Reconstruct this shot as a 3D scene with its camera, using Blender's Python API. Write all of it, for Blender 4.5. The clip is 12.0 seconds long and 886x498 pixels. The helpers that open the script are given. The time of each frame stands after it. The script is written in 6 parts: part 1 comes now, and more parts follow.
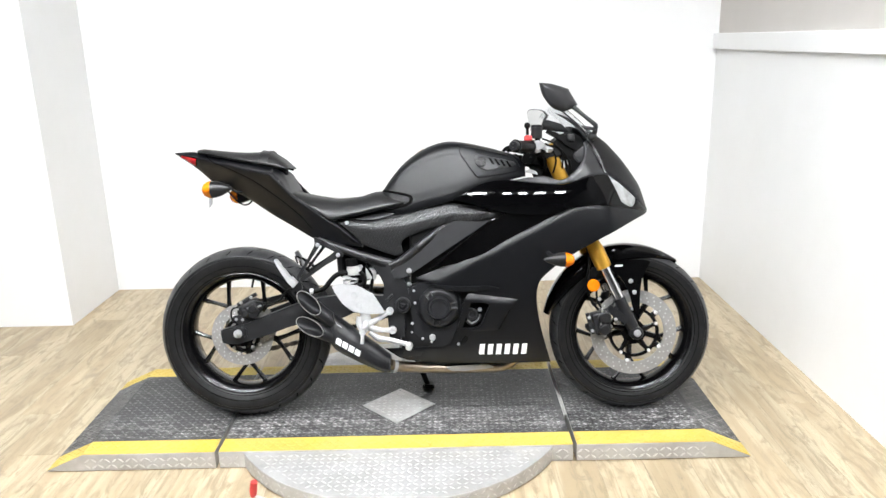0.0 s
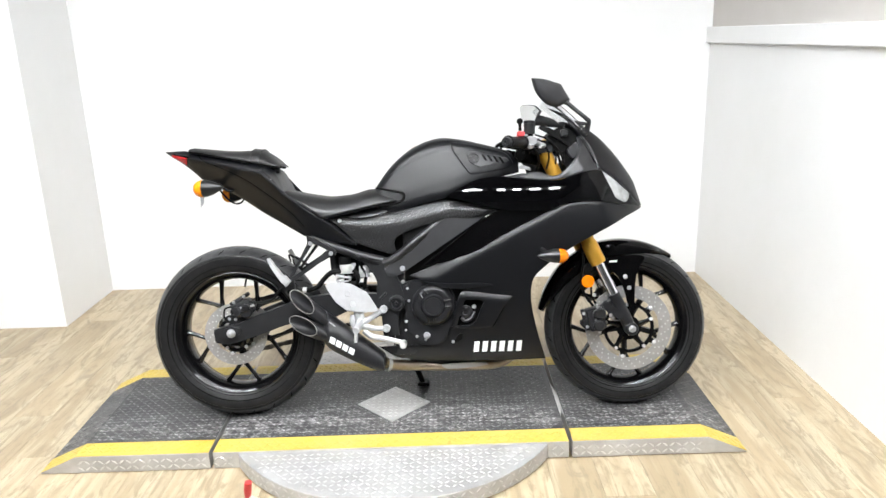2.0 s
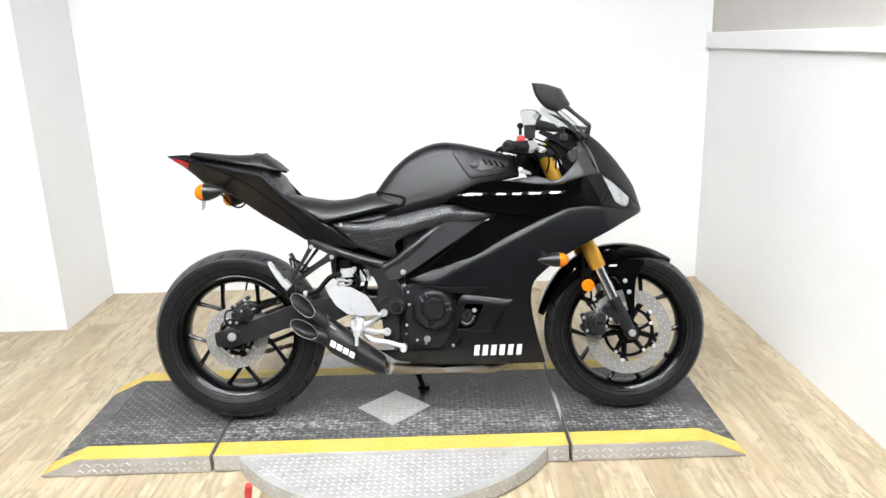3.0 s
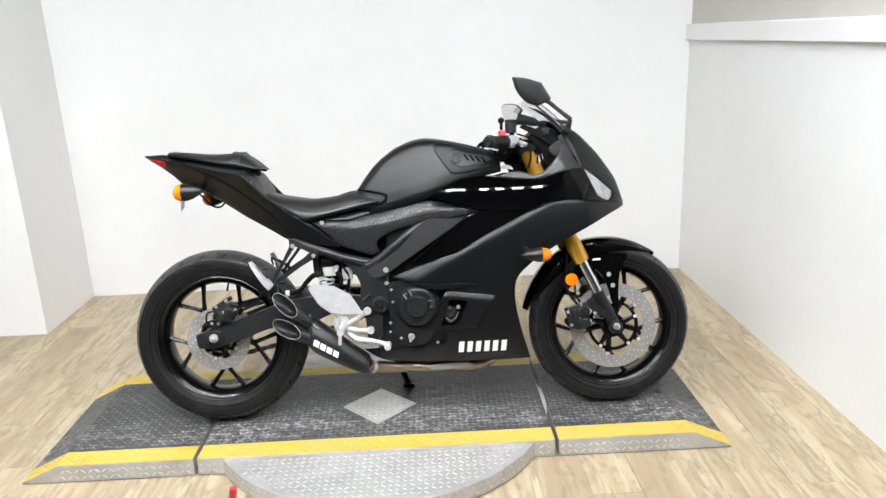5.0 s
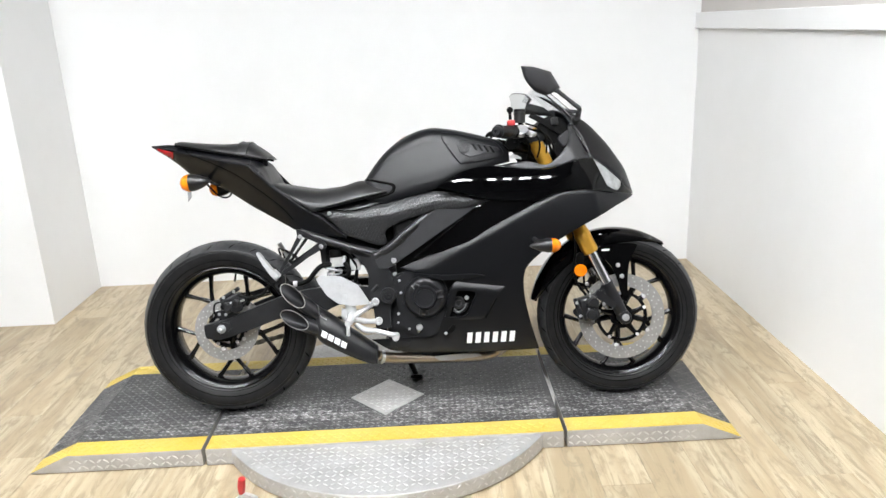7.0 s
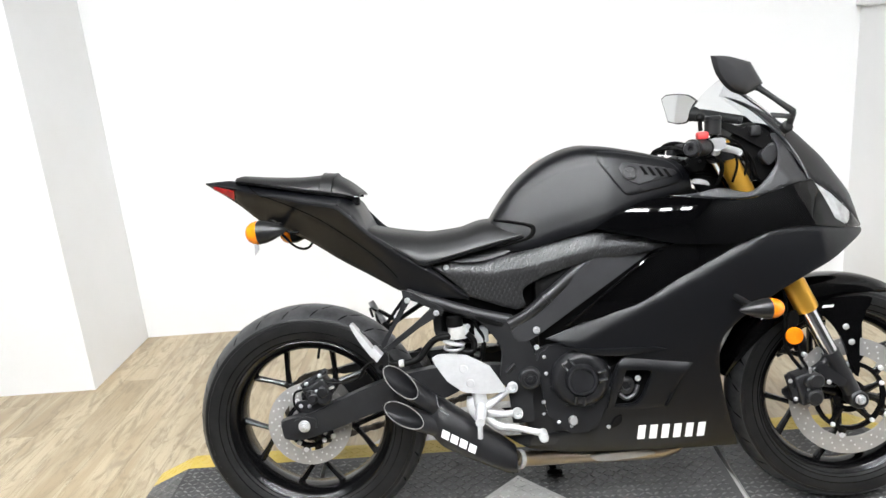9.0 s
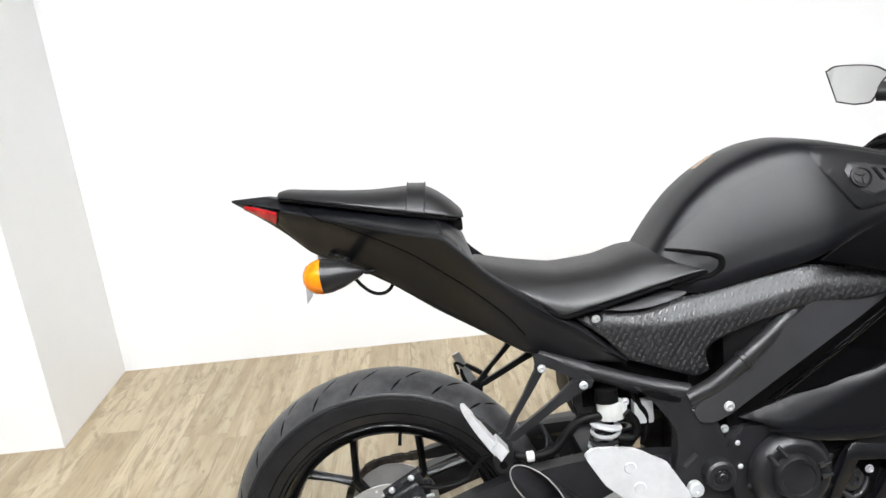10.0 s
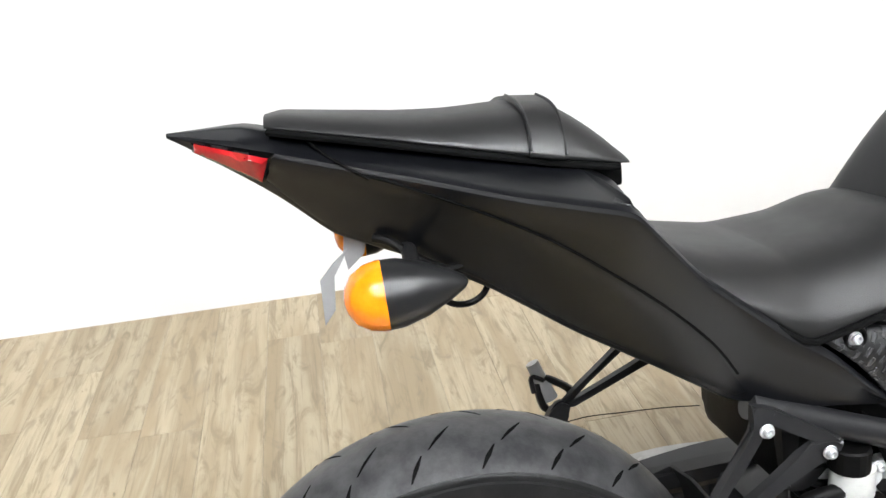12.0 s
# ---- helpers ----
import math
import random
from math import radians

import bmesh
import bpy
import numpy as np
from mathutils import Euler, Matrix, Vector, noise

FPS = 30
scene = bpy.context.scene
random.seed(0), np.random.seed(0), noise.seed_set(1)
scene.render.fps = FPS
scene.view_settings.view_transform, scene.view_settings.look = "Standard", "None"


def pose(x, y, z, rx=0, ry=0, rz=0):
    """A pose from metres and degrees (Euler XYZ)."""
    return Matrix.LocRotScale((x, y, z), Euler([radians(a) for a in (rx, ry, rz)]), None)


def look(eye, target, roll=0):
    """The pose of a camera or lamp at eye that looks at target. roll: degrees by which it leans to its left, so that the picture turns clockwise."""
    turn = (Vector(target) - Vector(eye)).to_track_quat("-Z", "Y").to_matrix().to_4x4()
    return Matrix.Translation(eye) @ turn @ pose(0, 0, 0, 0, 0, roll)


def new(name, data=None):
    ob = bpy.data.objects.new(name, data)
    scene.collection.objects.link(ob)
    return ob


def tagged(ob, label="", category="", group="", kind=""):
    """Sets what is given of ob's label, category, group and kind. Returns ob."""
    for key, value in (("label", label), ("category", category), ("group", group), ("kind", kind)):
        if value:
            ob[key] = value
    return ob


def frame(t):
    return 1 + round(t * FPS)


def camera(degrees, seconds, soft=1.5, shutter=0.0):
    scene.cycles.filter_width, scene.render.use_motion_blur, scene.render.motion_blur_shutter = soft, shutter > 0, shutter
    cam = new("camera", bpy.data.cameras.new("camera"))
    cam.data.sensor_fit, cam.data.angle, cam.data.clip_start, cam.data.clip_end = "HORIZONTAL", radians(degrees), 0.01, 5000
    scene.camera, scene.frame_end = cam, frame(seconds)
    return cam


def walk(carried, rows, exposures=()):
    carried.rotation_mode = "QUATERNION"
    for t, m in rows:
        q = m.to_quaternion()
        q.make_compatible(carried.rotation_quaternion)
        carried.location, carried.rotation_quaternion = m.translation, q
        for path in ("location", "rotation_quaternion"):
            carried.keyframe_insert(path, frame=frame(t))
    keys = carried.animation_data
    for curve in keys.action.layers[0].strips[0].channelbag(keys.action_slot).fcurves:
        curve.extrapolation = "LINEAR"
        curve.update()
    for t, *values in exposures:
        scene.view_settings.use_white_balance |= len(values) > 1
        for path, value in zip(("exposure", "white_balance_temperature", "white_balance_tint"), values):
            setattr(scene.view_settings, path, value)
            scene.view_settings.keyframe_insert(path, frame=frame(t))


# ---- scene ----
cam = camera(61.9, 12.0)
PATH = [
    (0, (0.72, -2.492, 1.352), (0.715, -0.568, 0.806), -1.3),
    (0.5, (0.719, -2.489, 1.355), (0.719, -0.563, 0.815), -1.4),
    (1, (0.732, -2.485, 1.354), (0.735, -0.561, 0.807), -1.8),
    (1.5, (0.733, -2.481, 1.35), (0.733, -0.559, 0.799), -2.0),
    (2, (0.733, -2.479, 1.35), (0.735, -0.557, 0.795), -1.8),
    (2.5, (0.732, -2.488, 1.349), (0.734, -0.563, 0.806), -1.7),
    (4.5, (0.731, -2.476, 1.353), (0.752, -0.551, 0.81), -2.2),
    (5, (0.741, -2.471, 1.35), (0.782, -0.55, 0.793), -2.4),
    (5.5, (0.744, -2.469, 1.346), (0.771, -0.549, 0.789), -2.5),
    (6, (0.741, -2.46, 1.355), (0.781, -0.547, 0.775), -2.1),
    (6.5, (0.736, -2.466, 1.347), (0.764, -0.552, 0.766), -2.3),
    (6.7, (0.734, -2.463, 1.348), (0.765, -0.552, 0.76), -2.3),
    (8.3, (0.617, -2.272, 1.322), (0.596, -0.34, 0.805), -4.1),
    (8.5, (0.578, -2.162, 1.307), (0.641, -0.24, 0.759), -4.1),
    (9, (0.463, -1.78, 1.311), (0.379, 0.139, 0.751), -5.1),
    (9.5, (0.263, -1.472, 1.303), (0.238, 0.445, 0.733), -5.7),
    (10, (0.133, -1.198, 1.282), (0.155, 0.704, 0.663), -5.5),
    (10.5, (0.079, -0.858, 1.291), (0.096, 1.045, 0.674), -5.3),
    (11, (-0.007, -0.648, 1.277), (0.208, 1.181, 0.496), -1.8),
    (11.5, (-0.084, -0.56, 1.261), (0.227, 1.237, 0.441), -2.9),
    (12, (-0.086, -0.576, 1.179), (0.201, 1.19, 0.285), -3.8),
]
walk(cam, [(t, look(eye, target, roll)) for t, eye, target, roll in PATH], exposures=[(0.0, 0.1), (2.7, 0.06), (4.3, -0.14), (5.5, -0.16), (6.7, -0.12), (8.5, 0.02), (9.5, 0.03), (11.0, 0.05), (12.0, 0.12)])

# ---- light ----
world = bpy.data.worlds.new("room_world")
scene.world = world
world.use_nodes = True
world.node_tree.nodes["Background"].inputs[0].default_value = (0.8, 0.85, 0.9, 1)
world.node_tree.nodes["Background"].inputs[1].default_value = 0.02

LAMP_GLOW = 236.0
LAMP_SPOTS = [(x, y) for x in (-1.2, 0.1, 1.4) for y in (-3.2, -2.2, -1.15)]


# ---- materials ----
def material(name, base, rough=0.5, metal=0.0, other=None, scale=8.0, amount=0.5, grain=0.0, grain_scale=300.0,
             coat=0.0, rough_var=0.0, stretch=(1, 1, 1), spec=0.5, transmission=0.0, ior=1.45, coords="Object", per_piece=0.0):
    """A principled surface with blotches between two colours, fine relief and uneven gloss."""
    m = bpy.data.materials.new(name)
    m.use_nodes = True
    nt = m.node_tree
    n, l = nt.nodes, nt.links
    b = n["Principled BSDF"]
    b.inputs["Base Color"].default_value = (*base, 1)
    b.inputs["Roughness"].default_value = rough
    b.inputs["Metallic"].default_value = metal
    b.inputs["Specular IOR Level"].default_value = spec
    b.inputs["Coat Weight"].default_value = coat
    b.inputs["Coat Roughness"].default_value = 0.04
    b.inputs["Transmission Weight"].default_value = transmission
    b.inputs["IOR"].default_value = ior
    tc = n.new("ShaderNodeTexCoord")
    mp = n.new("ShaderNodeMapping")
    mp.inputs["Scale"].default_value = stretch
    l.new(tc.outputs[coords], mp.inputs["Vector"])
    if other is not None:
        nz = n.new("ShaderNodeTexNoise")
        nz.inputs["Scale"].default_value = scale
        nz.inputs["Detail"].default_value = 6
        nz.inputs["Roughness"].default_value = 0.65
        l.new(mp.outputs[0], nz.inputs["Vector"])
        ramp = n.new("ShaderNodeValToRGB")
        ramp.color_ramp.elements[0].position = 0.5 - 0.3 * amount
        ramp.color_ramp.elements[1].position = 0.5 + 0.3 * amount
        ramp.color_ramp.elements[0].color = (*base, 1)
        ramp.color_ramp.elements[1].color = (*other, 1)
        l.new(nz.outputs["Fac"], ramp.inputs["Fac"])
        out = ramp.outputs["Color"]
        if per_piece:
            oi = n.new("ShaderNodeObjectInfo")
            hs = n.new("ShaderNodeHueSaturation")
            mr = n.new("ShaderNodeMapRange")
            mr.inputs["To Min"].default_value = 1 - per_piece
            mr.inputs["To Max"].default_value = 1 + per_piece
            l.new(oi.outputs["Random"], mr.inputs["Value"])
            l.new(mr.outputs[0], hs.inputs["Value"])
            l.new(out, hs.inputs["Color"])
            out = hs.outputs["Color"]
        l.new(out, b.inputs["Base Color"])
    if rough_var:
        nr = n.new("ShaderNodeTexNoise")
        nr.inputs["Scale"].default_value = scale * 3
        nr.inputs["Detail"].default_value = 4
        l.new(mp.outputs[0], nr.inputs["Vector"])
        mr = n.new("ShaderNodeMapRange")
        mr.inputs["To Min"].default_value = max(0.02, rough - rough_var)
        mr.inputs["To Max"].default_value = min(1, rough + rough_var)
        l.new(nr.outputs["Fac"], mr.inputs["Value"])
        l.new(mr.outputs[0], b.inputs["Roughness"])
    if grain:
        ng = n.new("ShaderNodeTexNoise")
        ng.inputs["Scale"].default_value = grain_scale
        ng.inputs["Detail"].default_value = 3
        l.new(tc.outputs[coords], ng.inputs["Vector"])
        bp = n.new("ShaderNodeBump")
        bp.inputs["Strength"].default_value = grain
        bp.inputs["Distance"].default_value = 0.002
        l.new(ng.outputs["Fac"], bp.inputs["Height"])
        l.new(bp.outputs[0], b.inputs["Normal"])
    return m


def plank_material():
    """Washed oak vinyl: cream and grey-brown streaks along the board, each board its own tone and stretch of print."""
    m = bpy.data.materials.new("washed_oak")
    m.use_nodes = True
    n, l = m.node_tree.nodes, m.node_tree.links
    b = n["Principled BSDF"]
    tc, oi = n.new("ShaderNodeTexCoord"), n.new("ShaderNodeObjectInfo")
    shift = n.new("ShaderNodeVectorMath")
    shift.operation = "SCALE"
    shift.inputs[0].default_value = (7.1, 23.0, 3.0)
    l.new(oi.outputs["Random"], shift.inputs["Scale"])
    add = n.new("ShaderNodeVectorMath")
    l.new(tc.outputs["Object"], add.inputs[0])
    l.new(shift.outputs[0], add.inputs[1])

    def noise_at(stretch, scale, detail, distort=0.0):
        mp = n.new("ShaderNodeMapping")
        mp.inputs["Scale"].default_value = stretch
        l.new(add.outputs[0], mp.inputs["Vector"])
        z = n.new("ShaderNodeTexNoise")
        z.inputs["Scale"].default_value = scale
        z.inputs["Detail"].default_value = detail
        z.inputs["Roughness"].default_value = 0.65
        z.inputs["Distortion"].default_value = distort
        l.new(mp.outputs[0], z.inputs["Vector"])
        return z.outputs["Fac"]

    def mix(fac, a, c, lo, hi):
        r = n.new("ShaderNodeMapRange")
        r.inputs["From Min"].default_value, r.inputs["From Max"].default_value = lo, hi
        r.interpolation_type = "SMOOTHSTEP"
        l.new(fac, r.inputs["Value"])
        x = n.new("ShaderNodeMix")
        x.data_type = "RGBA"
        l.new(r.outputs[0], x.inputs["Factor"])
        for i, v in ((6, a), (7, c)):
            if isinstance(v, tuple):
                x.inputs[i].default_value = (*v, 1)
            else:
                l.new(v, x.inputs[i])
        return x.outputs[2]

    broad = noise_at((7, 0.9, 1), 1.6, 3, 0.6)
    streak = noise_at((34, 1.1, 1), 2.2, 6, 1.2)
    fine = noise_at((160, 3, 1), 2.0, 3)
    knots = noise_at((6, 2.6, 1), 2.4, 2, 1.5)
    blotch = noise_at((13, 3.2, 1), 1.5, 5, 1.8)
    speck = noise_at((20, 8, 1), 2.6, 3, 0.8)
    col = mix(broad, (0.385, 0.3, 0.19), (0.5, 0.42, 0.292), 0.36, 0.62)
    col = mix(blotch, col, (0.3, 0.238, 0.152), 0.48, 0.68)
    col = mix(streak, col, (0.275, 0.217, 0.14), 0.5, 0.75)
    col = mix(knots, col, (0.29, 0.235, 0.16), 0.56, 0.78)
    col = mix(speck, col, (0.225, 0.18, 0.118), 0.66, 0.8)
    col = mix(fine, col, (0.34, 0.27, 0.18), 0.5, 0.95)
    hs = n.new("ShaderNodeHueSaturation")
    mr = n.new("ShaderNodeMapRange")
    mr.inputs["To Min"].default_value, mr.inputs["To Max"].default_value = 0.87, 1.01
    hs.inputs["Saturation"].default_value = 1.0
    l.new(oi.outputs["Random"], mr.inputs["Value"])
    l.new(mr.outputs[0], hs.inputs["Value"])
    l.new(col, hs.inputs["Color"])
    l.new(hs.outputs[0], b.inputs["Base Color"])
    b.inputs["Roughness"].default_value = 0.42
    bp = n.new("ShaderNodeBump")
    bp.inputs["Strength"].default_value, bp.inputs["Distance"].default_value = 0.12, 0.001
    l.new(fine, bp.inputs["Height"])
    l.new(bp.outputs[0], b.inputs["Normal"])
    return m


def carbon_material():
    """Matte black plastic with a moulded pattern of short slanting dashes in rows."""
    m = bpy.data.materials.new("dashed_plastic")
    m.use_nodes = True
    n, l = m.node_tree.nodes, m.node_tree.links
    b = n["Principled BSDF"]
    tc = n.new("ShaderNodeTexCoord")
    mp = n.new("ShaderNodeMapping")
    mp.inputs["Rotation"].default_value = (radians(90), 0, 0)
    l.new(tc.outputs["Object"], mp.inputs["Vector"])
    turn = n.new("ShaderNodeMapping")
    turn.inputs["Rotation"].default_value = (0, 0, radians(60))
    l.new(mp.outputs[0], turn.inputs["Vector"])
    br = n.new("ShaderNodeTexBrick")
    br.inputs["Scale"].default_value = 1.0
    br.inputs["Brick Width"].default_value = 0.0155
    br.inputs["Row Height"].default_value = 0.0095
    br.inputs["Mortar Size"].default_value = 0.0031
    br.inputs["Mortar Smooth"].default_value = 0.3
    br.inputs["Color1"].default_value = (1, 1, 1, 1)
    br.inputs["Color2"].default_value = (1, 1, 1, 1)
    br.inputs["Mortar"].default_value = (0, 0, 0, 1)
    l.new(turn.outputs[0], br.inputs["Vector"])
    x = n.new("ShaderNodeMix")
    x.data_type = "RGBA"
    # Dashes are also lighter in colour, standing in for sheen on their relief.
    x.inputs[6].default_value = (0.009, 0.009, 0.0095, 1)
    x.inputs[7].default_value = (0.04, 0.04, 0.042, 1)
    l.new(br.outputs["Color"], x.inputs["Factor"])
    l.new(x.outputs[2], b.inputs["Base Color"])
    mr = n.new("ShaderNodeMapRange")
    mr.inputs["To Min"].default_value, mr.inputs["To Max"].default_value = 0.42, 0.27
    l.new(br.outputs["Color"], mr.inputs["Value"])
    l.new(mr.outputs[0], b.inputs["Roughness"])
    bp = n.new("ShaderNodeBump")
    bp.inputs["Strength"].default_value, bp.inputs["Distance"].default_value = 0.8, 0.0012
    l.new(br.outputs["Color"], bp.inputs["Height"])
    l.new(bp.outputs[0], b.inputs["Normal"])
    return m


def worn_tread(name, paint, bare, gain):
    """Black deck paint rubbed through to bare metal in streaks where tyres and boots go, most along the near half."""
    m = bpy.data.materials.new(name)
    m.use_nodes = True
    n, l = m.node_tree.nodes, m.node_tree.links
    b = n["Principled BSDF"]
    tc, sep = n.new("ShaderNodeTexCoord"), n.new("ShaderNodeSeparateXYZ")
    l.new(tc.outputs["Object"], sep.inputs[0])

    def calc(op, a, c):
        k = n.new("ShaderNodeMath")
        k.operation = op
        k.use_clamp = op == "MULTIPLY"
        for i, v in ((0, a), (1, c)):
            if isinstance(v, (int, float)):
                k.inputs[i].default_value = v
            else:
                l.new(v, k.inputs[i])
        return k.outputs[0]

    def noise(stretch, scale, lo, hi):
        mp, z, r = n.new("ShaderNodeMapping"), n.new("ShaderNodeTexNoise"), n.new("ShaderNodeMapRange")
        mp.inputs["Scale"].default_value = stretch
        z.inputs["Scale"].default_value, z.inputs["Detail"].default_value, z.inputs["Roughness"].default_value = scale, 7, 0.7
        r.inputs["From Min"].default_value, r.inputs["From Max"].default_value = lo, hi
        l.new(tc.outputs["Object"], mp.inputs["Vector"])
        l.new(mp.outputs[0], z.inputs["Vector"])
        l.new(z.outputs["Fac"], r.inputs["Value"])
        return r.outputs[0]

    off = calc("ABSOLUTE", calc("ADD", sep.outputs["Y"], 0.17), 0.0)
    band = n.new("ShaderNodeMapRange")
    band.inputs["From Min"].default_value, band.inputs["From Max"].default_value = 0.13, 0.03
    l.new(off, band.inputs["Value"])
    streak = calc("MULTIPLY", noise((0.6, 3.0, 1), 6.0, 0.4, 0.68), band.outputs[0])
    speck = noise((1, 1.6, 1), 38.0, 0.42, 0.66)
    scuff = calc("MULTIPLY", noise((0.8, 1.6, 1), 5.0, 0.5, 0.8), 0.45)
    wear = calc("MULTIPLY", calc("ADD", streak, scuff), speck)
    wear = calc("ADD", wear, calc("MULTIPLY", speck, gain))
    x = n.new("ShaderNodeMix")
    x.data_type = "RGBA"
    x.inputs[6].default_value, x.inputs[7].default_value = (*paint, 1), (*bare, 1)
    l.new(wear, x.inputs["Factor"])
    l.new(x.outputs[2], b.inputs["Base Color"])
    b.inputs["Roughness"].default_value = 0.4
    b.inputs["Metallic"].default_value = 0.1
    return m


def emitter(name, color, strength):
    m = bpy.data.materials.new(name)
    m.use_nodes = True
    b = m.node_tree.nodes["Principled BSDF"]
    b.inputs["Base Color"].default_value = (0.8, 0.8, 0.8, 1)
    b.inputs["Emission Color"].default_value = (*color, 1)
    b.inputs["Emission Strength"].default_value = strength
    return m


WALL = material("white_wall_paint", (0.80, 0.80, 0.80), 0.6, other=(0.765, 0.765, 0.76), scale=1.3, grain=0.06, grain_scale=160)
# The side wall dims towards the top; that falloff is put into this greige.
UPPER = material("upper_wall_falloff", (0.55, 0.52, 0.492), 0.65, other=(0.51, 0.485, 0.455), scale=1.5, grain=0.06, grain_scale=160)
CEIL = material("ceiling_paint", (0.05, 0.05, 0.05), 0.7, other=(0.04, 0.04, 0.04), scale=2)
# Near-black for unseen floor and walls, so the bodywork reflects dark.
DARKFLOOR = material("dark_unseen_floor", (0.02, 0.02, 0.021), 0.55, other=(0.03, 0.03, 0.03), scale=3)
DARKWALL = material("dark_unseen_wall", (0.025, 0.025, 0.0195), 0.7, other=(0.032, 0.032, 0.032), scale=2)
OAK = plank_material()
SUBFLOOR = material("dark_joint", (0.27, 0.22, 0.155), 0.8, other=(0.23, 0.19, 0.135), scale=20)
MATTE = material("matte_black_paint", (0.0019, 0.0021, 0.003), 0.385, other=(0.0027, 0.0029, 0.0039), scale=9, rough_var=0.03, grain=0.03, grain_scale=900, spec=0.43)
GLOSS = material("gloss_black_paint", (0.0012, 0.0012, 0.0014), 0.03, other=(0.0016, 0.0016, 0.0018), scale=6, spec=0.3)
PLASTIC = material("grained_black_plastic", (0.005, 0.005, 0.0054), 0.5, other=(0.008, 0.008, 0.0084), scale=14, rough_var=0.08, grain=0.12, grain_scale=1400, spec=0.45)
GREYPLASTIC = material("dark_grey_plastic", (0.019, 0.019, 0.0205), 0.4, other=(0.026, 0.026, 0.028), scale=10, grain=0.08, grain_scale=1200, spec=0.6)
FRAMEPAINT = material("satin_black_frame", (0.009, 0.009, 0.0098), 0.38, other=(0.016, 0.016, 0.0172), scale=18, rough_var=0.08, grain=0.06, grain_scale=700, spec=0.48)
LEATHER = material("black_seat_vinyl", (0.0035, 0.0034, 0.0035), 0.46, other=(0.005, 0.0048, 0.005), scale=25, rough_var=0.05, grain=0.12, grain_scale=900, spec=0.75)
CARBON = carbon_material()
RUBBER = material("tyre_rubber", (0.0055, 0.0055, 0.006), 0.44, other=(0.012, 0.0118, 0.0118), scale=26, rough_var=0.1, grain=0.1, grain_scale=500, spec=0.28)
TREADRUBBER = material("dusty_tread_rubber", (0.016, 0.016, 0.0172), 0.4, other=(0.05, 0.05, 0.051), scale=30, rough_var=0.1, grain=0.12, grain_scale=420)
SATINBLACK = material("satin_black_shell", (0.008, 0.008, 0.0085), 0.34, other=(0.012, 0.012, 0.0125), scale=20, rough_var=0.06)
# Near-black of the tread grooves, also standing in for shade in gaps and holes.
GAPSHADE = material("groove_and_gap_shade", (0.002, 0.002, 0.002), 0.9, other=(0.003, 0.003, 0.003), scale=20, spec=0.1)
RIM = material("black_wheel_paint", (0.0018, 0.0018, 0.002), 0.22, other=(0.003, 0.003, 0.0033), scale=12, rough_var=0.06, coat=0.08, spec=0.32)
ENGINE = material("black_cast_metal", (0.006, 0.006, 0.0068), 0.36, other=(0.012, 0.012, 0.0135), scale=22, rough_var=0.1, grain=0.15, grain_scale=420, spec=0.52)
DARK = material("shadowy_black_metal", (0.0015, 0.0015, 0.0015), 0.5, other=(0.003, 0.0028, 0.0028), scale=16, grain=0.1, grain_scale=300, spec=0.15)
SILVER = material("satin_aluminium", (0.53, 0.53, 0.535), 0.38, 0.3, other=(0.47, 0.47, 0.475), scale=45, rough_var=0.08, grain=0.05, grain_scale=600)
BOLT = material("zinc_bolt", (0.56, 0.56, 0.57), 0.34, 0.55, other=(0.44, 0.44, 0.45), scale=60, rough_var=0.08)
# Pale bolt heads, and drilled holes with their brightness in the colour.
WHITEMETAL = material("pale_bolt_and_lit_hole", (0.74, 0.74, 0.74), 0.4, 0.2, other=(0.66, 0.66, 0.66), scale=60)
CHROME = material("chromed_steel", (0.78, 0.78, 0.8), 0.1, 1.0, other=(0.72, 0.72, 0.74), scale=20, rough_var=0.04)
STEEL = material("brake_disc_steel", (0.46, 0.445, 0.425), 0.34, 0.6, other=(0.36, 0.35, 0.335), scale=14, rough_var=0.08, grain=0.05, grain_scale=800)
CHAINMETAL = material("oiled_chain_steel", (0.12, 0.105, 0.085), 0.4, 0.8, other=(0.05, 0.045, 0.04), scale=60)
BRONZE = material("heat_stained_pipe", (0.32, 0.25, 0.18), 0.35, 1.0, other=(0.42, 0.36, 0.29), scale=14, rough_var=0.1)
GOLD = material("gold_anodised", (0.74, 0.41, 0.06), 0.3, 0.7, other=(0.71, 0.385, 0.052), scale=18, rough_var=0.05)
AMBER = material("amber_lens", (0.9, 0.2, 0.004), 0.16, other=(0.95, 0.28, 0.008), scale=40, coat=0.4, transmission=0.15)
RED = material("red_lens", (0.36, 0.006, 0.012), 0.2, other=(0.6, 0.02, 0.022), scale=45, coat=0.2, transmission=0.1)
REDPAINT = material("red_plastic", (0.55, 0.05, 0.05), 0.4, other=(0.48, 0.035, 0.035), scale=30)
WHITEPRINT = material("white_print", (0.82, 0.82, 0.82), 0.45, other=(0.76, 0.76, 0.76), scale=80)
LABELPRINT = material("buff_sticker", (0.42, 0.24, 0.14), 0.5, other=(0.55, 0.45, 0.38), scale=120)
RESERVOIR = material("milky_plastic", (0.46, 0.46, 0.44), 0.35, other=(0.38, 0.38, 0.36), scale=40)
LAMPLENS = material("clear_lamp_lens", (0.34, 0.35, 0.35), 0.08, other=(0.22, 0.22, 0.22), scale=45, coat=0.8, spec=0.7)
GLASS = material("smoked_clear_screen", (0.86, 0.87, 0.88), 0.04, transmission=1.0, ior=1.08)
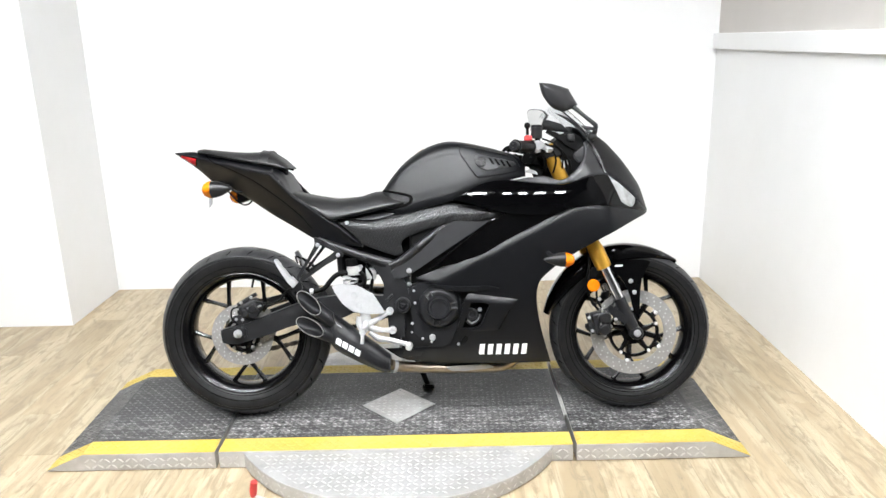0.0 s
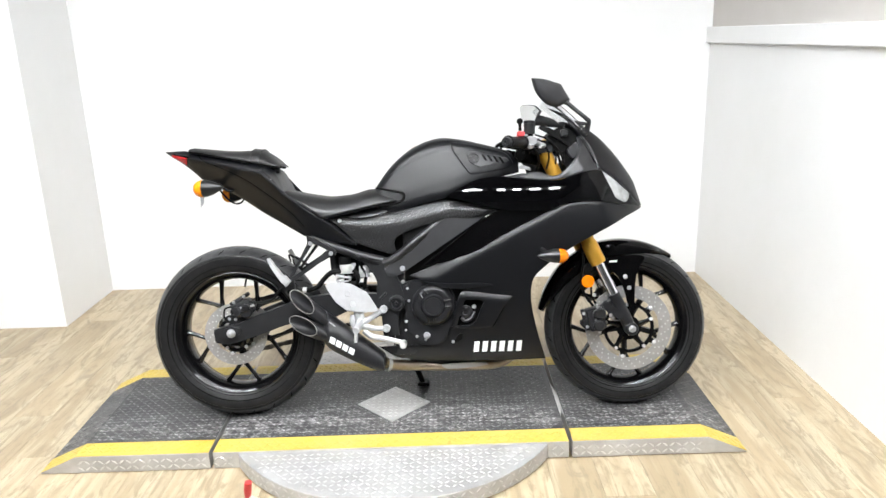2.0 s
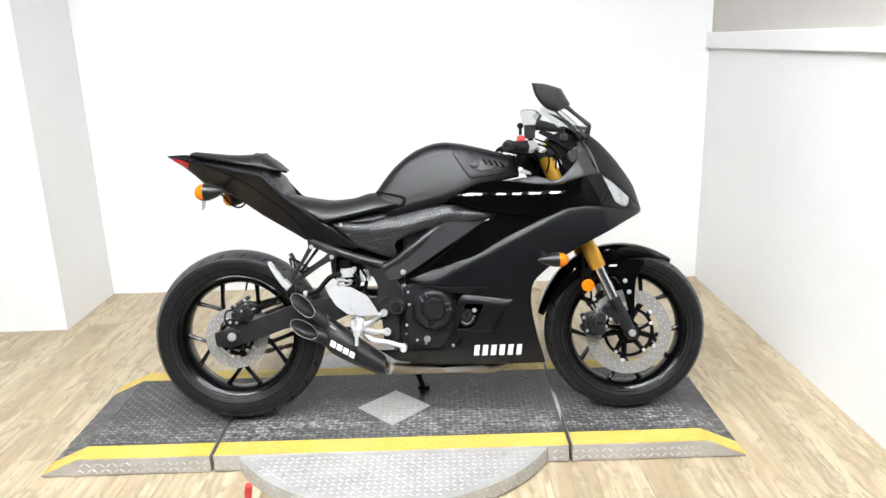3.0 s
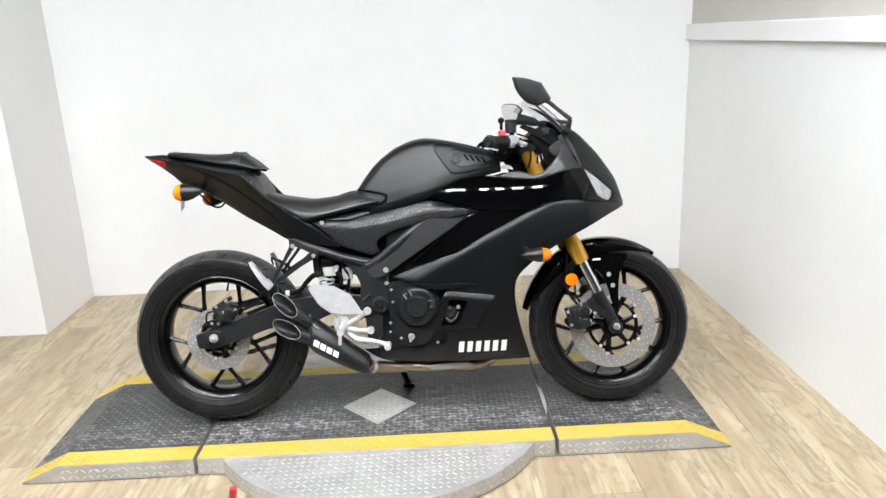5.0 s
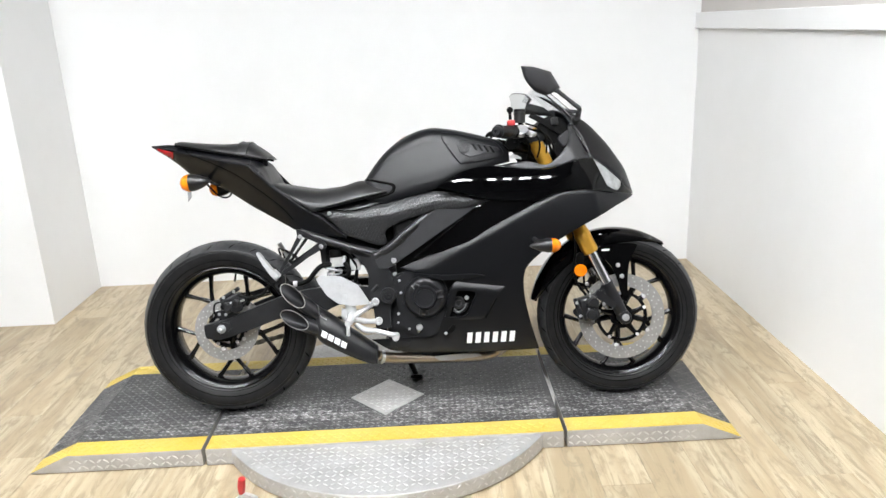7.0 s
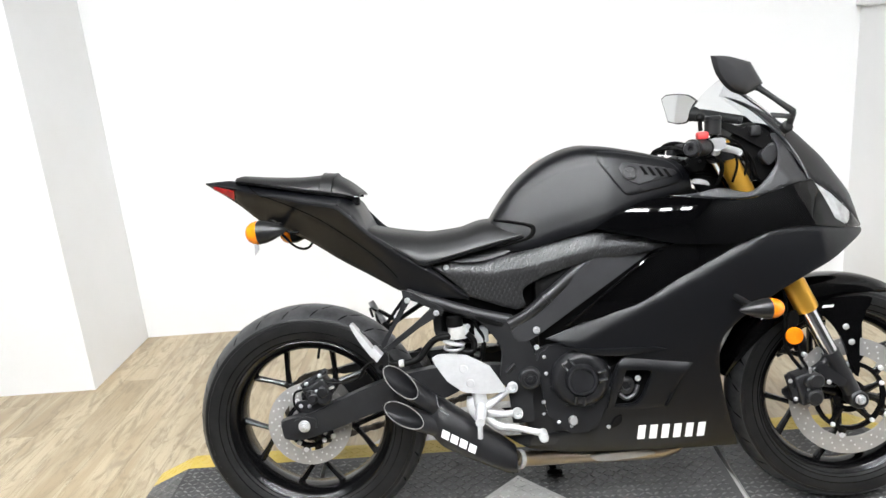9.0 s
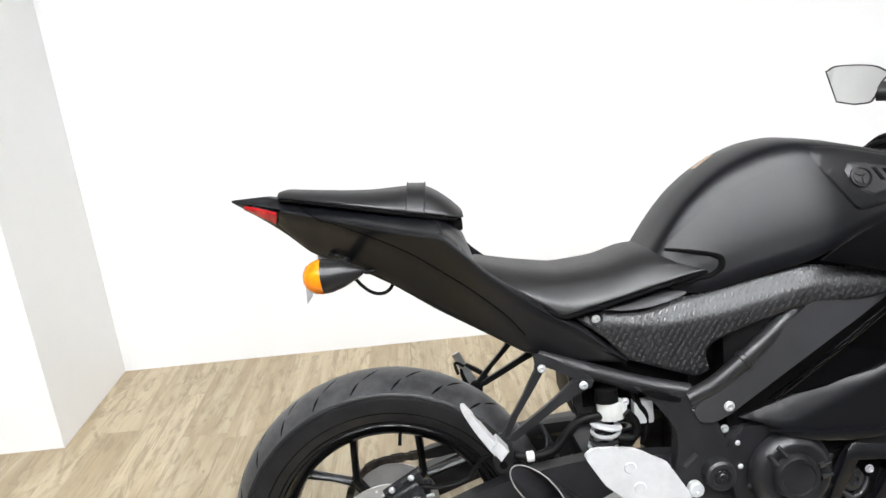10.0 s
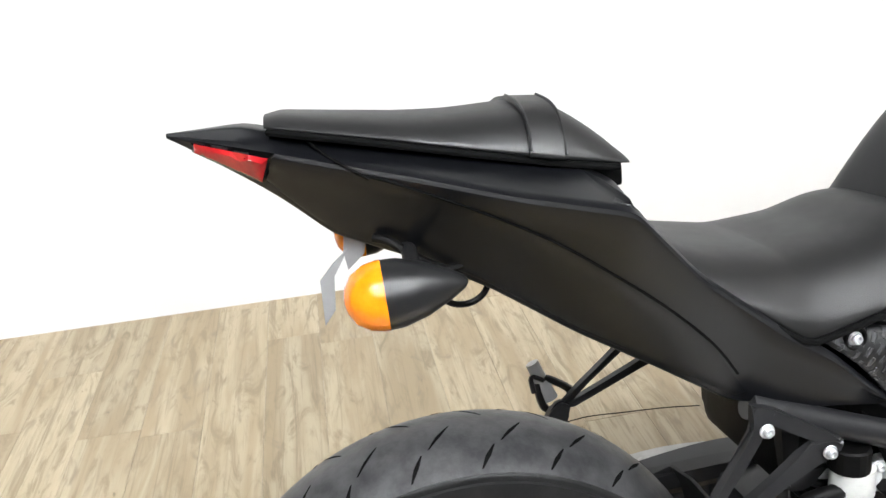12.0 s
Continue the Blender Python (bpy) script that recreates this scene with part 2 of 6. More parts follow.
MIRROR = material("mirror_glass", (0.7, 0.71, 0.71), 0.03, 1.0, other=(0.68, 0.69, 0.69), scale=10)
PLATE = material("bare_tread_plate", (0.38, 0.37, 0.355), 0.36, 0.45, other=(0.54, 0.535, 0.525), scale=11, amount=0.7, rough_var=0.12, grain=0.08, grain_scale=240)
LUGMETAL = material("bright_tread_lug", (0.64, 0.635, 0.625), 0.32, 0.45, other=(0.5, 0.49, 0.48), scale=20, rough_var=0.1)
BLACKTREAD = worn_tread("worn_black_tread_paint", (0.028, 0.028, 0.029), (0.36, 0.34, 0.335), 0.0)
WORNLUG = worn_tread("rubbed_black_lug", (0.085, 0.085, 0.085), (0.62, 0.62, 0.61), 0.2)
ZINC = material("grey_zinc_sheet", (0.34, 0.34, 0.345), 0.42, 0.4, other=(0.28, 0.28, 0.285), scale=30, rough_var=0.08)
YELLOW = material("safety_yellow_paint", (0.54, 0.375, 0.04), 0.42, other=(0.53, 0.41, 0.12), scale=7, amount=0.9, rough_var=0.1, grain=0.1, grain_scale=220)
DIFFUSER = emitter("lit_diffuser", (0.945, 0.97, 0.995), LAMP_GLOW)
HOUSING = material("white_lamp_housing", (0.75, 0.75, 0.75), 0.45, other=(0.7, 0.7, 0.7), scale=10)


# ---- mesh tools ----
def finish(name, bm, mat, smooth=40, label=""):
    bmesh.ops.recalc_face_normals(bm, faces=bm.faces)
    me = bpy.data.meshes.new(name)
    bm.to_mesh(me)
    bm.free()
    if smooth:
        me.shade_smooth()
        me.set_sharp_from_angle(angle=radians(smooth))
    me.materials.append(mat)
    ob = new(name, me)
    if label:
        tagged(ob, label=label)
    return ob


def part(name, bm, mat, parent, label="", smooth=40):
    ob = finish(name, bm, mat, smooth, label)
    ob.parent = parent
    return ob


def thing(name, label, category, m=None, group="", kind=""):
    ob = new(name)
    ob.empty_display_size = 0.1
    ob.matrix_basis = m if m is not None else Matrix()
    return tagged(ob, label, category, group, kind)


def box(x0, x1, y0, y1, z0, z1, bevel=0.0, segs=2, bm=None):
    own = bmesh.new()
    bmesh.ops.create_cube(own, size=1, matrix=Matrix.Translation(((x0 + x1) / 2, (y0 + y1) / 2, (z0 + z1) / 2)) @ Matrix.Diagonal((x1 - x0, y1 - y0, z1 - z0, 1)))
    if bevel:
        bmesh.ops.bevel(own, geom=own.edges[:], offset=bevel, segments=segs, affect="EDGES", profile=0.6)
    return merge(bm, own)


def merge(bm, own):
    if bm is None:
        return own
    me = bpy.data.meshes.new("tmp")
    own.to_mesh(me)
    own.free()
    bm.from_mesh(me)
    bpy.data.meshes.remove(me)
    return bm


def spline(points, per=6, closed=False):
    """Smooth curve through points; a point with a trailing None entry stays a sharp corner."""
    pts = [Vector([c for c in p if c is not None]) for p in points]
    sharp = [p[-1] is None for p in points]
    n, out = len(pts), []
    for i in range(n if closed else n - 1):
        a, b = pts[i], pts[(i + 1) % n]
        before = pts[i - 1] if closed or i else a
        after = pts[(i + 2) % n] if closed or i + 2 < n else b
        ta = (b - a) if sharp[i] else (b - before) * 0.5
        tb = (b - a) if sharp[(i + 1) % n] else (after - a) * 0.5
        limit = (b - a).length * 1.1
        ta = ta.normalized() * min(ta.length, limit) if ta.length else ta
        tb = tb.normalized() * min(tb.length, limit) if tb.length else tb
        for k in range(per):
            u = k / per
            out.append(a * (2 * u**3 - 3 * u**2 + 1) + ta * (u**3 - 2 * u**2 + u) + b * (3 * u**2 - 2 * u**3) + tb * (u**3 - u**2))
    if not closed:
        out.append(pts[-1])
    return out


def tube(points, radius, segs=10, per=5, bm=None, flat=1.0, raw=False):
    """A round bar swept along a smooth line; radius may be a number or one number a point."""
    bm = bm or bmesh.new()
    path = [Vector(p) for p in points] if raw else spline(points, per)
    count = len(path)
    radii = [radius] * count if not hasattr(radius, "__len__") else list(np.interp(np.linspace(0, 1, count), np.linspace(0, 1, len(radius)), radius))
    side, rings = None, []
    for i, p in enumerate(path):
        d = (path[min(i + 1, count - 1)] - path[max(i - 1, 0)]).normalized()
        if side is None:
            side = d.cross(Vector((0, 1, 0)) if abs(d.y) < 0.9 else Vector((1, 0, 0))).normalized()
        side = (side - d * side.dot(d)).normalized()
        up = d.cross(side)
        rings.append([bm.verts.new(p + side * math.cos(a) * radii[i] + up * math.sin(a) * radii[i] * flat) for a in [2 * math.pi * k / segs for k in range(segs)]])
    for a, b in zip(rings, rings[1:]):
        for k in range(segs):
            bm.faces.new((a[k], a[(k + 1) % segs], b[(k + 1) % segs], b[k]))
    bm.faces.new(rings[0])
    bm.faces.new(rings[-1])
    return bm


def lathe(profile, centre=(0, 0, 0), axis=(0, 1, 0), segs=48, bm=None, closed=True):
    """Turns a profile of (along the axis, radius) round the axis; a closed profile makes a ring."""
    bm = bm or bmesh.new()
    q = Vector((0, 1, 0)).rotation_difference(Vector(axis).normalized())
    centre = Vector(centre)
    rings = []
    for s in range(segs):
        a = 2 * math.pi * s / segs
        rings.append([bm.verts.new(centre + q @ Vector((r * math.cos(a), h, r * math.sin(a)))) for h, r in profile])
    count = len(profile)
    for s in range(segs):
        a, b = rings[s], rings[(s + 1) % segs]
        for k in range(count if closed else count - 1):
            bm.faces.new((a[k], a[(k + 1) % count], b[(k + 1) % count], b[k]))
    if not closed:
        for k in (0, count - 1):
            bm.faces.new([r[k] for r in rings])
    return bm


def disc_of(radius, depth, centre, axis=(0, 1, 0), segs=24, bevel=0.002, bm=None):
    """A short bar with chamfered ends, its middle at centre."""
    h, e = depth / 2, min(bevel, radius * 0.4, depth * 0.4)
    return lathe([(-h, radius - e), (-h + e, radius), (h - e, radius), (h, radius - e)], centre, axis, segs, bm, closed=False)


def bolt(centre, axis=(0, -1, 0), size=0.006, bm=None):
    """A flanged hex socket head."""
    c, a = Vector(centre), Vector(axis).normalized()
    bm = disc_of(size * 1.2, size * 0.35, c, a, 16, 0.0006, bm)
    r, d = size * 0.85, size * 0.9
    return lathe([(-0.001, r), (d - 0.001, r), (d, r - 0.001), (d, r * 0.5), (d * 0.5, r * 0.45)], c, a, 12, bm, closed=False)


def slab(outline, y0, y1, bevel=0.003, per=4, smooth=True, bm=None, segs=2, depth_at=None):
    """A plate cut to an outline in x and z, from y0 to y1, with rounded rims."""
    own = bmesh.new()
    pts = spline(outline, per, True) if smooth else [Vector(p[:2]) for p in outline]
    lower = [own.verts.new((p[0], y0, p[1])) for p in pts]
    upper = [own.verts.new((p[0], y1, p[1])) for p in pts]
    n = len(pts)
    own.faces.new(lower)
    own.faces.new(upper[::-1])
    for k in range(n):
        own.faces.new((lower[k], lower[(k + 1) % n], upper[(k + 1) % n], upper[k]))
    if bevel:
        rim = [e for e in own.edges if abs(e.verts[0].co.y - e.verts[1].co.y) < 1e-9]
        bmesh.ops.bevel(own, geom=rim, offset=bevel, segments=segs, affect="EDGES", clamp_overlap=True)
    if depth_at is not None:
        for v in own.verts:
            v.co.y += depth_at(v.co.x, v.co.z)
    return merge(bm, own)


def skin(outline, depth, thick=0.004, step=0.014, per=6, holes=(), sign=-1, rolled=0.003, offset=0.0):
    """A curved panel: an outline in x and z lifted to y = sign * (depth(x, z) + offset), with thickness and a rolled rim."""
    from mathutils.geometry import delaunay_2d_cdt
    loop = [Vector(p[:2]) for p in spline(outline, per, True)]
    clean = [loop[0]]
    for p in loop[1:]:
        if (p - clean[-1]).length > 0.0015:
            clean.append(p)
    loops = [clean] + [[Vector(p[:2]) for p in spline(h, 4, True)] for h in holes]

    def inside(p, poly):
        odd, j = False, len(poly) - 1
        for i in range(len(poly)):
            a, b = poly[i], poly[j]
            if (a.y > p.y) != (b.y > p.y) and p.x < (b.x - a.x) * (p.y - a.y) / (b.y - a.y) + a.x:
                odd = not odd
            j = i
        return odd

    def gap(p, poly):
        best = 9.0
        for i in range(len(poly)):
            a, d = poly[i - 1], poly[i] - poly[i - 1]
            u = max(0, min(1, (p - a).dot(d) / max(d.length_squared, 1e-12)))
            best = min(best, (a + d * u - p).length)
        return best

    verts, edges = [], []
    for poly in loops:
        k = len(verts)
        verts += poly
        edges += [(k + i, k + (i + 1) % len(poly)) for i in range(len(poly))]
    rim_count = len(verts)
    lo = Vector((min(p.x for p in clean), min(p.y for p in clean)))
    hi = Vector((max(p.x for p in clean), max(p.y for p in clean)))
    for poly in loops:
        for i, p in enumerate(poly):
            d = (poly[(i + 1) % len(poly)] - poly[i - 1]).normalized()
            for s in (1, -1):
                q = p + Vector((-d.y, d.x)) * s * 0.004
                if inside(q, clean) and not any(inside(q, h) for h in loops[1:]) and all(gap(q, o) > 0.0032 for o in loops):
                    verts.append(q)
    row, z = 0, lo.y
    while z < hi.y:
        x = lo.x + (step / 2 if row % 2 else 0)
        while x < hi.x:
            q = Vector((x, z))
            if inside(q, clean) and not any(inside(q, h) for h in loops[1:]) and all(gap(q, o) > 0.008 for o in loops):
                verts.append(q)
            x += step
        z += step * 0.87
        row += 1
    co, ed, faces, _, _, _ = delaunay_2d_cdt(verts, edges, [], 0, 1e-6)
    bm = bmesh.new()
    outer, inner = [], []
    for p in co:
        edge = min(gap(p, o) for o in loops) < 0.0008
        d = depth(p.x, p.y) + offset
        outer.append(bm.verts.new((p.x, sign * (d - (rolled if edge else 0)), p.y)))
        inner.append(bm.verts.new((p.x, sign * (d - thick - (rolled if edge else 0)), p.y)))
    used = {}
    for f in faces:
        c = sum((co[i] for i in f), Vector((0, 0))) / len(f)
        if not inside(c, clean) or any(inside(c, h) for h in loops[1:]):
            continue
        bm.faces.new([outer[i] for i in f])
        bm.faces.new([inner[i] for i in reversed(f)])
        for i in range(len(f)):
            e = (f[i], f[(i + 1) % len(f)])
            key = tuple(sorted(e))
            used[key] = None if key in used else e
    for e in used.values():
        if e:
            a, b = e
            bm.faces.new((outer[b], outer[a], inner[a], inner[b]))
    loose = [v for v in bm.verts if not v.link_faces]
    bmesh.ops.delete(bm, geom=loose, context="VERTS")
    return bm


def loft(rows, per=4, across=4, cap=True, mirror=True, lift=0.0):
    """A body through half sections (x, [(y, z) from the top middle down and round to the bottom middle]), mirrored about y = 0."""
    count = len(rows[0][1])
    lines = []
    for k in range(count):
        lines.append(spline([(x, sec[k][0], sec[k][1]) for x, sec in rows], per))
    bm, rings = bmesh.new(), []
    for i in range(len(lines[0])):
        half = spline([(*lines[k][i],) for k in range(count)], across)
        other = [Vector((p.x, -p.y, p.z)) for p in reversed(half[1:-1])] if mirror else []
        rings.append([bm.verts.new(p) for p in half + other])
    for a, b in zip(rings, rings[1:]):
        for k in range(len(a)):
            n = (k + 1) % len(a)
            bm.faces.new((a[k], a[n], b[n], b[k]))
    if cap:
        bm.faces.new(rings[0])
        bm.faces.new(rings[-1])
    bmesh.ops.remove_doubles(bm, verts=bm.verts[:], dist=1e-5)
    return bm


def flipped(bm):
    """A copy of a bmesh mirrored to the other side."""
    other = bm.copy()
    for v in other.verts:
        v.co.y = -v.co.y
    bmesh.ops.reverse_faces(other, faces=other.faces[:])
    return other


def pair(name, bm, mat, parent, label="", smooth=40):
    """The same part on both sides."""
    other = flipped(bm)
    a = part(name, bm, mat, parent, label, smooth)
    part(name, other, mat, parent, label, smooth)
    return a


# ---- the room ----
# Oak boards and white side wall end here; beyond lie unseen dark surfaces.
BOOTH = -0.8
BACK, LEFT, STEP, RIGHT, FRONT, TOP, RAISED = 1.560, -1.168, 1.005, 2.183, -4.8, 3.15, 2.6


def setting(name, bm, mat, label, category, smooth=0):
    return tagged(finish(name, bm, mat, smooth), label, category, kind="structure")


floor = setting("floor", box(-2.9, RIGHT + 0.3, FRONT - 0.15, BACK + 0.15, -0.12, -0.004), SUBFLOOR, "pale washed-oak vinyl plank floor with fine dark joints", "floor")
# Added out of view to keep the floor's reflection off the fairing.
setting("floor_front", box(-2.9, RIGHT, FRONT, BOOTH, -0.003, 0.002), DARKFLOOR, "unseen dark grey floor, added in front of the oak boards for dark reflections", "floor")
tagged(finish("floor_line", tube([(0.40, 0.752, 0.0008), (0.459, 0.758, 0.0008), (0.555, 0.75, 0.0008), (0.651, 0.741, 0.0008), (0.731, 0.727, 0.0008)], 0.0011, 6), DARK), "thin dark wandering line on the oak floor", "line", kind="structure")
setting("wall_north", box(LEFT - 0.12, RIGHT + 0.5, BACK, BACK + 0.12, -0.1, RAISED), WALL, "plain white painted back wall with faint scuffs", "wall")
# Unseen dark band, added so the tank and seat tops reflect less white.
setting("wall_north_upper", box(-2.9, RIGHT + 0.5, BACK, BACK + 0.12, RAISED, TOP), DARKWALL, "unseen dark grey wall, added above the white back wall for dark reflections", "wall")
setting("wall_west", box(LEFT - 0.12, LEFT, STEP, BACK, -0.1, RAISED), WALL, "short white return wall beside the back wall", "wall")
setting("wall_northwest", box(-2.9, LEFT - 0.12, STEP, STEP + 0.12, -0.1, RAISED), WALL, "white painted wall standing forward of the back wall", "wall")
# Added past the white side wall, out of view, to darken the gloss panels.
setting("wall_east_front", box(RIGHT, RIGHT + 0.12, FRONT, BOOTH, -0.1, TOP), DARKWALL, "unseen plain dark grey wall, added beside the dark floor for dark reflections", "wall")
setting("wall_east_lower", box(RIGHT, RIGHT + 0.12, BOOTH, BACK, -0.1, 1.272), WALL, "white painted half-height side wall", "wall")
setting("wall_east_upper", box(RIGHT + 0.006, RIGHT + 0.12, BOOTH, BACK, 1.352, TOP), UPPER, "upper part of the side wall, light falloff put into its greyish beige", "wall")
setting("trim", box(RIGHT - 0.022, RIGHT + 0.12, BOOTH, BACK, 1.272, 1.352, 0.004), WALL, "square white ledge along the top of the half-height wall", "ledge")
setting("wall_far_west", box(-3.0, -2.9, FRONT, BACK + 0.12, -0.1, TOP), DARKWALL, "plain dark grey side wall", "wall")
setting("wall_south", box(-3.0, RIGHT + 0.3, FRONT - 0.12, FRONT, -0.1, TOP), DARKWALL, "plain dark grey wall at the open end", "wall")
setting("ceiling", box(-3.0, RIGHT + 0.3, FRONT - 0.12, BACK + 0.12, TOP, TOP + 0.1), CEIL, "plain grey ceiling", "ceiling")


def ceiling_light(x, y, turn):
    ob = thing("ceiling_light", "long white ceiling light with a row of four lit panels", "light", pose(x, y, TOP, 0, 0, turn), "lights on the ceiling")
    part("housing", box(-0.6, 0.6, -0.1, 0.1, -0.05, 0, 0.006), HOUSING, ob)
    for k in range(4):
        part("diffuser", box(-0.525 + 0.3 * k, -0.375 + 0.3 * k, -0.06, 0.06, -0.053, -0.0505), DIFFUSER, ob, smooth=0)
    return ob


for lx, ly in LAMP_SPOTS:
    ceiling_light(lx, ly, 0)


# ---- the drive-on platform ----
DECK, NEAR, FAR, SEAM_A, SEAM_B = 0.062, -0.335, 0.322, -0.046, 1.134
lift = thing("motorcycle_platform", "low steel drive-on platform with black tread, yellow edges and ramped ends", "platform")


def lugs(cells, up=0.0017, length=0.0108, width=0.0027):
    """Raised lens-shaped lugs of tread plate: cells are (origin, direction, across, normal)."""
    verts, faces = [], []
    for o, d, s, n in cells:
        k = len(verts)
        verts += [o - d * length, o + s * width - d * length * 0.2, o + s * width + d * length * 0.2, o + d * length, o - s * width + d * length * 0.2, o - s * width - d * length * 0.2,
                  o - d * length * 0.55 + n * up, o + d * length * 0.55 + n * up]
        faces += [(k, k + 1, k + 6), (k + 1, k + 2, k + 7, k + 6), (k + 2, k + 3, k + 7), (k + 3, k + 4, k + 7), (k + 4, k + 5, k + 6, k + 7), (k + 5, k, k + 6)]
    return verts, faces


def tread(name, o, u, v, nu, nv, mat, parent, keep=lambda p: True, pitch=0.03, label="", half=0.0108):
    """Tread lugs over a patch from o, along u and v, in alternating slants."""
    o, u, v = Vector(o), Vector(u).normalized(), Vector(v).normalized()
    n = u.cross(v).normalized()
    cells = []
    for i in range(nu):
        for j in range(nv):
            p = o + u * (i + 0.5) * pitch + v * (j + 0.5) * pitch
            if not keep(p):
                continue
            slant = 1 if (i + j) % 2 else -1
            d = (u + v * 0.75 * slant).normalized()
            cells.append((p + n * 0.0002, d, n.cross(d), n))
    verts, faces = lugs(cells, length=half, width=half * 0.3)
    me = bpy.data.meshes.new(name)
    me.from_pydata([tuple(p) for p in verts], [], faces)
    me.materials.append(mat)
    ob = new(name, me)
    ob.parent = parent
    tagged(ob, label=label, kind="stuff")
    return ob


def wedge(x0, x1, foot):
    """A ramp section: deck from x0 to x1, sloping to the floor at foot."""
    bm = bmesh.new()
    outline = [(x0, 0.003), (x0, DECK), (x1, DECK), (foot, 0.006), (foot, 0.003)]
    near = [bm.verts.new((x, NEAR, z)) for x, z in outline]
    far = [bm.verts.new((x, FAR, z)) for x, z in outline]
    bm.faces.new(near)
    bm.faces.new(far[::-1])
    for k in range(5):
        bm.faces.new((near[k], near[(k + 1) % 5], far[(k + 1) % 5], far[k]))
    bmesh.ops.bevel(bm, geom=bm.edges[:], offset=0.0015, segments=2, affect="EDGES")
    return bm


YIN_N, YIN_F = NEAR + 0.082, FAR - 0.076
CREASE_A, CREASE_B, FOOT_A, FOOT_B = -0.487, 1.585, -0.612, 1.714
GAP = 0.006
rear_ramp = part("ramp", wedge(SEAM_A - GAP, CREASE_A, FOOT_A), PLATE, lift, smooth=0)
front_ramp = part("ramp", wedge(SEAM_B + GAP, CREASE_B, FOOT_B), PLATE, lift, smooth=0)
middle = part("deck", box(SEAM_A + GAP, SEAM_B - GAP, NEAR, FAR, 0.004, DECK, 0.0015), PLATE, lift, smooth=0)


def sheet(points, parent, mat, name, raise_by=0.0015):
    """A thin coat of paint laid on a face, as a closed slip of the given corners."""
    bm = bmesh.new()
    pts = [Vector(p) for p in points]
    n = (pts[1] - pts[0]).cross(pts[2] - pts[0]).normalized()
    n = n if n.z > 0 else -n
    lower = [bm.verts.new(p + n * 0.0001) for p in pts]
    upper = [bm.verts.new(p + n * raise_by) for p in pts]
    bm.faces.new(lower)
    bm.faces.new(upper)
    for k in range(len(pts)):
        bm.faces.new((lower[k], lower[(k + 1) % len(pts)], upper[(k + 1) % len(pts)], upper[k]))
    return part(name, bm, mat, parent, smooth=0)


def coat(x0, x1, foot, owner):
    """Black field and two yellow borders over a flat run x0 to x1, and down the slope to foot."""
    z = DECK
    runs = [((x0, z), (x1, z))] + ([((x1, z), (foot, 0.0062))] if foot is not None else [])
    for (xa, za), (xb, zb) in runs:
        for ya, yb, mat, name in ((YIN_N, YIN_F, BLACKTREAD, "black_tread_field"), (NEAR + 0.002, YIN_N, YELLOW, "yellow_border"), (YIN_F, FAR - 0.002, YELLOW, "yellow_border")):
            sheet([(xa, ya, za), (xb, ya, zb), (xb, yb, zb), (xa, yb, za)], owner, mat, name)
        length = math.hypot(xb - xa, zb - za)
        u = Vector((xb - xa, 0, zb - za))
        v = Vector((0, 1, 0)) if xb > xa else Vector((0, -1, 0))
        start = Vector((xa, YIN_N if xb > xa else YIN_F, za))
        nrm = u.normalized().cross(v)
        tread("tread_lug", start + nrm * 0.0016, u, v, int(length / 0.0195), int((YIN_F - YIN_N) / 0.0195), WORNLUG, owner, lambda p: abs(p.x - DIA[0]) + abs(p.y - DIA[1]) > 0.142 or owner is not middle, 0.0195)
        for ya in (NEAR + 0.004, YIN_F + 0.002):
            s2 = Vector((xa, ya if xb > xa else ya + 0.072, za)) + nrm * 0.0016
            tread("border_lug", s2, u, v, int(length / 0.0195), 3, YELLOW, owner, pitch=0.0195)


DIA = (0.539, -0.038)
coat(SEAM_A - GAP - 0.001, CREASE_A, FOOT_A, rear_ramp)
coat(SEAM_B + GAP + 0.001, CREASE_B, FOOT_B, front_ramp)
coat(SEAM_A + GAP + 0.001, SEAM_B - GAP - 0.001, None, middle)
bm = bmesh.new()
ring = [(DIA[0] - 0.133, DIA[1]), (DIA[0], DIA[1] - 0.138), (DIA[0] + 0.133, DIA[1]), (DIA[0], DIA[1] + 0.13)]
lo = [bm.verts.new((x, y, DECK + 0.0014)) for x, y in ring]
hi = [bm.verts.new((x, y, DECK + 0.0042)) for x, y in ring]
bm.faces.new(lo)
bm.faces.new(hi)
for k in range(4):
    bm.faces.new((lo[k], lo[(k + 1) % 4], hi[(k + 1) % 4], hi[k]))
diamond = part("diamond_cover", bm, PLATE, middle, "bare aluminium diamond-shaped cover plate", smooth=0)
tread("tread_lug", (DIA[0] - 0.13, DIA[1] - 0.13, DECK + 0.0043), (1, 0, 0), (0, 1, 0), 12, 12, LUGMETAL, diamond, lambda p: abs(p.x - DIA[0]) + abs(p.y - DIA[1]) < 0.12, 0.0218, half=0.0112)
for sx, sy in ((-1, 0), (0, -1), (1, 0), (0, 1)):
    part("screw", disc_of(0.004, 0.002, (DIA[0] + sx * 0.117, DIA[1] + sy * 0.115, DECK + 0.005), (0, 0, 1), 12, 0.0005), BOLT, diamond)
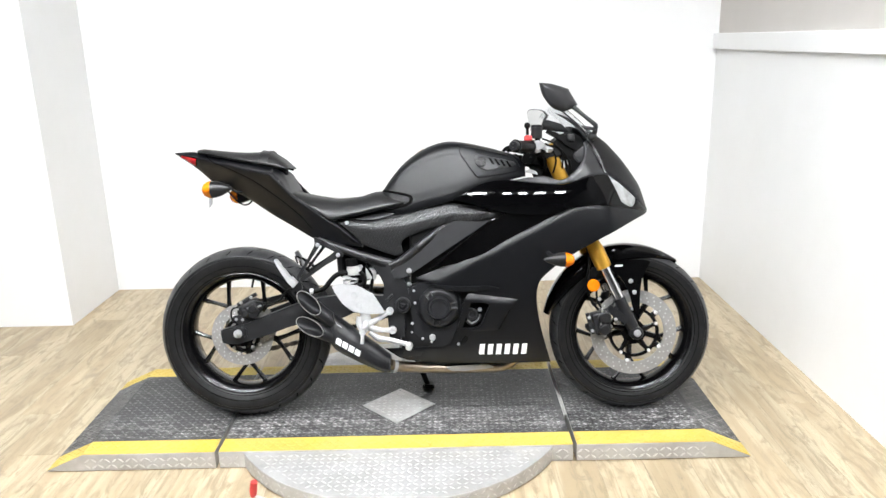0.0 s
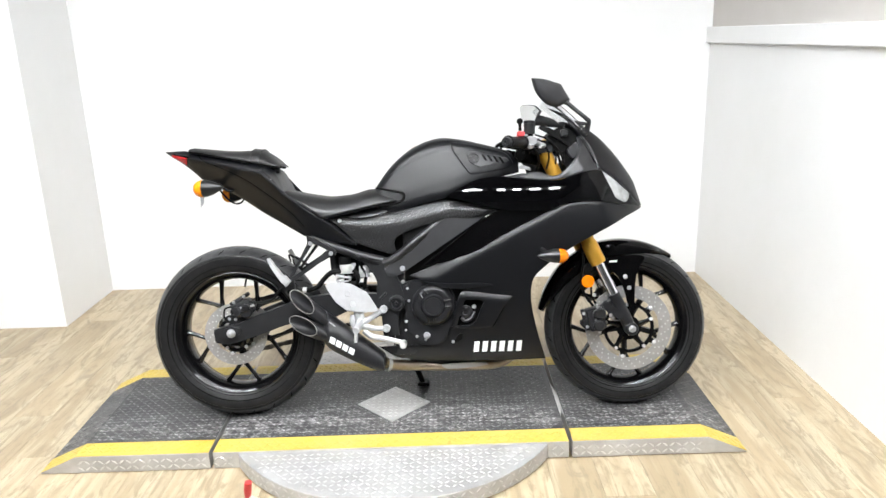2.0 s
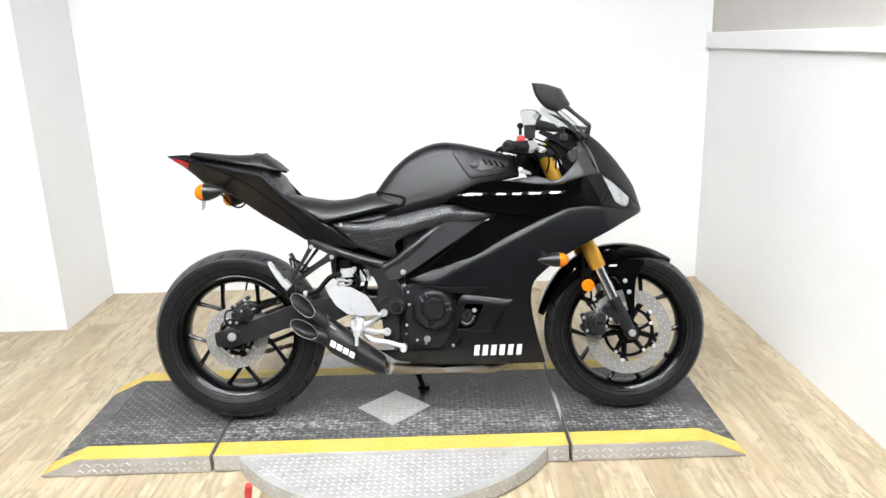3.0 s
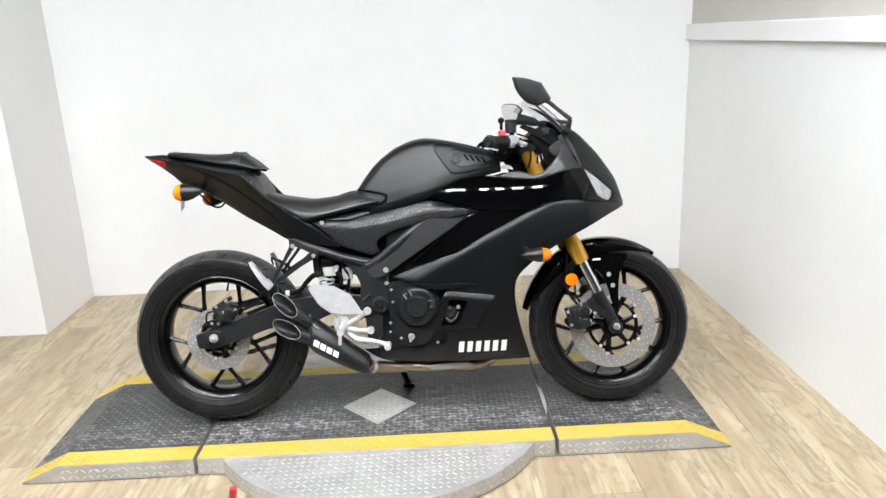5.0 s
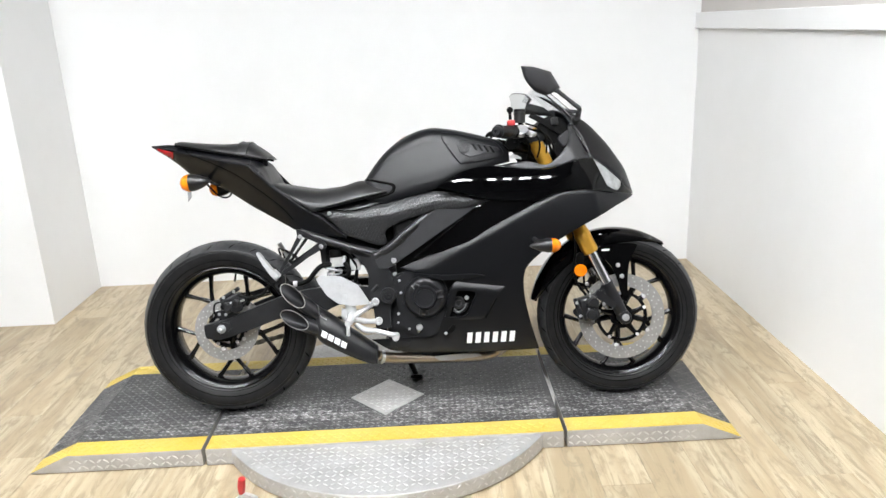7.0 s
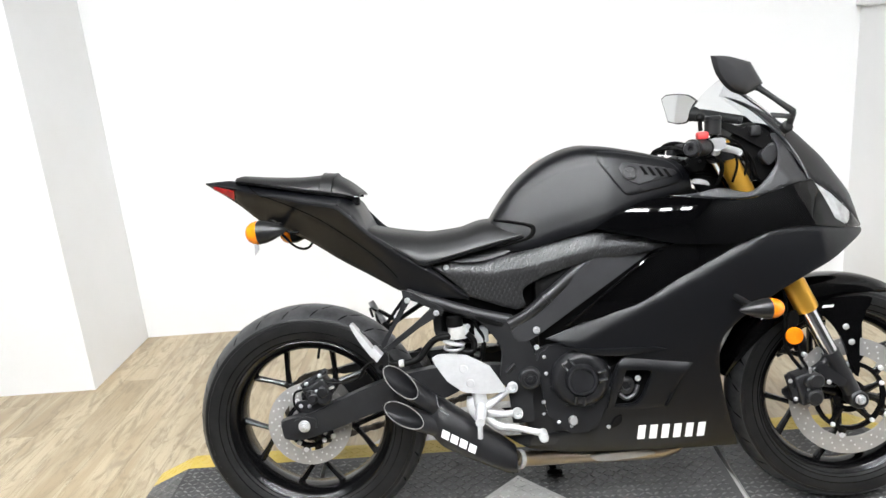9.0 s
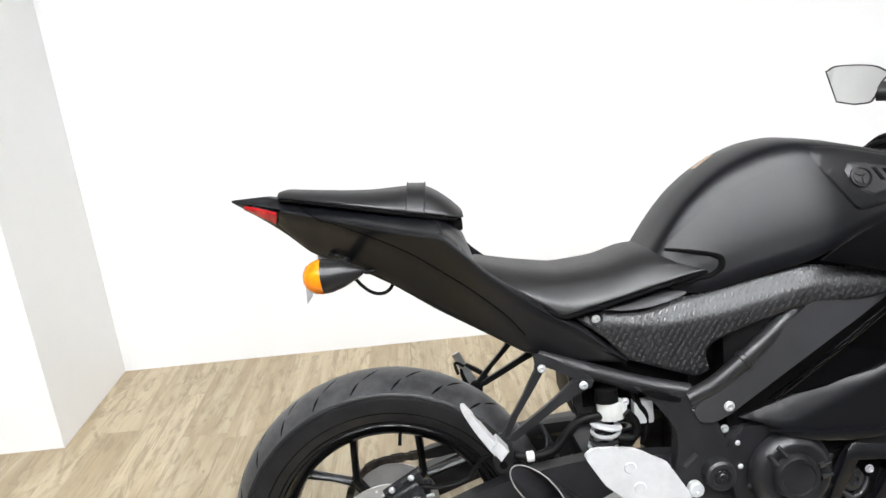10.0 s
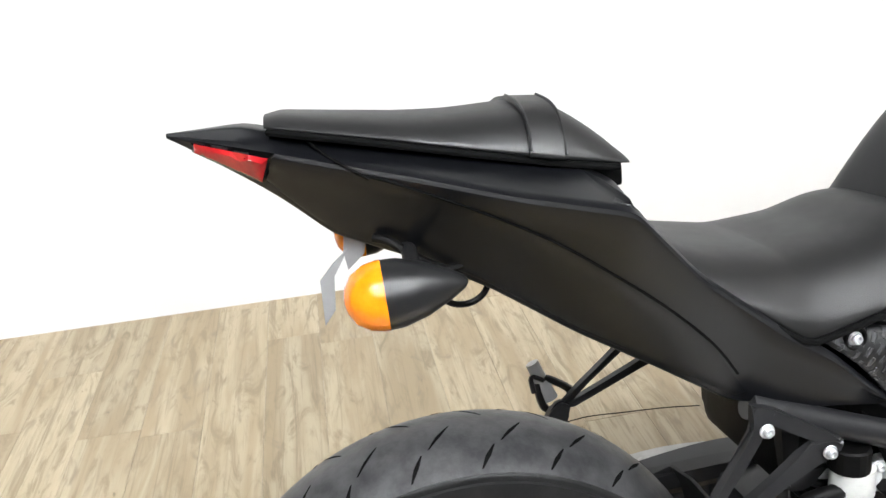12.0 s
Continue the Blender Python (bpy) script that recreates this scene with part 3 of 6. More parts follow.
# side faces of the platform carry tread too
for xa, xb, z1, owner in ((CREASE_A, SEAM_A - GAP, DECK, rear_ramp), (SEAM_B + GAP, CREASE_B, DECK, front_ramp), (SEAM_A + GAP, 0.04, DECK, middle), (1.07, SEAM_B - GAP, DECK, middle)):
    tread("side_lug", (xa, NEAR - 0.0002, 0.006), (1, 0, 0), (0, 0, 1), int((xb - xa) / 0.0225), 2, LUGMETAL, owner, pitch=0.0225, half=0.0118)

# turntable that the platform stands across
TURN_C, TURN_R = (0.552, -0.03), 0.592
turntable = part("turntable_disc", lathe([(0.004, TURN_R - 0.004), (0.006, TURN_R), (DECK - 0.008, TURN_R), (DECK - 0.0055, TURN_R - 0.002)], (*TURN_C, 0), (0, 0, 1), 128, closed=False), PLATE, lift, "round bare aluminium tread-plate disc", smooth=30)
tread("tread_lug", (TURN_C[0] - 0.6, TURN_C[1] - 0.6, DECK - 0.0054), (1, 0, 0), (0, 1, 0), 55, 55, LUGMETAL, turntable,
      lambda p: (p.x - TURN_C[0]) ** 2 + (p.y - TURN_C[1]) ** 2 < (TURN_R - 0.02) ** 2 and (p.y < NEAR - 0.01 or p.y > FAR + 0.01), 0.0218, half=0.0099)
cells = []
for k in range(140):
    for j in range(2):
        a = 2 * math.pi * (k + 0.5 * j) / 140
        n = Vector((math.cos(a), math.sin(a), 0))
        p = Vector((*TURN_C, 0.019 + 0.024 * j)) + n * (TURN_R + 0.0002)
        if NEAR - 0.005 < p.y < FAR + 0.005:
            continue
        d = (n.cross(Vector((0, 0, 1))) * (1 if (k + j) % 2 else -1) + Vector((0, 0, 0.8))).normalized()
        cells.append((p, d, n.cross(d), n))
verts, faces = lugs(cells)
me = bpy.data.meshes.new("rim_lug")
me.from_pydata([tuple(p) for p in verts], [], faces)
me.materials.append(LUGMETAL)
ob = new("rim_lug", me)
ob.parent = turntable
tagged(ob, kind="stuff")

# hold-down clamp with a red grip, on the floor beside the disc
clamp = thing("toggle_clamp", "small steel toggle clamp with a red plastic grip", "clamp", pose(0.125, -0.535, 0.0, 0, 0, -25))
part("base", box(-0.03, 0.03, -0.018, 0.018, 0.0, 0.006, 0.001), BOLT, clamp)
part("arm", slab([(-0.02, 0.004), (0.0, 0.03), (0.05, 0.028), (0.05, 0.02), (0.012, 0.016), (0.006, 0.004)], -0.006, 0.006, 0.001, 3), BOLT, clamp)
part("grip", tube([(-0.004, 0, 0.028), (-0.002, 0, 0.05), (0.004, 0, 0.08)], [0.009, 0.012, 0.0105], 12), REDPAINT, clamp)

# ---- the motorcycle, in its own upright frame: x ahead, y to its left, z up from the deck ----
bike = thing("motorcycle", "matte black sport motorcycle with gold fork leaning on its side stand", "motorcycle", pose(0, -0.07, DECK + 0.003, -11, 0, 0))
REAR, FRONT_AXLE = Vector((0.006, 0, 0.3005)), Vector((1.374, 0, 0.279))


def smooth_curve(xs, ys, spread=0.03):
    """A function through (xs, ys) with its corners eased."""
    offs = np.linspace(-spread, spread, 7)

    def f(x):
        return float(np.mean(np.interp(x + offs, xs, ys)))
    return f


# half widths of the bodywork
fair_by_height = smooth_curve([0.1, 0.2, 0.3, 0.45, 0.6, 0.72, 0.8, 0.9, 1.0], [0.08, 0.125, 0.148, 0.178, 0.196, 0.196, 0.178, 0.145, 0.115], 0.05)
fair_by_length = smooth_curve([0.5, 0.75, 0.95, 1.1, 1.3, 1.5], [0.84, 0.93, 1.0, 1.0, 0.96, 0.9], 0.06)
nose_line = smooth_curve([0.6, 0.69, 0.79, 0.88, 0.95, 1.0, 1.06], [1.444, 1.44, 1.41, 1.351, 1.287, 1.229, 1.12], 0.012)


def fairing(x, z):
    w = fair_by_height(z) * fair_by_length(x)
    room = max(0.0, nose_line(z) - x)
    blunt = min(1.0, math.sqrt(room / 0.17)) if z > 0.6 else 1.0
    if 0.6 < z < 0.7:
        k = (z - 0.6) / 0.1
        blunt = blunt * k + (1 - k) * min(1.0, math.sqrt(max(0.02, 1.5 - x) / 0.2))
    return max(0.006, w * blunt)


tank_top = smooth_curve([0.495, 0.507, 0.532, 0.553, 0.604, 0.655, 0.705, 0.755, 0.814, 0.894, 0.963, 1.0], [0.77, 0.786, 0.826, 0.857, 0.903, 0.936, 0.954, 0.959, 0.95, 0.93, 0.909, 0.885], 0.006)
tank_low = smooth_curve([0.5, 0.55, 0.6, 0.673, 0.749, 0.865, 1.0], [0.74, 0.708, 0.715, 0.735, 0.752, 0.80, 0.83], 0.015)
tank_wide = smooth_curve([0.5, 0.54, 0.6, 0.65, 0.7, 0.765, 0.8, 0.85, 0.9, 0.97, 1.0], [0.1, 0.115, 0.125, 0.134, 0.143, 0.15, 0.148, 0.137, 0.124, 0.106, 0.092], 0.018)


tank_flank = smooth_curve([0.0, 0.15, 0.3, 0.42, 0.55, 0.66, 0.745, 0.76, 0.83, 0.9, 0.95, 0.98, 1.0], [0.985, 1.0, 0.968, 0.928, 0.877, 0.828, 0.786, 0.773, 0.735, 0.668, 0.57, 0.42, 0.0], 0.004)


def tank_side(x, z):
    top, low = tank_top(x), tank_low(x)
    return tank_wide(x) * tank_flank(min(1.0, max(0.0, (z - low) / (top - low))))


# -- wheels --
def wheel(name, centre, radius, width, rim_half, spokes):
    rim = lathe([(-rim_half, 0.217), (-rim_half - 0.002, 0.212), (-rim_half + 0.004, 0.203), (-rim_half + 0.016, 0.192), (0, 0.186), (rim_half - 0.016, 0.192), (rim_half - 0.004, 0.203), (rim_half + 0.002, 0.212), (rim_half, 0.217),
                 (rim_half - 0.012, 0.209), (0, 0.2), (-rim_half + 0.012, 0.209)], centre, segs=72)
    ob = part(name, rim, RIM, bike, "gloss black cast wheel with five forked spokes")
    part("hub", lathe([(-0.055, 0.012), (-0.055, 0.026), (-0.03, 0.034), (0.03, 0.036), (0.06, 0.03), (0.06, 0.012)], centre, segs=32), RIM, ob)
    for k in range(5):
        a = 2 * math.pi * k / 5 + spokes
        out = lambda r, t, y=0.0: Vector((centre.x + r * math.cos(t), y, centre.z + r * math.sin(t)))
        fork = tube([out(0.03, a, -0.004), out(0.06, a), out(0.118, a)], [0.017, 0.0115, 0.011], 8, 4, flat=1.25)
        for s in (-1, 1):
            tube([out(0.11, a + s * 0.02), out(0.145, a + s * 0.18), out(0.195, a + s * 0.315)], [0.009, 0.007, 0.0095], 8, 4, fork, 1.3)
        part("spoke", fork, RIM, ob)
    w = width / 2
    prof = [(-w * 0.8, 0.213), (-w * 0.9, 0.222), (-w * 1.0, 0.213 + (radius - 0.213) * 0.45), (-w * 0.99, 0.213 + (radius - 0.213) * 0.6), (-w * 0.955, 0.213 + (radius - 0.213) * 0.615), (-w * 0.953, 0.213 + (radius - 0.213) * 0.66)]
    for u in np.linspace(0.93, -0.93, 13):
        prof.append((-w * u, radius - (radius - 0.213) * 0.34 * abs(u) ** 2.1))
    prof += [(-p, r) for p, r in reversed(prof[:6])]
    crown = [(y, rr + 0.0009) for y, rr in prof[6:-6]]
    crown = [(crown[0][0], crown[0][1] - 0.003)] + crown + [(crown[-1][0], crown[-1][1] - 0.003)]
    part("tyre", lathe(prof, centre, segs=96), RUBBER, ob, "black road tyre")
    part("tread", lathe(crown + [(y, rr - 0.006) for y, rr in reversed(crown)], centre, segs=96), TREADRUBBER, ob, "dusty black tread with slanted grooves")
    for side in (-1, 1):
        for up, thick in ((0.10, 0.0012), (0.3, 0.0011)):
            rr, yy = 0.213 + (radius - 0.213) * up, side * np.interp(up, [0.1, 0.45], [w * 0.895, w * 1.0])
            ridge = [centre + Vector((rr * math.cos(t), yy, rr * math.sin(t))) for t in np.linspace(0, 2 * math.pi, 73)]
            part("bead_line", tube(ridge, thick, 6, raw=True), RIM, ob)
    # slanting tread grooves
    bm = bmesh.new()
    count = 24
    for k in range(count):
        for side in (-1, 1):
            for start, end, skew, ph in ((0.12, 0.5, 0.04, 0.0), (0.56, 0.88, 0.026, 0.45)):
                a0 = 2 * math.pi * (k + ph + (0.5 if side > 0 else 0)) / count
                line = []
                for j in range(5):
                    u = start + (end - start) * j / 4
                    r = radius - (radius - 0.213) * 0.34 * u**2.1 + 0.0018
                    a = a0 + skew * 2.2 * j / 4
                    line.append((Vector((centre.x + r * math.cos(a), side * w * u, centre.z + r * math.sin(a))), a))
                vs = []
                for j, (p, a) in enumerate(line):
                    half = 0.003 * (1 - abs(j - 2) / 3.0)
                    t = Vector((-math.sin(a), 0, math.cos(a)))
                    vs.append((bm.verts.new(p + t * half), bm.verts.new(p - t * half)))
                for a, b in zip(vs, vs[1:]):
                    bm.faces.new((a[0], a[1], b[1], b[0]))
    cuts = part("tread_groove", bm, GAPSHADE, ob, smooth=0)
    tagged(cuts, kind="stuff")
    tube([centre + Vector((0.03, -0.004, 0.19)), centre + Vector((0.028, -0.012, 0.175)), centre + Vector((0.026, -0.02, 0.158))], 0.0035, 8, 3, bm := bmesh.new())
    part("valve", bm, DARK, ob)
    return ob


rear_wheel = wheel("rear_wheel", REAR, 0.301, 0.142, 0.058, math.radians(-90))
front_wheel = wheel("front_wheel", FRONT_AXLE, 0.284, 0.112, 0.044, math.radians(-90))


def brake_disc(name, centre, y, outer, inner, holes, parent, carrier):
    """A drilled disc: ring with two rows of holes, on a spider."""
    bm = bmesh.new()
    c = Vector((centre.x, y, centre.z))
    lathe([(-0.0025, inner), (-0.0025, outer), (0.0025, outer), (0.0025, inner)], c, segs=72, bm=bm)
    disc = part(name, bm, STEEL, parent, "drilled steel brake disc")
    bm = bmesh.new()
    mid = (outer + inner) / 2
    for k in range(holes):
        for j, r in enumerate((mid - (outer - inner) * 0.26, mid, mid + (outer - inner) * 0.26)):
            a = 2 * math.pi * (k + 0.33 * j) / holes
            disc_of(0.0025, 0.0056, c + Vector((r * math.cos(a), 0, r * math.sin(a))), segs=8, bevel=0.0001, bm=bm)
    # The holes are solid pale discs, their light put into the colour.
    tagged(part("drilling", bm, WHITEMETAL, disc, smooth=30), kind="stuff")
    at = lambda rr, ang, dy=0.0: c + Vector((rr * math.cos(ang), dy, rr * math.sin(ang)))
    ring = inner * 0.78
    part("carrier", lathe([(-0.004, 0.028), (-0.004, 0.042), (0.004, 0.042), (0.004, 0.028)], c, segs=32), RIM, disc)
    part("carrier_ring", lathe([(-0.0045, ring - 0.0055), (-0.0055, ring), (-0.0045, ring + 0.0055), (0.004, ring + 0.0055), (0.004, ring - 0.0055)], c, segs=40), RIM, disc)
    for k in range(carrier):
        a = 2 * math.pi * k / carrier + 0.3
        part("carrier_arm", tube([at(0.036, a), at(ring * 0.8, a + 0.03), at(ring, a + 0.06)], [0.012, 0.0075, 0.0095], 8, 3, flat=0.5), RIM, disc)
        part("carrier_link", tube([at(ring, a + 0.42, -0.001), at(inner - 0.006, a + 0.42, -0.001)], [0.0125, 0.0085], 8, 2, flat=0.45), RIM, disc)
        part("disc_tab", disc_of(0.0125, 0.0046, at(inner - 0.002, a + 0.42), segs=20, bevel=0.0008), STEEL, disc)
        part("disc_button", disc_of(0.0066, 0.011, at(inner - 0.004, a + 0.42, -0.003), segs=16), WHITEMETAL, disc)
        part("carrier_bolt", disc_of(0.0058, 0.009, at(ring, a + 0.06, -0.006), segs=12, bevel=0.0015), WHITEMETAL, disc)
    return disc


brake_disc("brake_disc", FRONT_AXLE, -0.068, 0.149, 0.106, 28, bike, 5)
brake_disc("brake_disc", REAR, -0.07, 0.108, 0.072, 20, bike, 5)
part("sprocket", lathe([(0.066, 0.045), (0.066, 0.088), (0.072, 0.088), (0.072, 0.045)], REAR, segs=43), STEEL, rear_wheel)

# -- fork, axle, fender --
RAKE = (Vector((1.374, 0, 0.279)) - Vector((1.078, 0, 0.91))).normalized()


def on_fork(z, y):
    top = Vector((1.078, y, 0.912))
    return top + RAKE * ((0.912 - z) / -RAKE.z)


for side in (-1, 1):
    y = side * 0.098
    leg = part("fork_leg", lathe([(0.0, 0.02), (0.0, 0.0245), (0.30, 0.0245), (0.38, 0.0245), (0.387, 0.0275), (0.455, 0.0275), (0.462, 0.025), (0.464, 0.019)], on_fork(0.93, y), RAKE, 32, closed=False), GOLD, bike, "gold anodised upper fork tube")
    part("stanchion", lathe([(0, 0.0185), (0.17, 0.0185)], on_fork(0.53, y), RAKE, 28, closed=False), CHROME, leg, "bright chromed fork tube")
    bm = tube([on_fork(0.405, y), on_fork(0.36, y), on_fork(0.30, y)], [0.0215, 0.021, 0.021], 14, 4)
    tube([on_fork(0.40, y) + Vector((-0.006, 0, 0)), Vector((1.30, y, 0.375)), Vector((1.262, y * 1.03, 0.352))], [0.012, 0.012, 0.011], 10, 4, bm)
    disc_of(0.0225, 0.046, FRONT_AXLE + Vector((0, y * 1.02, 0.004)), segs=28, bevel=0.004, bm=bm)
    part("fork_foot", bm, ENGINE, leg, "black cast fork foot")
    part("fork_cap", disc_of(0.021, 0.012, on_fork(0.935, y), RAKE, 20), BOLT, leg)
part("front_axle", bolt(FRONT_AXLE + Vector((0, -0.124, 0.006)), size=0.0105), BOLT, bike, "bright axle bolt")
part("triple_clamp", slab([(1.03, 0.9), (1.06, 0.925), (1.11, 0.925), (1.12, 0.9), (1.08, 0.885)], -0.125, 0.125, 0.006, 3), FRAMEPAINT, bike)
part("lower_clamp", slab([(1.10, 0.735), (1.16, 0.75), (1.21, 0.75), (1.20, 0.715), (1.12, 0.705)], -0.125, 0.125, 0.006, 3), FRAMEPAINT, bike)
part("steering_head", tube([(1.04, 0, 0.9), (1.13, 0, 0.7)], 0.032, 16, 2), FRAMEPAINT, bike)


def front_fender():
    bm = bmesh.new()
    rows = []
    outer = smooth_curve([55, 62, 80, 100, 120, 145, 168], [0.296, 0.296, 0.302, 0.308, 0.312, 0.313, 0.311], 4)
    skirt = smooth_curve([55, 60, 70, 80, 100, 118, 135, 150, 160, 168], [0.292, 0.285, 0.272, 0.262, 0.252, 0.252, 0.262, 0.272, 0.285, 0.304], 3)
    wide = smooth_curve([55, 70, 100, 140, 168], [0.022, 0.05, 0.066, 0.064, 0.045], 4)
    for deg in np.linspace(56, 168, 57):
        a, ro, rs, w = math.radians(deg), outer(deg), skirt(deg), wide(deg)
        sec = [(-w, rs), (-w * 1.02, rs + (ro - rs) * 0.4), (-w * 0.92, ro - 0.012), (-w * 0.7, ro - 0.003), (-w * 0.35, ro + 0.001), (0, ro + 0.002)]
        sec = sec + [(-y, r) for y, r in reversed(sec[:-1])]
        back = [(y * 0.94, r - 0.003) for y, r in sec]
        rows.append([[bm.verts.new((FRONT_AXLE.x + r * math.cos(a), y, FRONT_AXLE.z + r * math.sin(a))) for y, r in s] for s in (sec, back)])
    for (o1, i1), (o2, i2) in zip(rows, rows[1:]):
        for k in range(len(o1) - 1):
            bm.faces.new((o1[k], o1[k + 1], o2[k + 1], o2[k]))
            bm.faces.new((i1[k + 1], i1[k], i2[k], i2[k + 1]))
        for k in (0, len(o1) - 1):
            bm.faces.new((o1[k], o2[k], i2[k], i1[k]))
    for o, i in (rows[0], rows[-1]):
        for k in range(len(o) - 1):
            bm.faces.new((o[k], o[k + 1], i[k + 1], i[k]))
    return bm


fender = part("front_fender", front_fender(), GLOSS, bike, "gloss black front fender")
strut = slab([(1.285, 0.515), (1.31, 0.53), (1.37, 0.534), (1.425, 0.528), (1.402, 0.485), (1.391, 0.42), (1.388, 0.335), (1.372, 0.35), (1.356, 0.41), (1.334, 0.46)], -0.094, -0.084, 0.003)
pair("fender_strut", strut, GLOSS, fender)
for x, z in ((1.358, 0.462), (1.371, 0.423)):
    part("fender_bolt", bolt((x, -0.0955, z), size=0.0064), BOLT, fender)
part("fender_badge", slab([(1.302, 0.513, None), (1.328, 0.513, None), (1.331, 0.519, None), (1.306, 0.519, None)], -0.0965, -0.0945, 0, 1), WHITEPRINT, fender)


def caliper(centre, parent, size=1.0, tilt=0):
    """A two-piston brake calliper with its bolts."""
    bm = bmesh.new()
    box(-0.033 * size, 0.033 * size, -0.028, 0.026, -0.045 * size, 0.045 * size, 0.009, 3, bm)
    for dz in (-0.02, 0.022):
        disc_of(0.019 * size, 0.02, (0.006, -0.036, dz * size), segs=20, bevel=0.004, bm=bm)
    box(-0.05 * size, -0.02 * size, -0.02, 0.0, -0.02 * size, 0.012 * size, 0.005, 2, bm)
    tube([(-0.042 * size, -0.012, -0.03), (-0.045 * size, -0.012, 0.045)], 0.007, 8, 2, bm)
    m = Matrix.Translation(centre) @ Euler((0, radians(tilt), 0)).to_matrix().to_4x4()
    bmesh.ops.transform(bm, matrix=m, verts=bm.verts[:])
    ob = part("brake_calliper", bm, ENGINE, parent, "black cast brake calliper")
    part("bleed_nipple", tube([m @ Vector((0.012 * size, -0.03, 0.045 * size)), m @ Vector((0.014 * size, -0.034, 0.062 * size))], 0.0035, 8, 2), BOLT, ob)
    part("pad_pin", disc_of(0.004, 0.05, m @ Vector((-0.005 * size, -0.006, 0.0)), (0, 1, 0), 10), BOLT, ob)
    part("calliper_bracket", slab([(centre[0] - 0.05, centre[2] - 0.01), (centre[0] + 0.035, centre[2] + 0.02), (centre[0] + 0.03, centre[2] - 0.02), (centre[0] - 0.02, centre[2] - 0.045)], centre[1] + 0.012, centre[1] + 0.02, 0.002), ENGINE, ob)
    for dx, dz in ((-0.043, -0.02), (-0.043, 0.035)):
        part("calliper_bolt", bolt(m @ Vector((dx * size, -0.02, dz * size)), size=0.0048), BOLT, ob)
    return ob


front_calliper = caliper((1.252, -0.1, 0.322), bike, 0.86, -14)
for x, z in ((1.262, 0.345), (1.257, 0.303)):
    part("piston_cap", disc_of(0.019, 0.02, (x, -0.138, z), segs=22, bevel=0.004), FRAMEPAINT, front_calliper)
part("calliper_lug", slab([(1.27, 0.372, None), (1.285, 0.385), (1.345, 0.335, None), (1.335, 0.318), (1.29, 0.345)], -0.122, -0.112, 0.003), ENGINE, front_calliper)
part("lug_bolt", bolt((1.3, -0.124, 0.335), size=0.005), BOLT, front_calliper)
part("hose_union", disc_of(0.006, 0.014, (1.246, -0.116, 0.405), (0, 1, 0), 12), BOLT, front_calliper)
rear_calliper = caliper((0.045, -0.098, 0.398), bike, 0.72, 62)
for x, z, rad in ((0.062, 0.386, 0.02), (0.03, 0.392, 0.013)):
    part("piston_cap", disc_of(rad, 0.02, (x, -0.128, z), segs=20, bevel=0.004), ENGINE, rear_calliper)
part("calliper_mount", slab([(-0.012, 0.372), (0.03, 0.372), (0.075, 0.35), (0.07, 0.336), (0.02, 0.34), (-0.016, 0.352)], -0.114, -0.104, 0.002), ENGINE, rear_calliper)
for x, z in ((-0.002, 0.362), (0.02, 0.36)):
    part("mount_bolt", bolt((x, -0.115, z), size=0.0045), BOLT, rear_calliper)
part("sensor_lead", tube([(0.01, -0.12, 0.405), (-0.012, -0.122, 0.398), (-0.016, -0.122, 0.37), (-0.006, -0.12, 0.35)], 0.003, 8), DARK, rear_calliper)
refl = part("side_reflector", disc_of(0.0215, 0.008, (1.226, -0.112, 0.452), segs=32), AMBER, bike, "round amber side reflector")
part("reflector_bracket", slab([(1.215, 0.47), (1.235, 0.475), (1.24, 0.51), (1.222, 0.512), (1.212, 0.49)], -0.108, -0.1, 0.002), DARK, refl)
part("brake_hose", tube([(1.245, -0.1, 0.365), (1.215, -0.1, 0.41), (1.205, -0.1, 0.46), (1.214, -0.1, 0.53), (1.2, -0.09, 0.62)], 0.0045, 8), DARK, bike)
part("brake_hose", tube([(1.262, -0.103, 0.36), (1.24, -0.108, 0.4), (1.238, -0.106, 0.44)], 0.004, 8), DARK, bike)

# -- dark inner masses: engine, radiator, airbox --
engine = part("engine", box(0.56, 0.86, -0.118, 0.118, 0.215, 0.47, 0.02), ENGINE, bike, "black cast engine block")
part("cylinder", box(0.6, 0.96, -0.128, 0.128, 0.44, 0.69, 0.02), DARK, engine)
part("radiator", box(0.955, 0.985, -0.125, 0.125, 0.3, 0.62, 0.006), DARK, bike)
part("airbox", box(0.52, 0.98, -0.085, 0.085, 0.56, 0.76, 0.03), DARK, bike)
part("inner_fairing", box(0.98, 1.2, -0.03, 0.03, 0.62, 0.78, 0.02), DARK, bike)
part("oil_pan", box(0.62, 0.84, -0.07, 0.07, 0.155, 0.23, 0.015), ENGINE, engine)
cover = lathe([(0.0, 0.071), (0.006, 0.071), (0.012, 0.067), (0.023, 0.06), (0.026, 0.054), (0.023, 0.04), (0.031, 0.038), (0.036, 0.0345), (0.036, 0.029), (0.033, 0.0275), (0.034, 0.01)], (0.696, -0.15, 0.396), (0, -1, 0), 56, closed=False)
clutch = part("clutch_cover", cover, ENGINE, bike, "round black engine side cover")
for deg in (128, 8, 262):
    d = Vector((math.cos(math.radians(deg)), 0, math.sin(math.radians(deg))))
    side_step = Vector((-d.z, 0, d.x)) * 0.0105
    for s in (-1, 1):
        part("cover_rib", tube([Vector((0.696, -0.179, 0.396)) + d * 0.039 + side_step * s, Vector((0.696, -0.1735, 0.396)) + d * 0.06 + side_step * s], 0.0042, 8, 3), ENGINE, clutch)
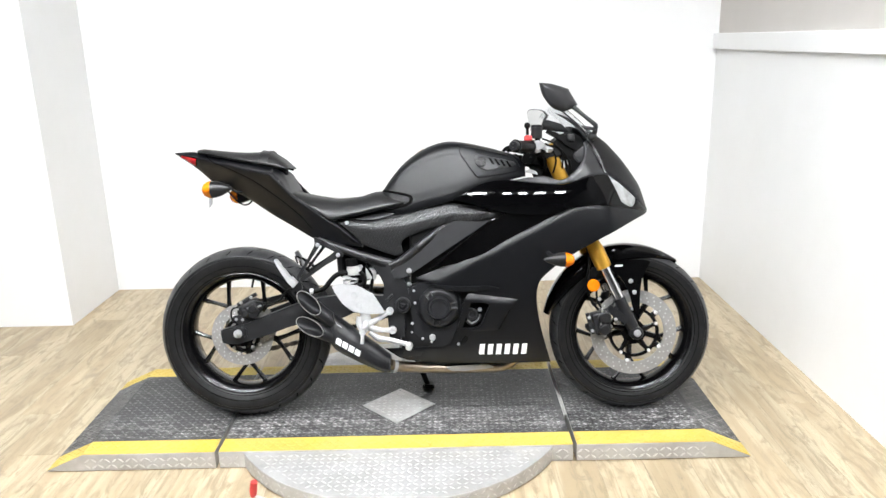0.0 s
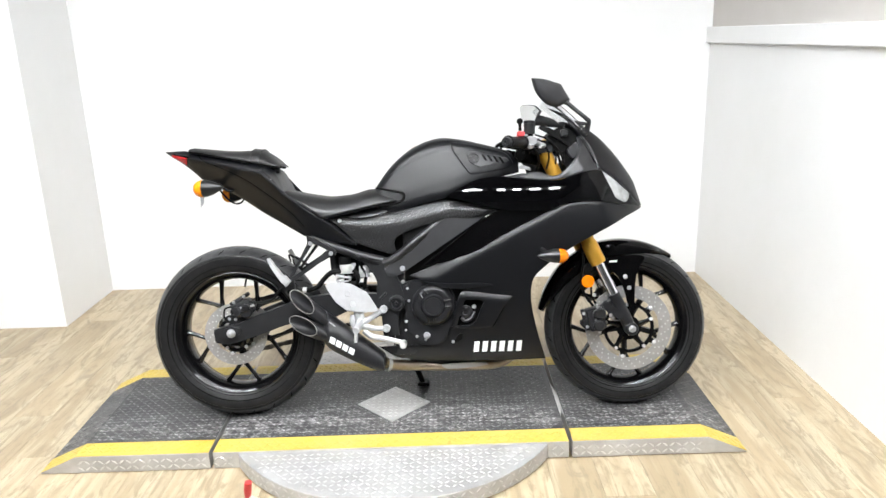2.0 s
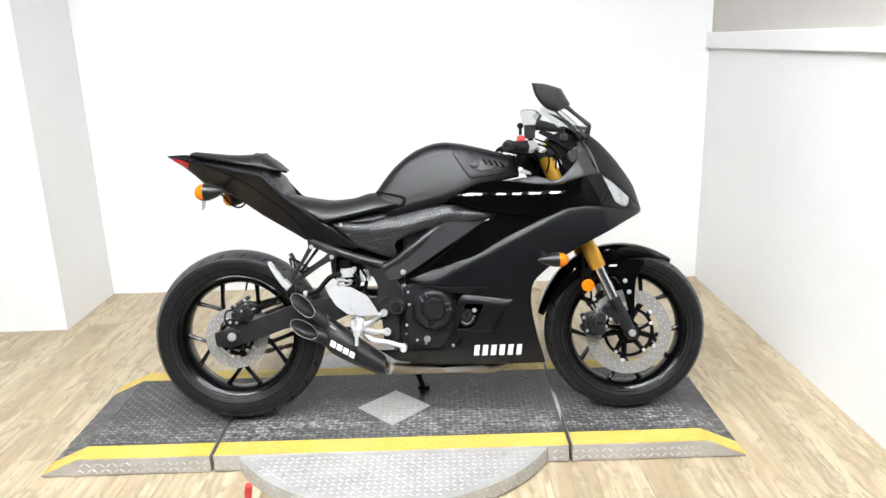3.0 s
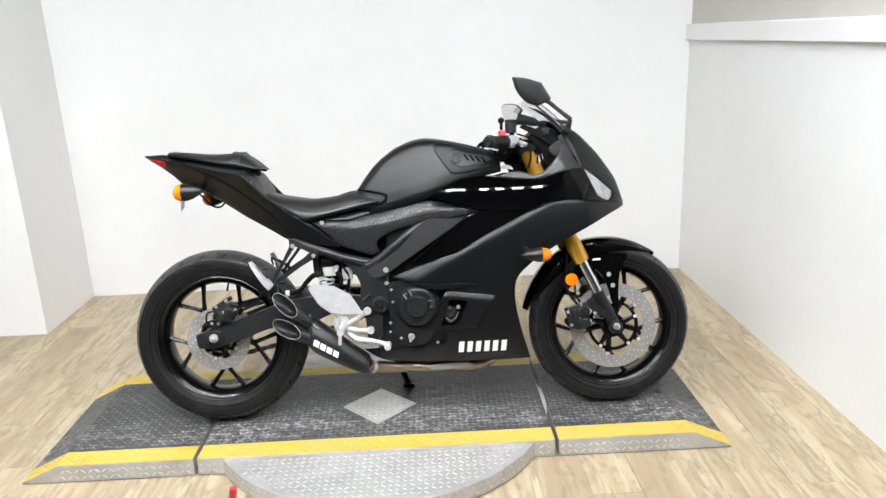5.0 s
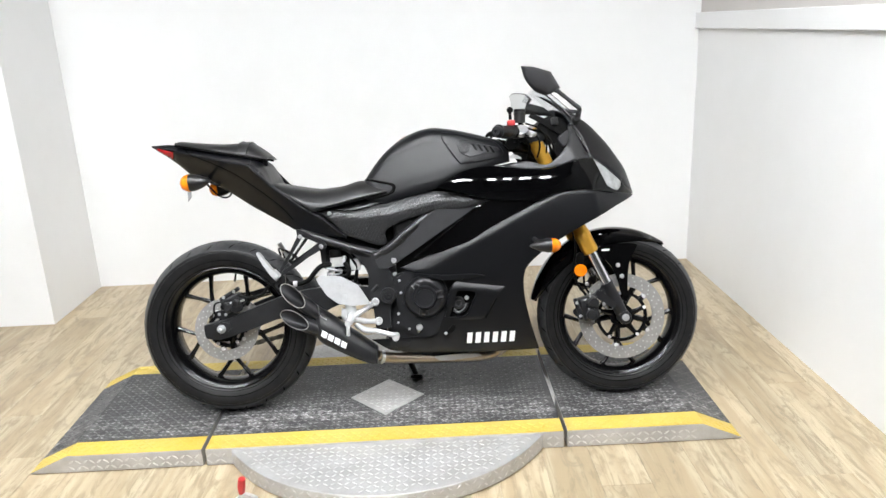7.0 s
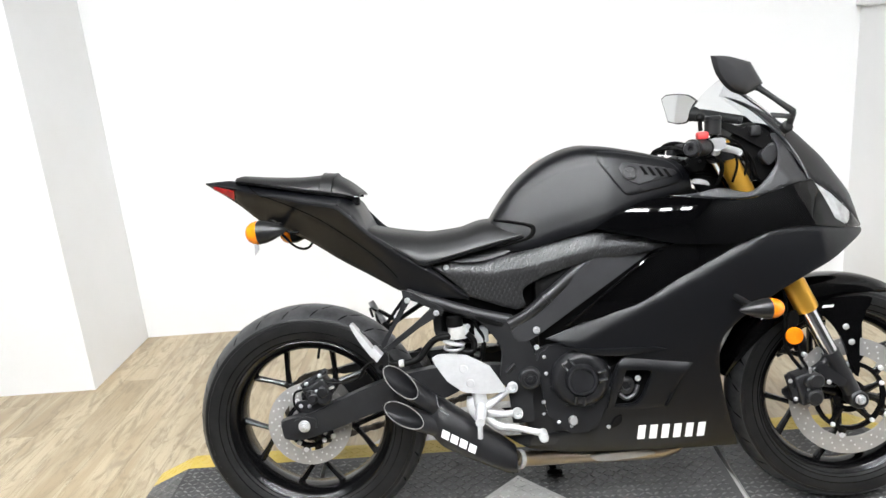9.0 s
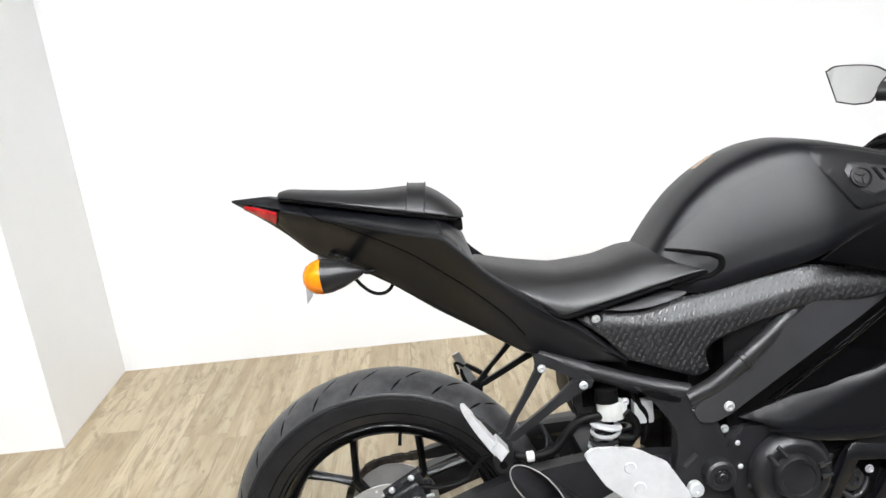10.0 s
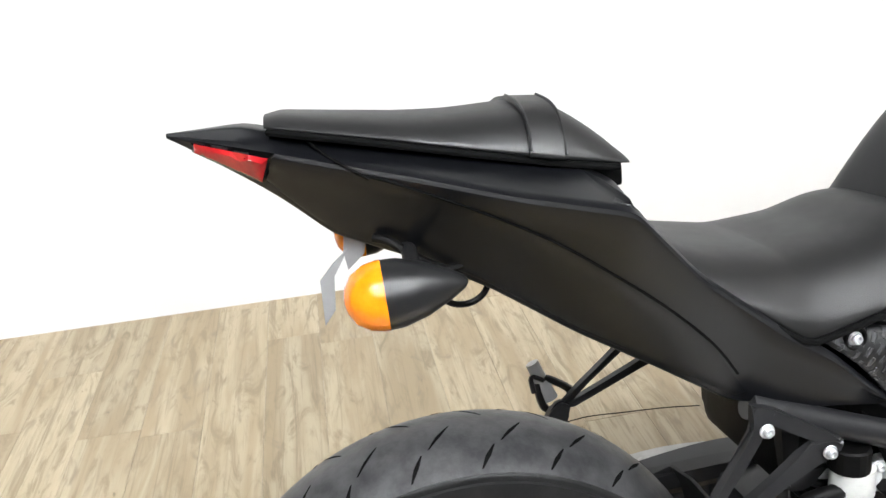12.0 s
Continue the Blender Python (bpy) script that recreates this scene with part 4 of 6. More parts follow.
for deg in (15, 75, 195, 240, 290, 335):
    d = Vector((math.cos(math.radians(deg)), 0, math.sin(math.radians(deg))))
    part("cover_bolt", bolt(Vector((0.696, -0.154, 0.396)) + d * 0.073, size=0.0042), ENGINE, clutch)
case = slab([(0.592, 0.455), (0.625, 0.478), (0.70, 0.472), (0.76, 0.44), (0.772, 0.38), (0.745, 0.30), (0.725, 0.262), (0.65, 0.26), (0.618, 0.29), (0.604, 0.36)], -0.145, -0.1, 0.008)
part("crankcase_cover", case, ENGINE, engine)
for x, z, s in ((0.612, 0.452, 0.005), (0.615, 0.41, 0.0052), (0.604, 0.34, 0.0055), (0.602, 0.31, 0.004), (0.638, 0.287, 0.005), (0.668, 0.275, 0.0045), (0.765, 0.33, 0.004)):
    part("engine_bolt", bolt((x, -0.146, z), size=s * 0.78), BOLT, engine)
part("oil_cap", disc_of(0.0115, 0.014, (0.672, -0.152, 0.291), segs=9), ZINC, engine, "bright oil filler plug")

# -- frame --
beam = slab([(0.536, 0.522, None), (0.57, 0.549, None), (0.76, 0.698, None), (0.8, 0.712, None), (0.9, 0.702, None), (0.60, 0.507, None), (0.573, 0.495, None), (0.548, 0.496, None)], -0.1535, -0.118, 0.003)
pair("frame_beam", beam, GREYPLASTIC, bike, "satin dark grey frame cover")
pair("frame_rail", tube([(0.535, -0.14, 0.537), (0.58, -0.146, 0.56), (0.64, -0.148, 0.607), (0.70, -0.137, 0.651), (0.748, -0.122, 0.687), (0.80, -0.114, 0.722)], 0.0145, 14), FRAMEPAINT, bike, "satin black frame tube")
pair("rail_collar", lathe([(-0.005, 0.0145), (-0.004, 0.0165), (0.004, 0.0165), (0.005, 0.0145)], (0.628, -0.1495, 0.598), (0.8, -0.02, 0.58), 24), FRAMEPAINT, bike)
plate_outline = [(0.44, 0.572), (0.477, 0.553), (0.535, 0.545), (0.556, 0.545), (0.582, 0.487), (0.594, 0.447), (0.602, 0.40), (0.58, 0.366), (0.578, 0.293, None), (0.526, 0.292, None), (0.52, 0.371), (0.503, 0.41), (0.512, 0.475), (0.48, 0.53)]
pair("pivot_plate", slab(plate_outline, -0.146, -0.112, 0.006), FRAMEPAINT, bike, "satin black swingarm pivot plate")
part("plate_rib", tube([(0.518, -0.147, 0.42), (0.54, -0.148, 0.44)], 0.005, 8, 2), FRAMEPAINT, bike)
pivot = part("pivot_boss", lathe([(0.0, 0.027), (0.02, 0.026), (0.024, 0.022), (0.024, 0.016), (0.018, 0.015)], (0.574, -0.146, 0.405), (0, -1, 0), 32, closed=False), FRAMEPAINT, bike)
part("pivot_bolt", bolt((0.574, -0.165, 0.405), size=0.009), ENGINE, pivot)
part("frame_bolt", bolt((0.598, -0.154, 0.521), size=0.0075), BOLT, bike)
part("frame_bolt", bolt((0.597, -0.13, 0.473), size=0.006), BOLT, bike)
pair("subframe_tube", tube([(0.288, -0.112, 0.628), (0.36, -0.116, 0.600), (0.456, -0.12, 0.566), (0.54, -0.13, 0.545)], 0.0145, 12), FRAMEPAINT, bike)
pair("subframe_tube", tube([(0.30, -0.098, 0.632), (0.38, -0.104, 0.585), (0.46, -0.115, 0.553)], 0.009, 10), FRAMEPAINT, bike)
part("seat_rail_cover", slab([(0.455, 0.565), (0.52, 0.541), (0.515, 0.534), (0.46, 0.552)], -0.149, -0.14, 0.002), DARK, bike)

# -- swingarm, chain, shock --
arm = slab([(-0.056, 0.326, None), (-0.05, 0.2805, None), (0.0, 0.277), (0.1, 0.305), (0.214, 0.341), (0.351, 0.356), (0.431, 0.385), (0.55, 0.385), (0.55, 0.425), (0.431, 0.438), (0.354, 0.438), (0.237, 0.42), (0.1, 0.373), (0.02, 0.343), (-0.02, 0.335)], -0.122, -0.088, 0.006)
swing = pair("swingarm", arm, FRAMEPAINT, bike, "satin black swingarm")
part("swingarm_bridge", box(0.36, 0.46, -0.1, 0.1, 0.37, 0.43, 0.015), FRAMEPAINT, bike)
part("axle_block", slab([(-0.022, 0.332), (-0.026, 0.293), (0.03, 0.298), (0.036, 0.335)], -0.129, -0.12, 0.004), FRAMEPAINT, swing)
part("axle_nut", bolt((0.006, -0.131, 0.314), size=0.0125), BOLT, bike, "bright rear axle nut")
part("axle_end", disc_of(0.007, 0.016, (0.006, -0.146, 0.314), segs=16), BOLT, bike)


def chain():
    """A roller chain: two runs and the wraps, one small pair of plates a link."""
    verts, faces = [], []
    path = []
    a0, b0, ra, rb = Vector((REAR.x, 0, REAR.z)), Vector((0.60, 0, 0.40)), 0.095, 0.036
    d = (b0 - a0).normalized()
    up = Vector((-d.z, 0, d.x))
    for k in range(34):
        u = k / 33
        path.append((a0 + up * ra).lerp(b0 + up * rb, u))
    for k in range(34):
        u = k / 33
        path.append((b0 - up * rb).lerp(a0 - up * ra, u) + Vector((0, 0, -0.012 * math.sin(math.pi * u))))
    for k in range(1, 16):
        t = math.pi * k / 16
        path.append(a0 - up * ra * math.cos(t) - d * ra * math.sin(t))
    for i, p in enumerate(path):
        q = path[(i + 1) % len(path)]
        e = (q - p)
        if e.length > 0.05:
            continue
        t = e.normalized()
        s = Vector((-t.z, 0, t.x))
        wide = 0.008 if i % 2 else 0.006
        for y0 in ((0.069, 0.0715), (0.079, 0.0815)):
            k = len(verts)
            for y in y0:
                verts += [p - t * 0.003 - s * wide + Vector((0, y, 0)), q + t * 0.003 - s * wide + Vector((0, y, 0)), q + t * 0.003 + s * wide + Vector((0, y, 0)), p - t * 0.003 + s * wide + Vector((0, y, 0))]
            faces += [(k, k + 1, k + 2, k + 3), (k + 7, k + 6, k + 5, k + 4), (k, k + 4, k + 5, k + 1), (k + 2, k + 6, k + 7, k + 3), (k + 1, k + 5, k + 6, k + 2), (k + 3, k + 7, k + 4, k)]
    bm = bmesh.new()
    made = [bm.verts.new(v) for v in verts]
    for f in faces:
        bm.faces.new([made[i] for i in f])
    return bm


tagged(part("chain", chain(), CHAINMETAL, bike, "oily dark steel drive chain", smooth=0), kind="stuff")
guard = part("chain_guard", slab([(0.06, 0.405), (0.2, 0.432), (0.40, 0.44), (0.42, 0.425), (0.2, 0.41), (0.08, 0.39)], 0.066, 0.09, 0.004), PLASTIC, bike)


def hugger():
    """The inner mudguard in front of the rear tyre."""
    bm, rows = bmesh.new(), []
    for deg in np.linspace(-4, 27, 20):
        a = math.radians(deg)
        rows.append([[bm.verts.new((REAR.x + r * math.cos(a), y, REAR.z + r * math.sin(a))) for y, r in ((-0.075, 0.3 + o), (-0.07, 0.325 + o), (-0.03, 0.333 + o), (0.03, 0.333 + o), (0.07, 0.325 + o), (0.075, 0.3 + o))] for o in (0.0, 0.004)])
    for (a, b), (c, d) in zip(rows, rows[1:]):
        for k in range(5):
            bm.faces.new((a[k], a[k + 1], c[k + 1], c[k]))
            bm.faces.new((b[k + 1], b[k], d[k], d[k + 1]))
        for k in (0, 5):
            bm.faces.new((a[k], c[k], d[k], b[k]))
    for a, b in (rows[0], rows[-1]):
        for k in range(5):
            bm.faces.new((a[k], a[k + 1], b[k + 1], b[k]))
    return bm


part("inner_mudguard", hugger(), PLASTIC, bike, "grained black inner mudguard")
part("battery_tray", box(0.345, 0.56, -0.085, 0.085, 0.5, 0.68, 0.02), DARK, bike)
part("undertray", slab([(0.342, 0.606), (0.346, 0.56), (0.354, 0.5), (0.39, 0.5), (0.43, 0.6), (0.43, 0.65), (0.342, 0.65)], -0.085, 0.085, 0.005), PLASTIC, bike)
shock = part("shock_absorber", tube([(0.41, -0.045, 0.56), (0.43, -0.045, 0.40)], 0.018, 14, 2), DARK, bike)
coil = [Vector((0.41 + 0.02 * u + 0.032 * math.cos(u * 40), -0.05 + 0.03 * math.sin(u * 40), 0.555 - 0.15 * u)) for u in np.linspace(0, 1, 110)]
part("spring", tube(coil, 0.0055, 8, raw=True), ENGINE, shock, "dark coil spring")
part("spring_collar", lathe([(0, 0.024), (0, 0.036), (0.012, 0.036), (0.012, 0.024)], (0.408, -0.05, 0.505), (0, 0, 1), 28), BOLT, shock)
res = part("brake_reservoir", tube([(0.406, -0.115, 0.507), (0.406, -0.115, 0.538)], 0.023, 20, 2, flat=0.85), RESERVOIR, bike, "milky white brake fluid reservoir")
part("reservoir_cap", lathe([(0, 0.012), (0, 0.0205), (0.024, 0.0205), (0.026, 0.018), (0.026, 0.002)], (0.401, -0.115, 0.5375), (0, 0, 1), 18, closed=False), DARK, res, smooth=15)
part("reservoir_foot", box(0.41, 0.434, -0.125, -0.1, 0.508, 0.532, 0.004), SILVER, res)
for k in range(4):
    ring = [Vector((0.386 + 0.003 * k + 0.023 * math.cos(t), -0.118 + 0.02 * math.sin(t), 0.448 + 0.0125 * k + 0.004 * math.sin(t))) for t in np.linspace(0, 2 * math.pi, 25)]
    part("spring_turn", tube(ring, 0.0036, 8, raw=True), BOLT if k in (1, 3) else ENGINE, shock)
part("spring_seat", disc_of(0.028, 0.006, (0.396, -0.118, 0.497), (0.2, 0, 1), 24), SILVER, shock)
part("reservoir_bolt", bolt((0.432, -0.12, 0.535), size=0.006), BOLT, res)
part("reservoir_hose", tube([(0.402, -0.115, 0.503), (0.41, -0.125, 0.478), (0.44, -0.13, 0.475), (0.445, -0.13, 0.50), (0.43, -0.13, 0.52)], 0.0075, 10), DARK, res)
part("breather_hose", tube([(0.39, -0.12, 0.515), (0.353, -0.12, 0.51), (0.329, -0.12, 0.49), (0.305, -0.12, 0.463), (0.27, -0.118, 0.453), (0.237, -0.115, 0.456)], 0.0085, 10), DARK, bike)
part("brake_line", tube([(0.237, -0.115, 0.456), (0.19, -0.118, 0.462), (0.17, -0.118, 0.45), (0.15, -0.118, 0.425), (0.1, -0.118, 0.416), (0.05, -0.118, 0.425)], 0.0045, 8), DARK, bike)
part("wiring", tube([(0.44, -0.1, 0.57), (0.455, -0.11, 0.53), (0.47, -0.11, 0.50), (0.462, -0.105, 0.45)], 0.006, 8), DARK, bike)
part("wiring_connector", box(0.448, 0.482, -0.115, -0.09, 0.49, 0.53, 0.004), SILVER, bike)
part("wiring", tube([(0.43, -0.09, 0.58), (0.46, -0.1, 0.556), (0.49, -0.1, 0.53)], 0.0045, 8), DARK, bike)

# -- rider foot controls --
heel = slab([(0.343, 0.474), (0.352, 0.484), (0.372, 0.487, None), (0.425, 0.480, None), (0.478, 0.450, None), (0.513, 0.391), (0.508, 0.385), (0.465, 0.382, None), (0.411, 0.390, None), (0.374, 0.420, None)], -0.189, -0.183, 0.002)
heel_guard = part("heel_guard", heel, SILVER, bike, "white-silver aluminium heel guard")
for x, z in ((0.416, 0.447), (0.43, 0.411)):
    part("heel_guard_boss", disc_of(0.0105, 0.0036, (x, -0.1885, z), (0, 1, 0), 24), SILVER, heel_guard)
bm = tube([(0.445, -0.172, 0.40), (0.452, -0.174, 0.352), (0.462, -0.174, 0.33)], [0.016, 0.018, 0.014], 12, 4, flat=0.55)
tube([(0.455, -0.174, 0.345), (0.49, -0.168, 0.362), (0.528, -0.158, 0.386)], [0.012, 0.009, 0.0085], 10, 4, bm)
tube([(0.458, -0.174, 0.335), (0.50, -0.168, 0.324), (0.537, -0.158, 0.322)], [0.012, 0.0085, 0.0085], 10, 4, bm)
rearset = part("footrest_bracket", bm, SILVER, bike, "bright aluminium footrest bracket")
for x, z in ((0.53, 0.387), (0.538, 0.322)):
    part("bracket_bolt", lathe([(0, 0.013), (0.012, 0.013), (0.014, 0.011), (0.014, 0.006), (0.009, 0.005)], (x, -0.157, z), (0, -1, 0), 20, closed=False), SILVER, rearset)
part("footpeg", tube([(0.452, -0.178, 0.35), (0.45, -0.215, 0.34), (0.446, -0.255, 0.335)], [0.012, 0.0125, 0.011], 12, 3), SILVER, rearset)
part("peg_feeler", tube([(0.446, -0.25, 0.33), (0.444, -0.25, 0.296)], 0.006, 10, 2), SILVER, rearset)
part("brake_pedal", tube([(0.462, -0.172, 0.318), (0.49, -0.176, 0.298), (0.53, -0.18, 0.292), (0.572, -0.182, 0.281), (0.592, -0.182, 0.275)], [0.009, 0.0105, 0.0085, 0.008, 0.0095], 10, 4), SILVER, rearset)
part("pedal_tip", disc_of(0.0115, 0.045, (0.594, -0.19, 0.272), segs=18, bevel=0.003), SILVER, rearset)
part("master_cylinder", tube([(0.43, -0.165, 0.37), (0.427, -0.168, 0.345), (0.44, -0.17, 0.318)], [0.012, 0.011, 0.008], 10, 3), SILVER, rearset)


def passenger_bracket(side):
    y = side * 0.132
    a, b = sorted((y - 0.005, y + 0.005))
    bm = slab([(0.278, 0.64, None), (0.303, 0.632, None), (0.298, 0.612, None), (0.226, 0.506), (0.222, 0.496), (0.213, 0.501), (0.282, 0.61, None)], a, b, 0.003, 3)
    slab([(0.343, 0.588, None), (0.378, 0.585, None), (0.372, 0.57, None), (0.35, 0.566), (0.24, 0.494), (0.226, 0.489), (0.222, 0.497), (0.3, 0.552)], a, b, 0.003, 3, bm=bm)
    slab([(0.292, 0.632, None), (0.304, 0.632, None), (0.376, 0.587, None), (0.36, 0.581, None), (0.298, 0.616, None)], a + 0.001, b - 0.001, 0.002, 3, bm=bm)
    slab([(0.206, 0.503), (0.228, 0.498), (0.232, 0.462), (0.222, 0.438), (0.204, 0.438), (0.197, 0.455)], a - 0.001, b + 0.001, 0.003, 3, bm=bm)
    ob = part("passenger_footrest_bracket", bm, FRAMEPAINT, bike, "black cast passenger footrest bracket")
    for x, z in ((0.291, 0.614), (0.359, 0.578)):
        part("bracket_bolt", bolt((x, y + side * 0.009, z), (0, side, 0), 0.0062), BOLT, ob)
    a, b = sorted((side * 0.142, side * 0.172))
    if side < 0:
        part("passenger_peg", slab([(0.149, 0.568), (0.156, 0.569), (0.198, 0.509), (0.208, 0.492, None), (0.198, 0.483, None), (0.186, 0.501), (0.167, 0.531)], a, b, 0.003, 3), SILVER, ob, "folded silver passenger peg")
        part("peg_block", slab([(0.19, 0.498, None), (0.204, 0.511, None), (0.222, 0.489, None), (0.208, 0.473, None)], a - 0.003, b + 0.003, 0.003, 1), SILVER, ob)
    else:
        m = (a + b) / 2
        part("passenger_peg", tube([(0.165, m, 0.568), (0.185, m, 0.535), (0.211, m, 0.494)], [0.0085, 0.009, 0.01], 10, 4, flat=0.7), SILVER, ob, "unfolded silver passenger peg")
        part("peg_loop", tube([(0.182, m, 0.54), (0.2, m, 0.532), (0.238, m, 0.502), (0.222, m, 0.474), (0.206, m, 0.478), (0.188, m, 0.512), (0.182, m, 0.54)], 0.0056, 8, 4), FRAMEPAINT, ob)
    part("bracket_eye", disc_of(0.007, 0.018, (0.213, y, 0.452), (0, 1, 0), 14), GAPSHADE, ob)
    part("peg_hook", tube([(0.176, y * 1.1, 0.52), (0.166, y * 1.12, 0.548), (0.186, y * 1.12, 0.538)], 0.0035, 8), FRAMEPAINT, ob)
    if side > 0:
        # this one is folded out: its foot stands further from the wheel
        for o in (ob, *ob.children):
            for v in o.data.vertices:
                drop = max(0.0, 0.63 - v.co.z)
                v.co.x -= 0.18 * drop
                v.co.y += 0.4 * drop
    return ob


passenger_bracket(-1)
passenger_bracket(1)
part("hose_clip", disc_of(0.0098, 0.014, (0.262, -0.118, 0.454), (1, 0, 0.05), 16), SILVER, bike)

# -- exhaust --


def exhaust_tip(base, centre, out=0.05, wide=0.0262):
    """A thin tube cut on a long slant towards the side, with a bright rolled lip and a dark bore."""
    base, centre = Vector(base), Vector(centre)
    d = (centre - base).normalized()
    s = d.cross(Vector((0, 1, 0))).normalized()
    o = s.cross(d)
    bm, segs, rings = bmesh.new(), 40, []
    for r, along in [(wide * 0.9, 0), (wide, 1), (wide - 0.002, 1), (wide - 0.003, 0.15)]:
        ring = []
        for k in range(segs):
            a = 2 * math.pi * k / segs
            off = s * math.cos(a) * r + o * math.sin(a) * r
            cut = d * (off.y / wide) * out if along == 1 else Vector((0, 0, 0))
            ring.append(bm.verts.new(base.lerp(centre, along) + off + cut))
        rings.append(ring)
    for a, b in zip(rings, rings[1:]):
        for k in range(segs):
            bm.faces.new((a[k], a[(k + 1) % segs], b[(k + 1) % segs], b[k]))
    bm.faces.new(rings[-1])
    lip = bmesh.new()
    line = [v.co.lerp(w.co, 0.5) for v, w in zip(rings[1], rings[2])]
    tube(line + [line[0]], 0.0012, 6, raw=True, bm=lip)
    return bm, lip


can = part("silencer", loft([
    (0.330, [(0, 0.352), (-0.024, 0.346), (-0.036, 0.318), (-0.03, 0.287), (0, 0.28)]),
    (0.350, [(0, 0.372), (-0.030, 0.362), (-0.047, 0.318), (-0.041, 0.268), (0, 0.258)]),
    (0.38, [(0, 0.352), (-0.034, 0.343), (-0.05, 0.300), (-0.044, 0.250), (0, 0.241)]),
    (0.44, [(0, 0.304), (-0.034, 0.298), (-0.049, 0.262), (-0.044, 0.218), (0, 0.210)]),
    (0.505, [(0, 0.254), (-0.032, 0.249), (-0.045, 0.220), (-0.04, 0.188), (0, 0.181)]),
    (0.528, [(0, 0.234), (-0.03, 0.230), (-0.042, 0.208), (-0.036, 0.184), (0, 0.178)])], 5, 5), ENGINE, bike, "matte black twin-outlet silencer")
can.matrix_basis = Matrix.Translation((0, -0.155, 0))
for base, centre in (((0.352, -0.164, 0.344), (0.262, -0.184, 0.424)), ((0.362, -0.17, 0.296), (0.264, -0.192, 0.345))):
    bm, lip = exhaust_tip(base, centre)
    tip = part("tailpipe", bm, ENGINE, bike, "black slant-cut tailpipe")
    part("tailpipe_lip", lip, STEEL, tip, "bright polished lip")
part("silencer_weld", tube([(0.345, -0.208, 0.395), (0.352, -0.211, 0.36), (0.372, -0.207, 0.342)], 0.0022, 6), CHROME, bike)
# raised letters of a maker's name stand as plain slanted blocks
for k in range(4):
    t = (0.356 + 0.0205 * k, 0.309 - 0.0125 * k)
    w = 0.0165
    blk = [(t[0], t[1], None), (t[0] + w, t[1] - w * 0.6, None), (t[0] + w - 0.006, t[1] - w * 0.6 - 0.0185, None), (t[0] - 0.006, t[1] - 0.0185, None)]
    part("name_block", slab(blk, -0.2075, -0.2055, 0, 1), WHITEPRINT, can).matrix_basis = Matrix.Translation((0, 0.155, 0))
pipe = part("exhaust_pipe", tube([(0.52, -0.13, 0.2), (0.56, -0.09, 0.178), (0.65, -0.06, 0.166), (0.8, -0.05, 0.16), (0.92, -0.05, 0.166), (1.0, -0.05, 0.22)], 0.019, 14), BRONZE, bike, "heat-stained exhaust pipe")
part("pipe_clamp", lathe([(-0.006, 0.019), (-0.006, 0.024), (0.006, 0.024), (0.006, 0.019)], (0.535, -0.115, 0.188), (0.8, 0.5, -0.25), 24), BOLT, pipe)
part("heat_shield", slab([(0.72, 0.172), (0.86, 0.178), (0.88, 0.166), (0.74, 0.156)], -0.085, -0.079, 0.002), STEEL, pipe)

# -- side stand --
stand = part("side_stand", tube([(0.60, 0.085, 0.19), (0.62, 0.12, 0.12), (0.643, 0.165, 0.045)], [0.013, 0.011, 0.01], 12, 3), DARK, bike, "black side stand")
part("stand_foot", slab([(0.625, 0.036), (0.665, 0.034), (0.662, 0.046), (0.63, 0.048)], 0.145, 0.2, 0.003), DARK, stand)

# -- fairings: each panel on both sides --
main_outline = [(1.432, 0.699, None), (1.34, 0.712), (1.235, 0.727), (1.139, 0.719), (1.091, 0.702), (1.026, 0.669), (0.932, 0.623), (0.838, 0.570), (0.744, 0.543), (0.62, 0.494, None), (0.723, 0.466), (0.893, 0.46, None), (0.80, 0.441),
                (0.772, 0.396), (0.745, 0.307), (0.722, 0.262), (0.622, 0.252), (0.506, 0.249, None), (0.581, 0.206), (0.834, 0.190), (1.076, 0.191, None), (1.044, 0.301), (1.025, 0.401), (1.031, 0.472), (1.073, 0.519), (1.139, 0.565), (1.235, 0.617), (1.341, 0.667)]
vent_hole = [(0.804, 0.413, None), (0.862, 0.407), (0.852, 0.37), (0.838, 0.337), (0.818, 0.322), (0.773, 0.32, None)]


def folded(x, z):
    """The side fairing leans inwards above a crease that runs up from its rear corner."""
    rise = (0.093 * (z - 0.481) - 0.049 * (x - 0.698)) / 0.105
    return fairing(x, z) - 0.45 * max(0.0, rise)


def shelved(x, z):
    """The vent frame stands out below a sloping shelf."""
    return fairing(x, z) + 0.009 * min(1.0, max(0.0, (0.440 - 0.12 * (x - 0.80) - z) / 0.02))


pair("side_fairing", skin(main_outline, folded, step=0.012, rolled=0.0015, holes=[vent_hole]), MATTE, bike, "matte black side fairing")
frame_outline = [(0.788, 0.431, None), (0.80, 0.4405), (0.88, 0.431), (0.962, 0.4195, None), (0.934, 0.386), (0.893, 0.313, None), (0.83, 0.309), (0.757, 0.312, None), (0.772, 0.38)]
pair("vent_surround", skin(frame_outline, shelved, step=0.008, rolled=0.001, offset=0.0008, holes=[[(p[0], p[1] - 0.0015) + tuple(p[2:]) for p in vent_hole]]), MATTE, bike)
# A proud near-black strip draws the shade of the groove.
pair("vent_groove", slab([(0.8935, 0.317), (0.931, 0.3825), (0.935, 0.3825), (0.8975, 0.317)], -fairing(0.914, 0.35) - 0.0105, -fairing(0.914, 0.35) + 0.002, 0.0005), GAPSHADE, bike)
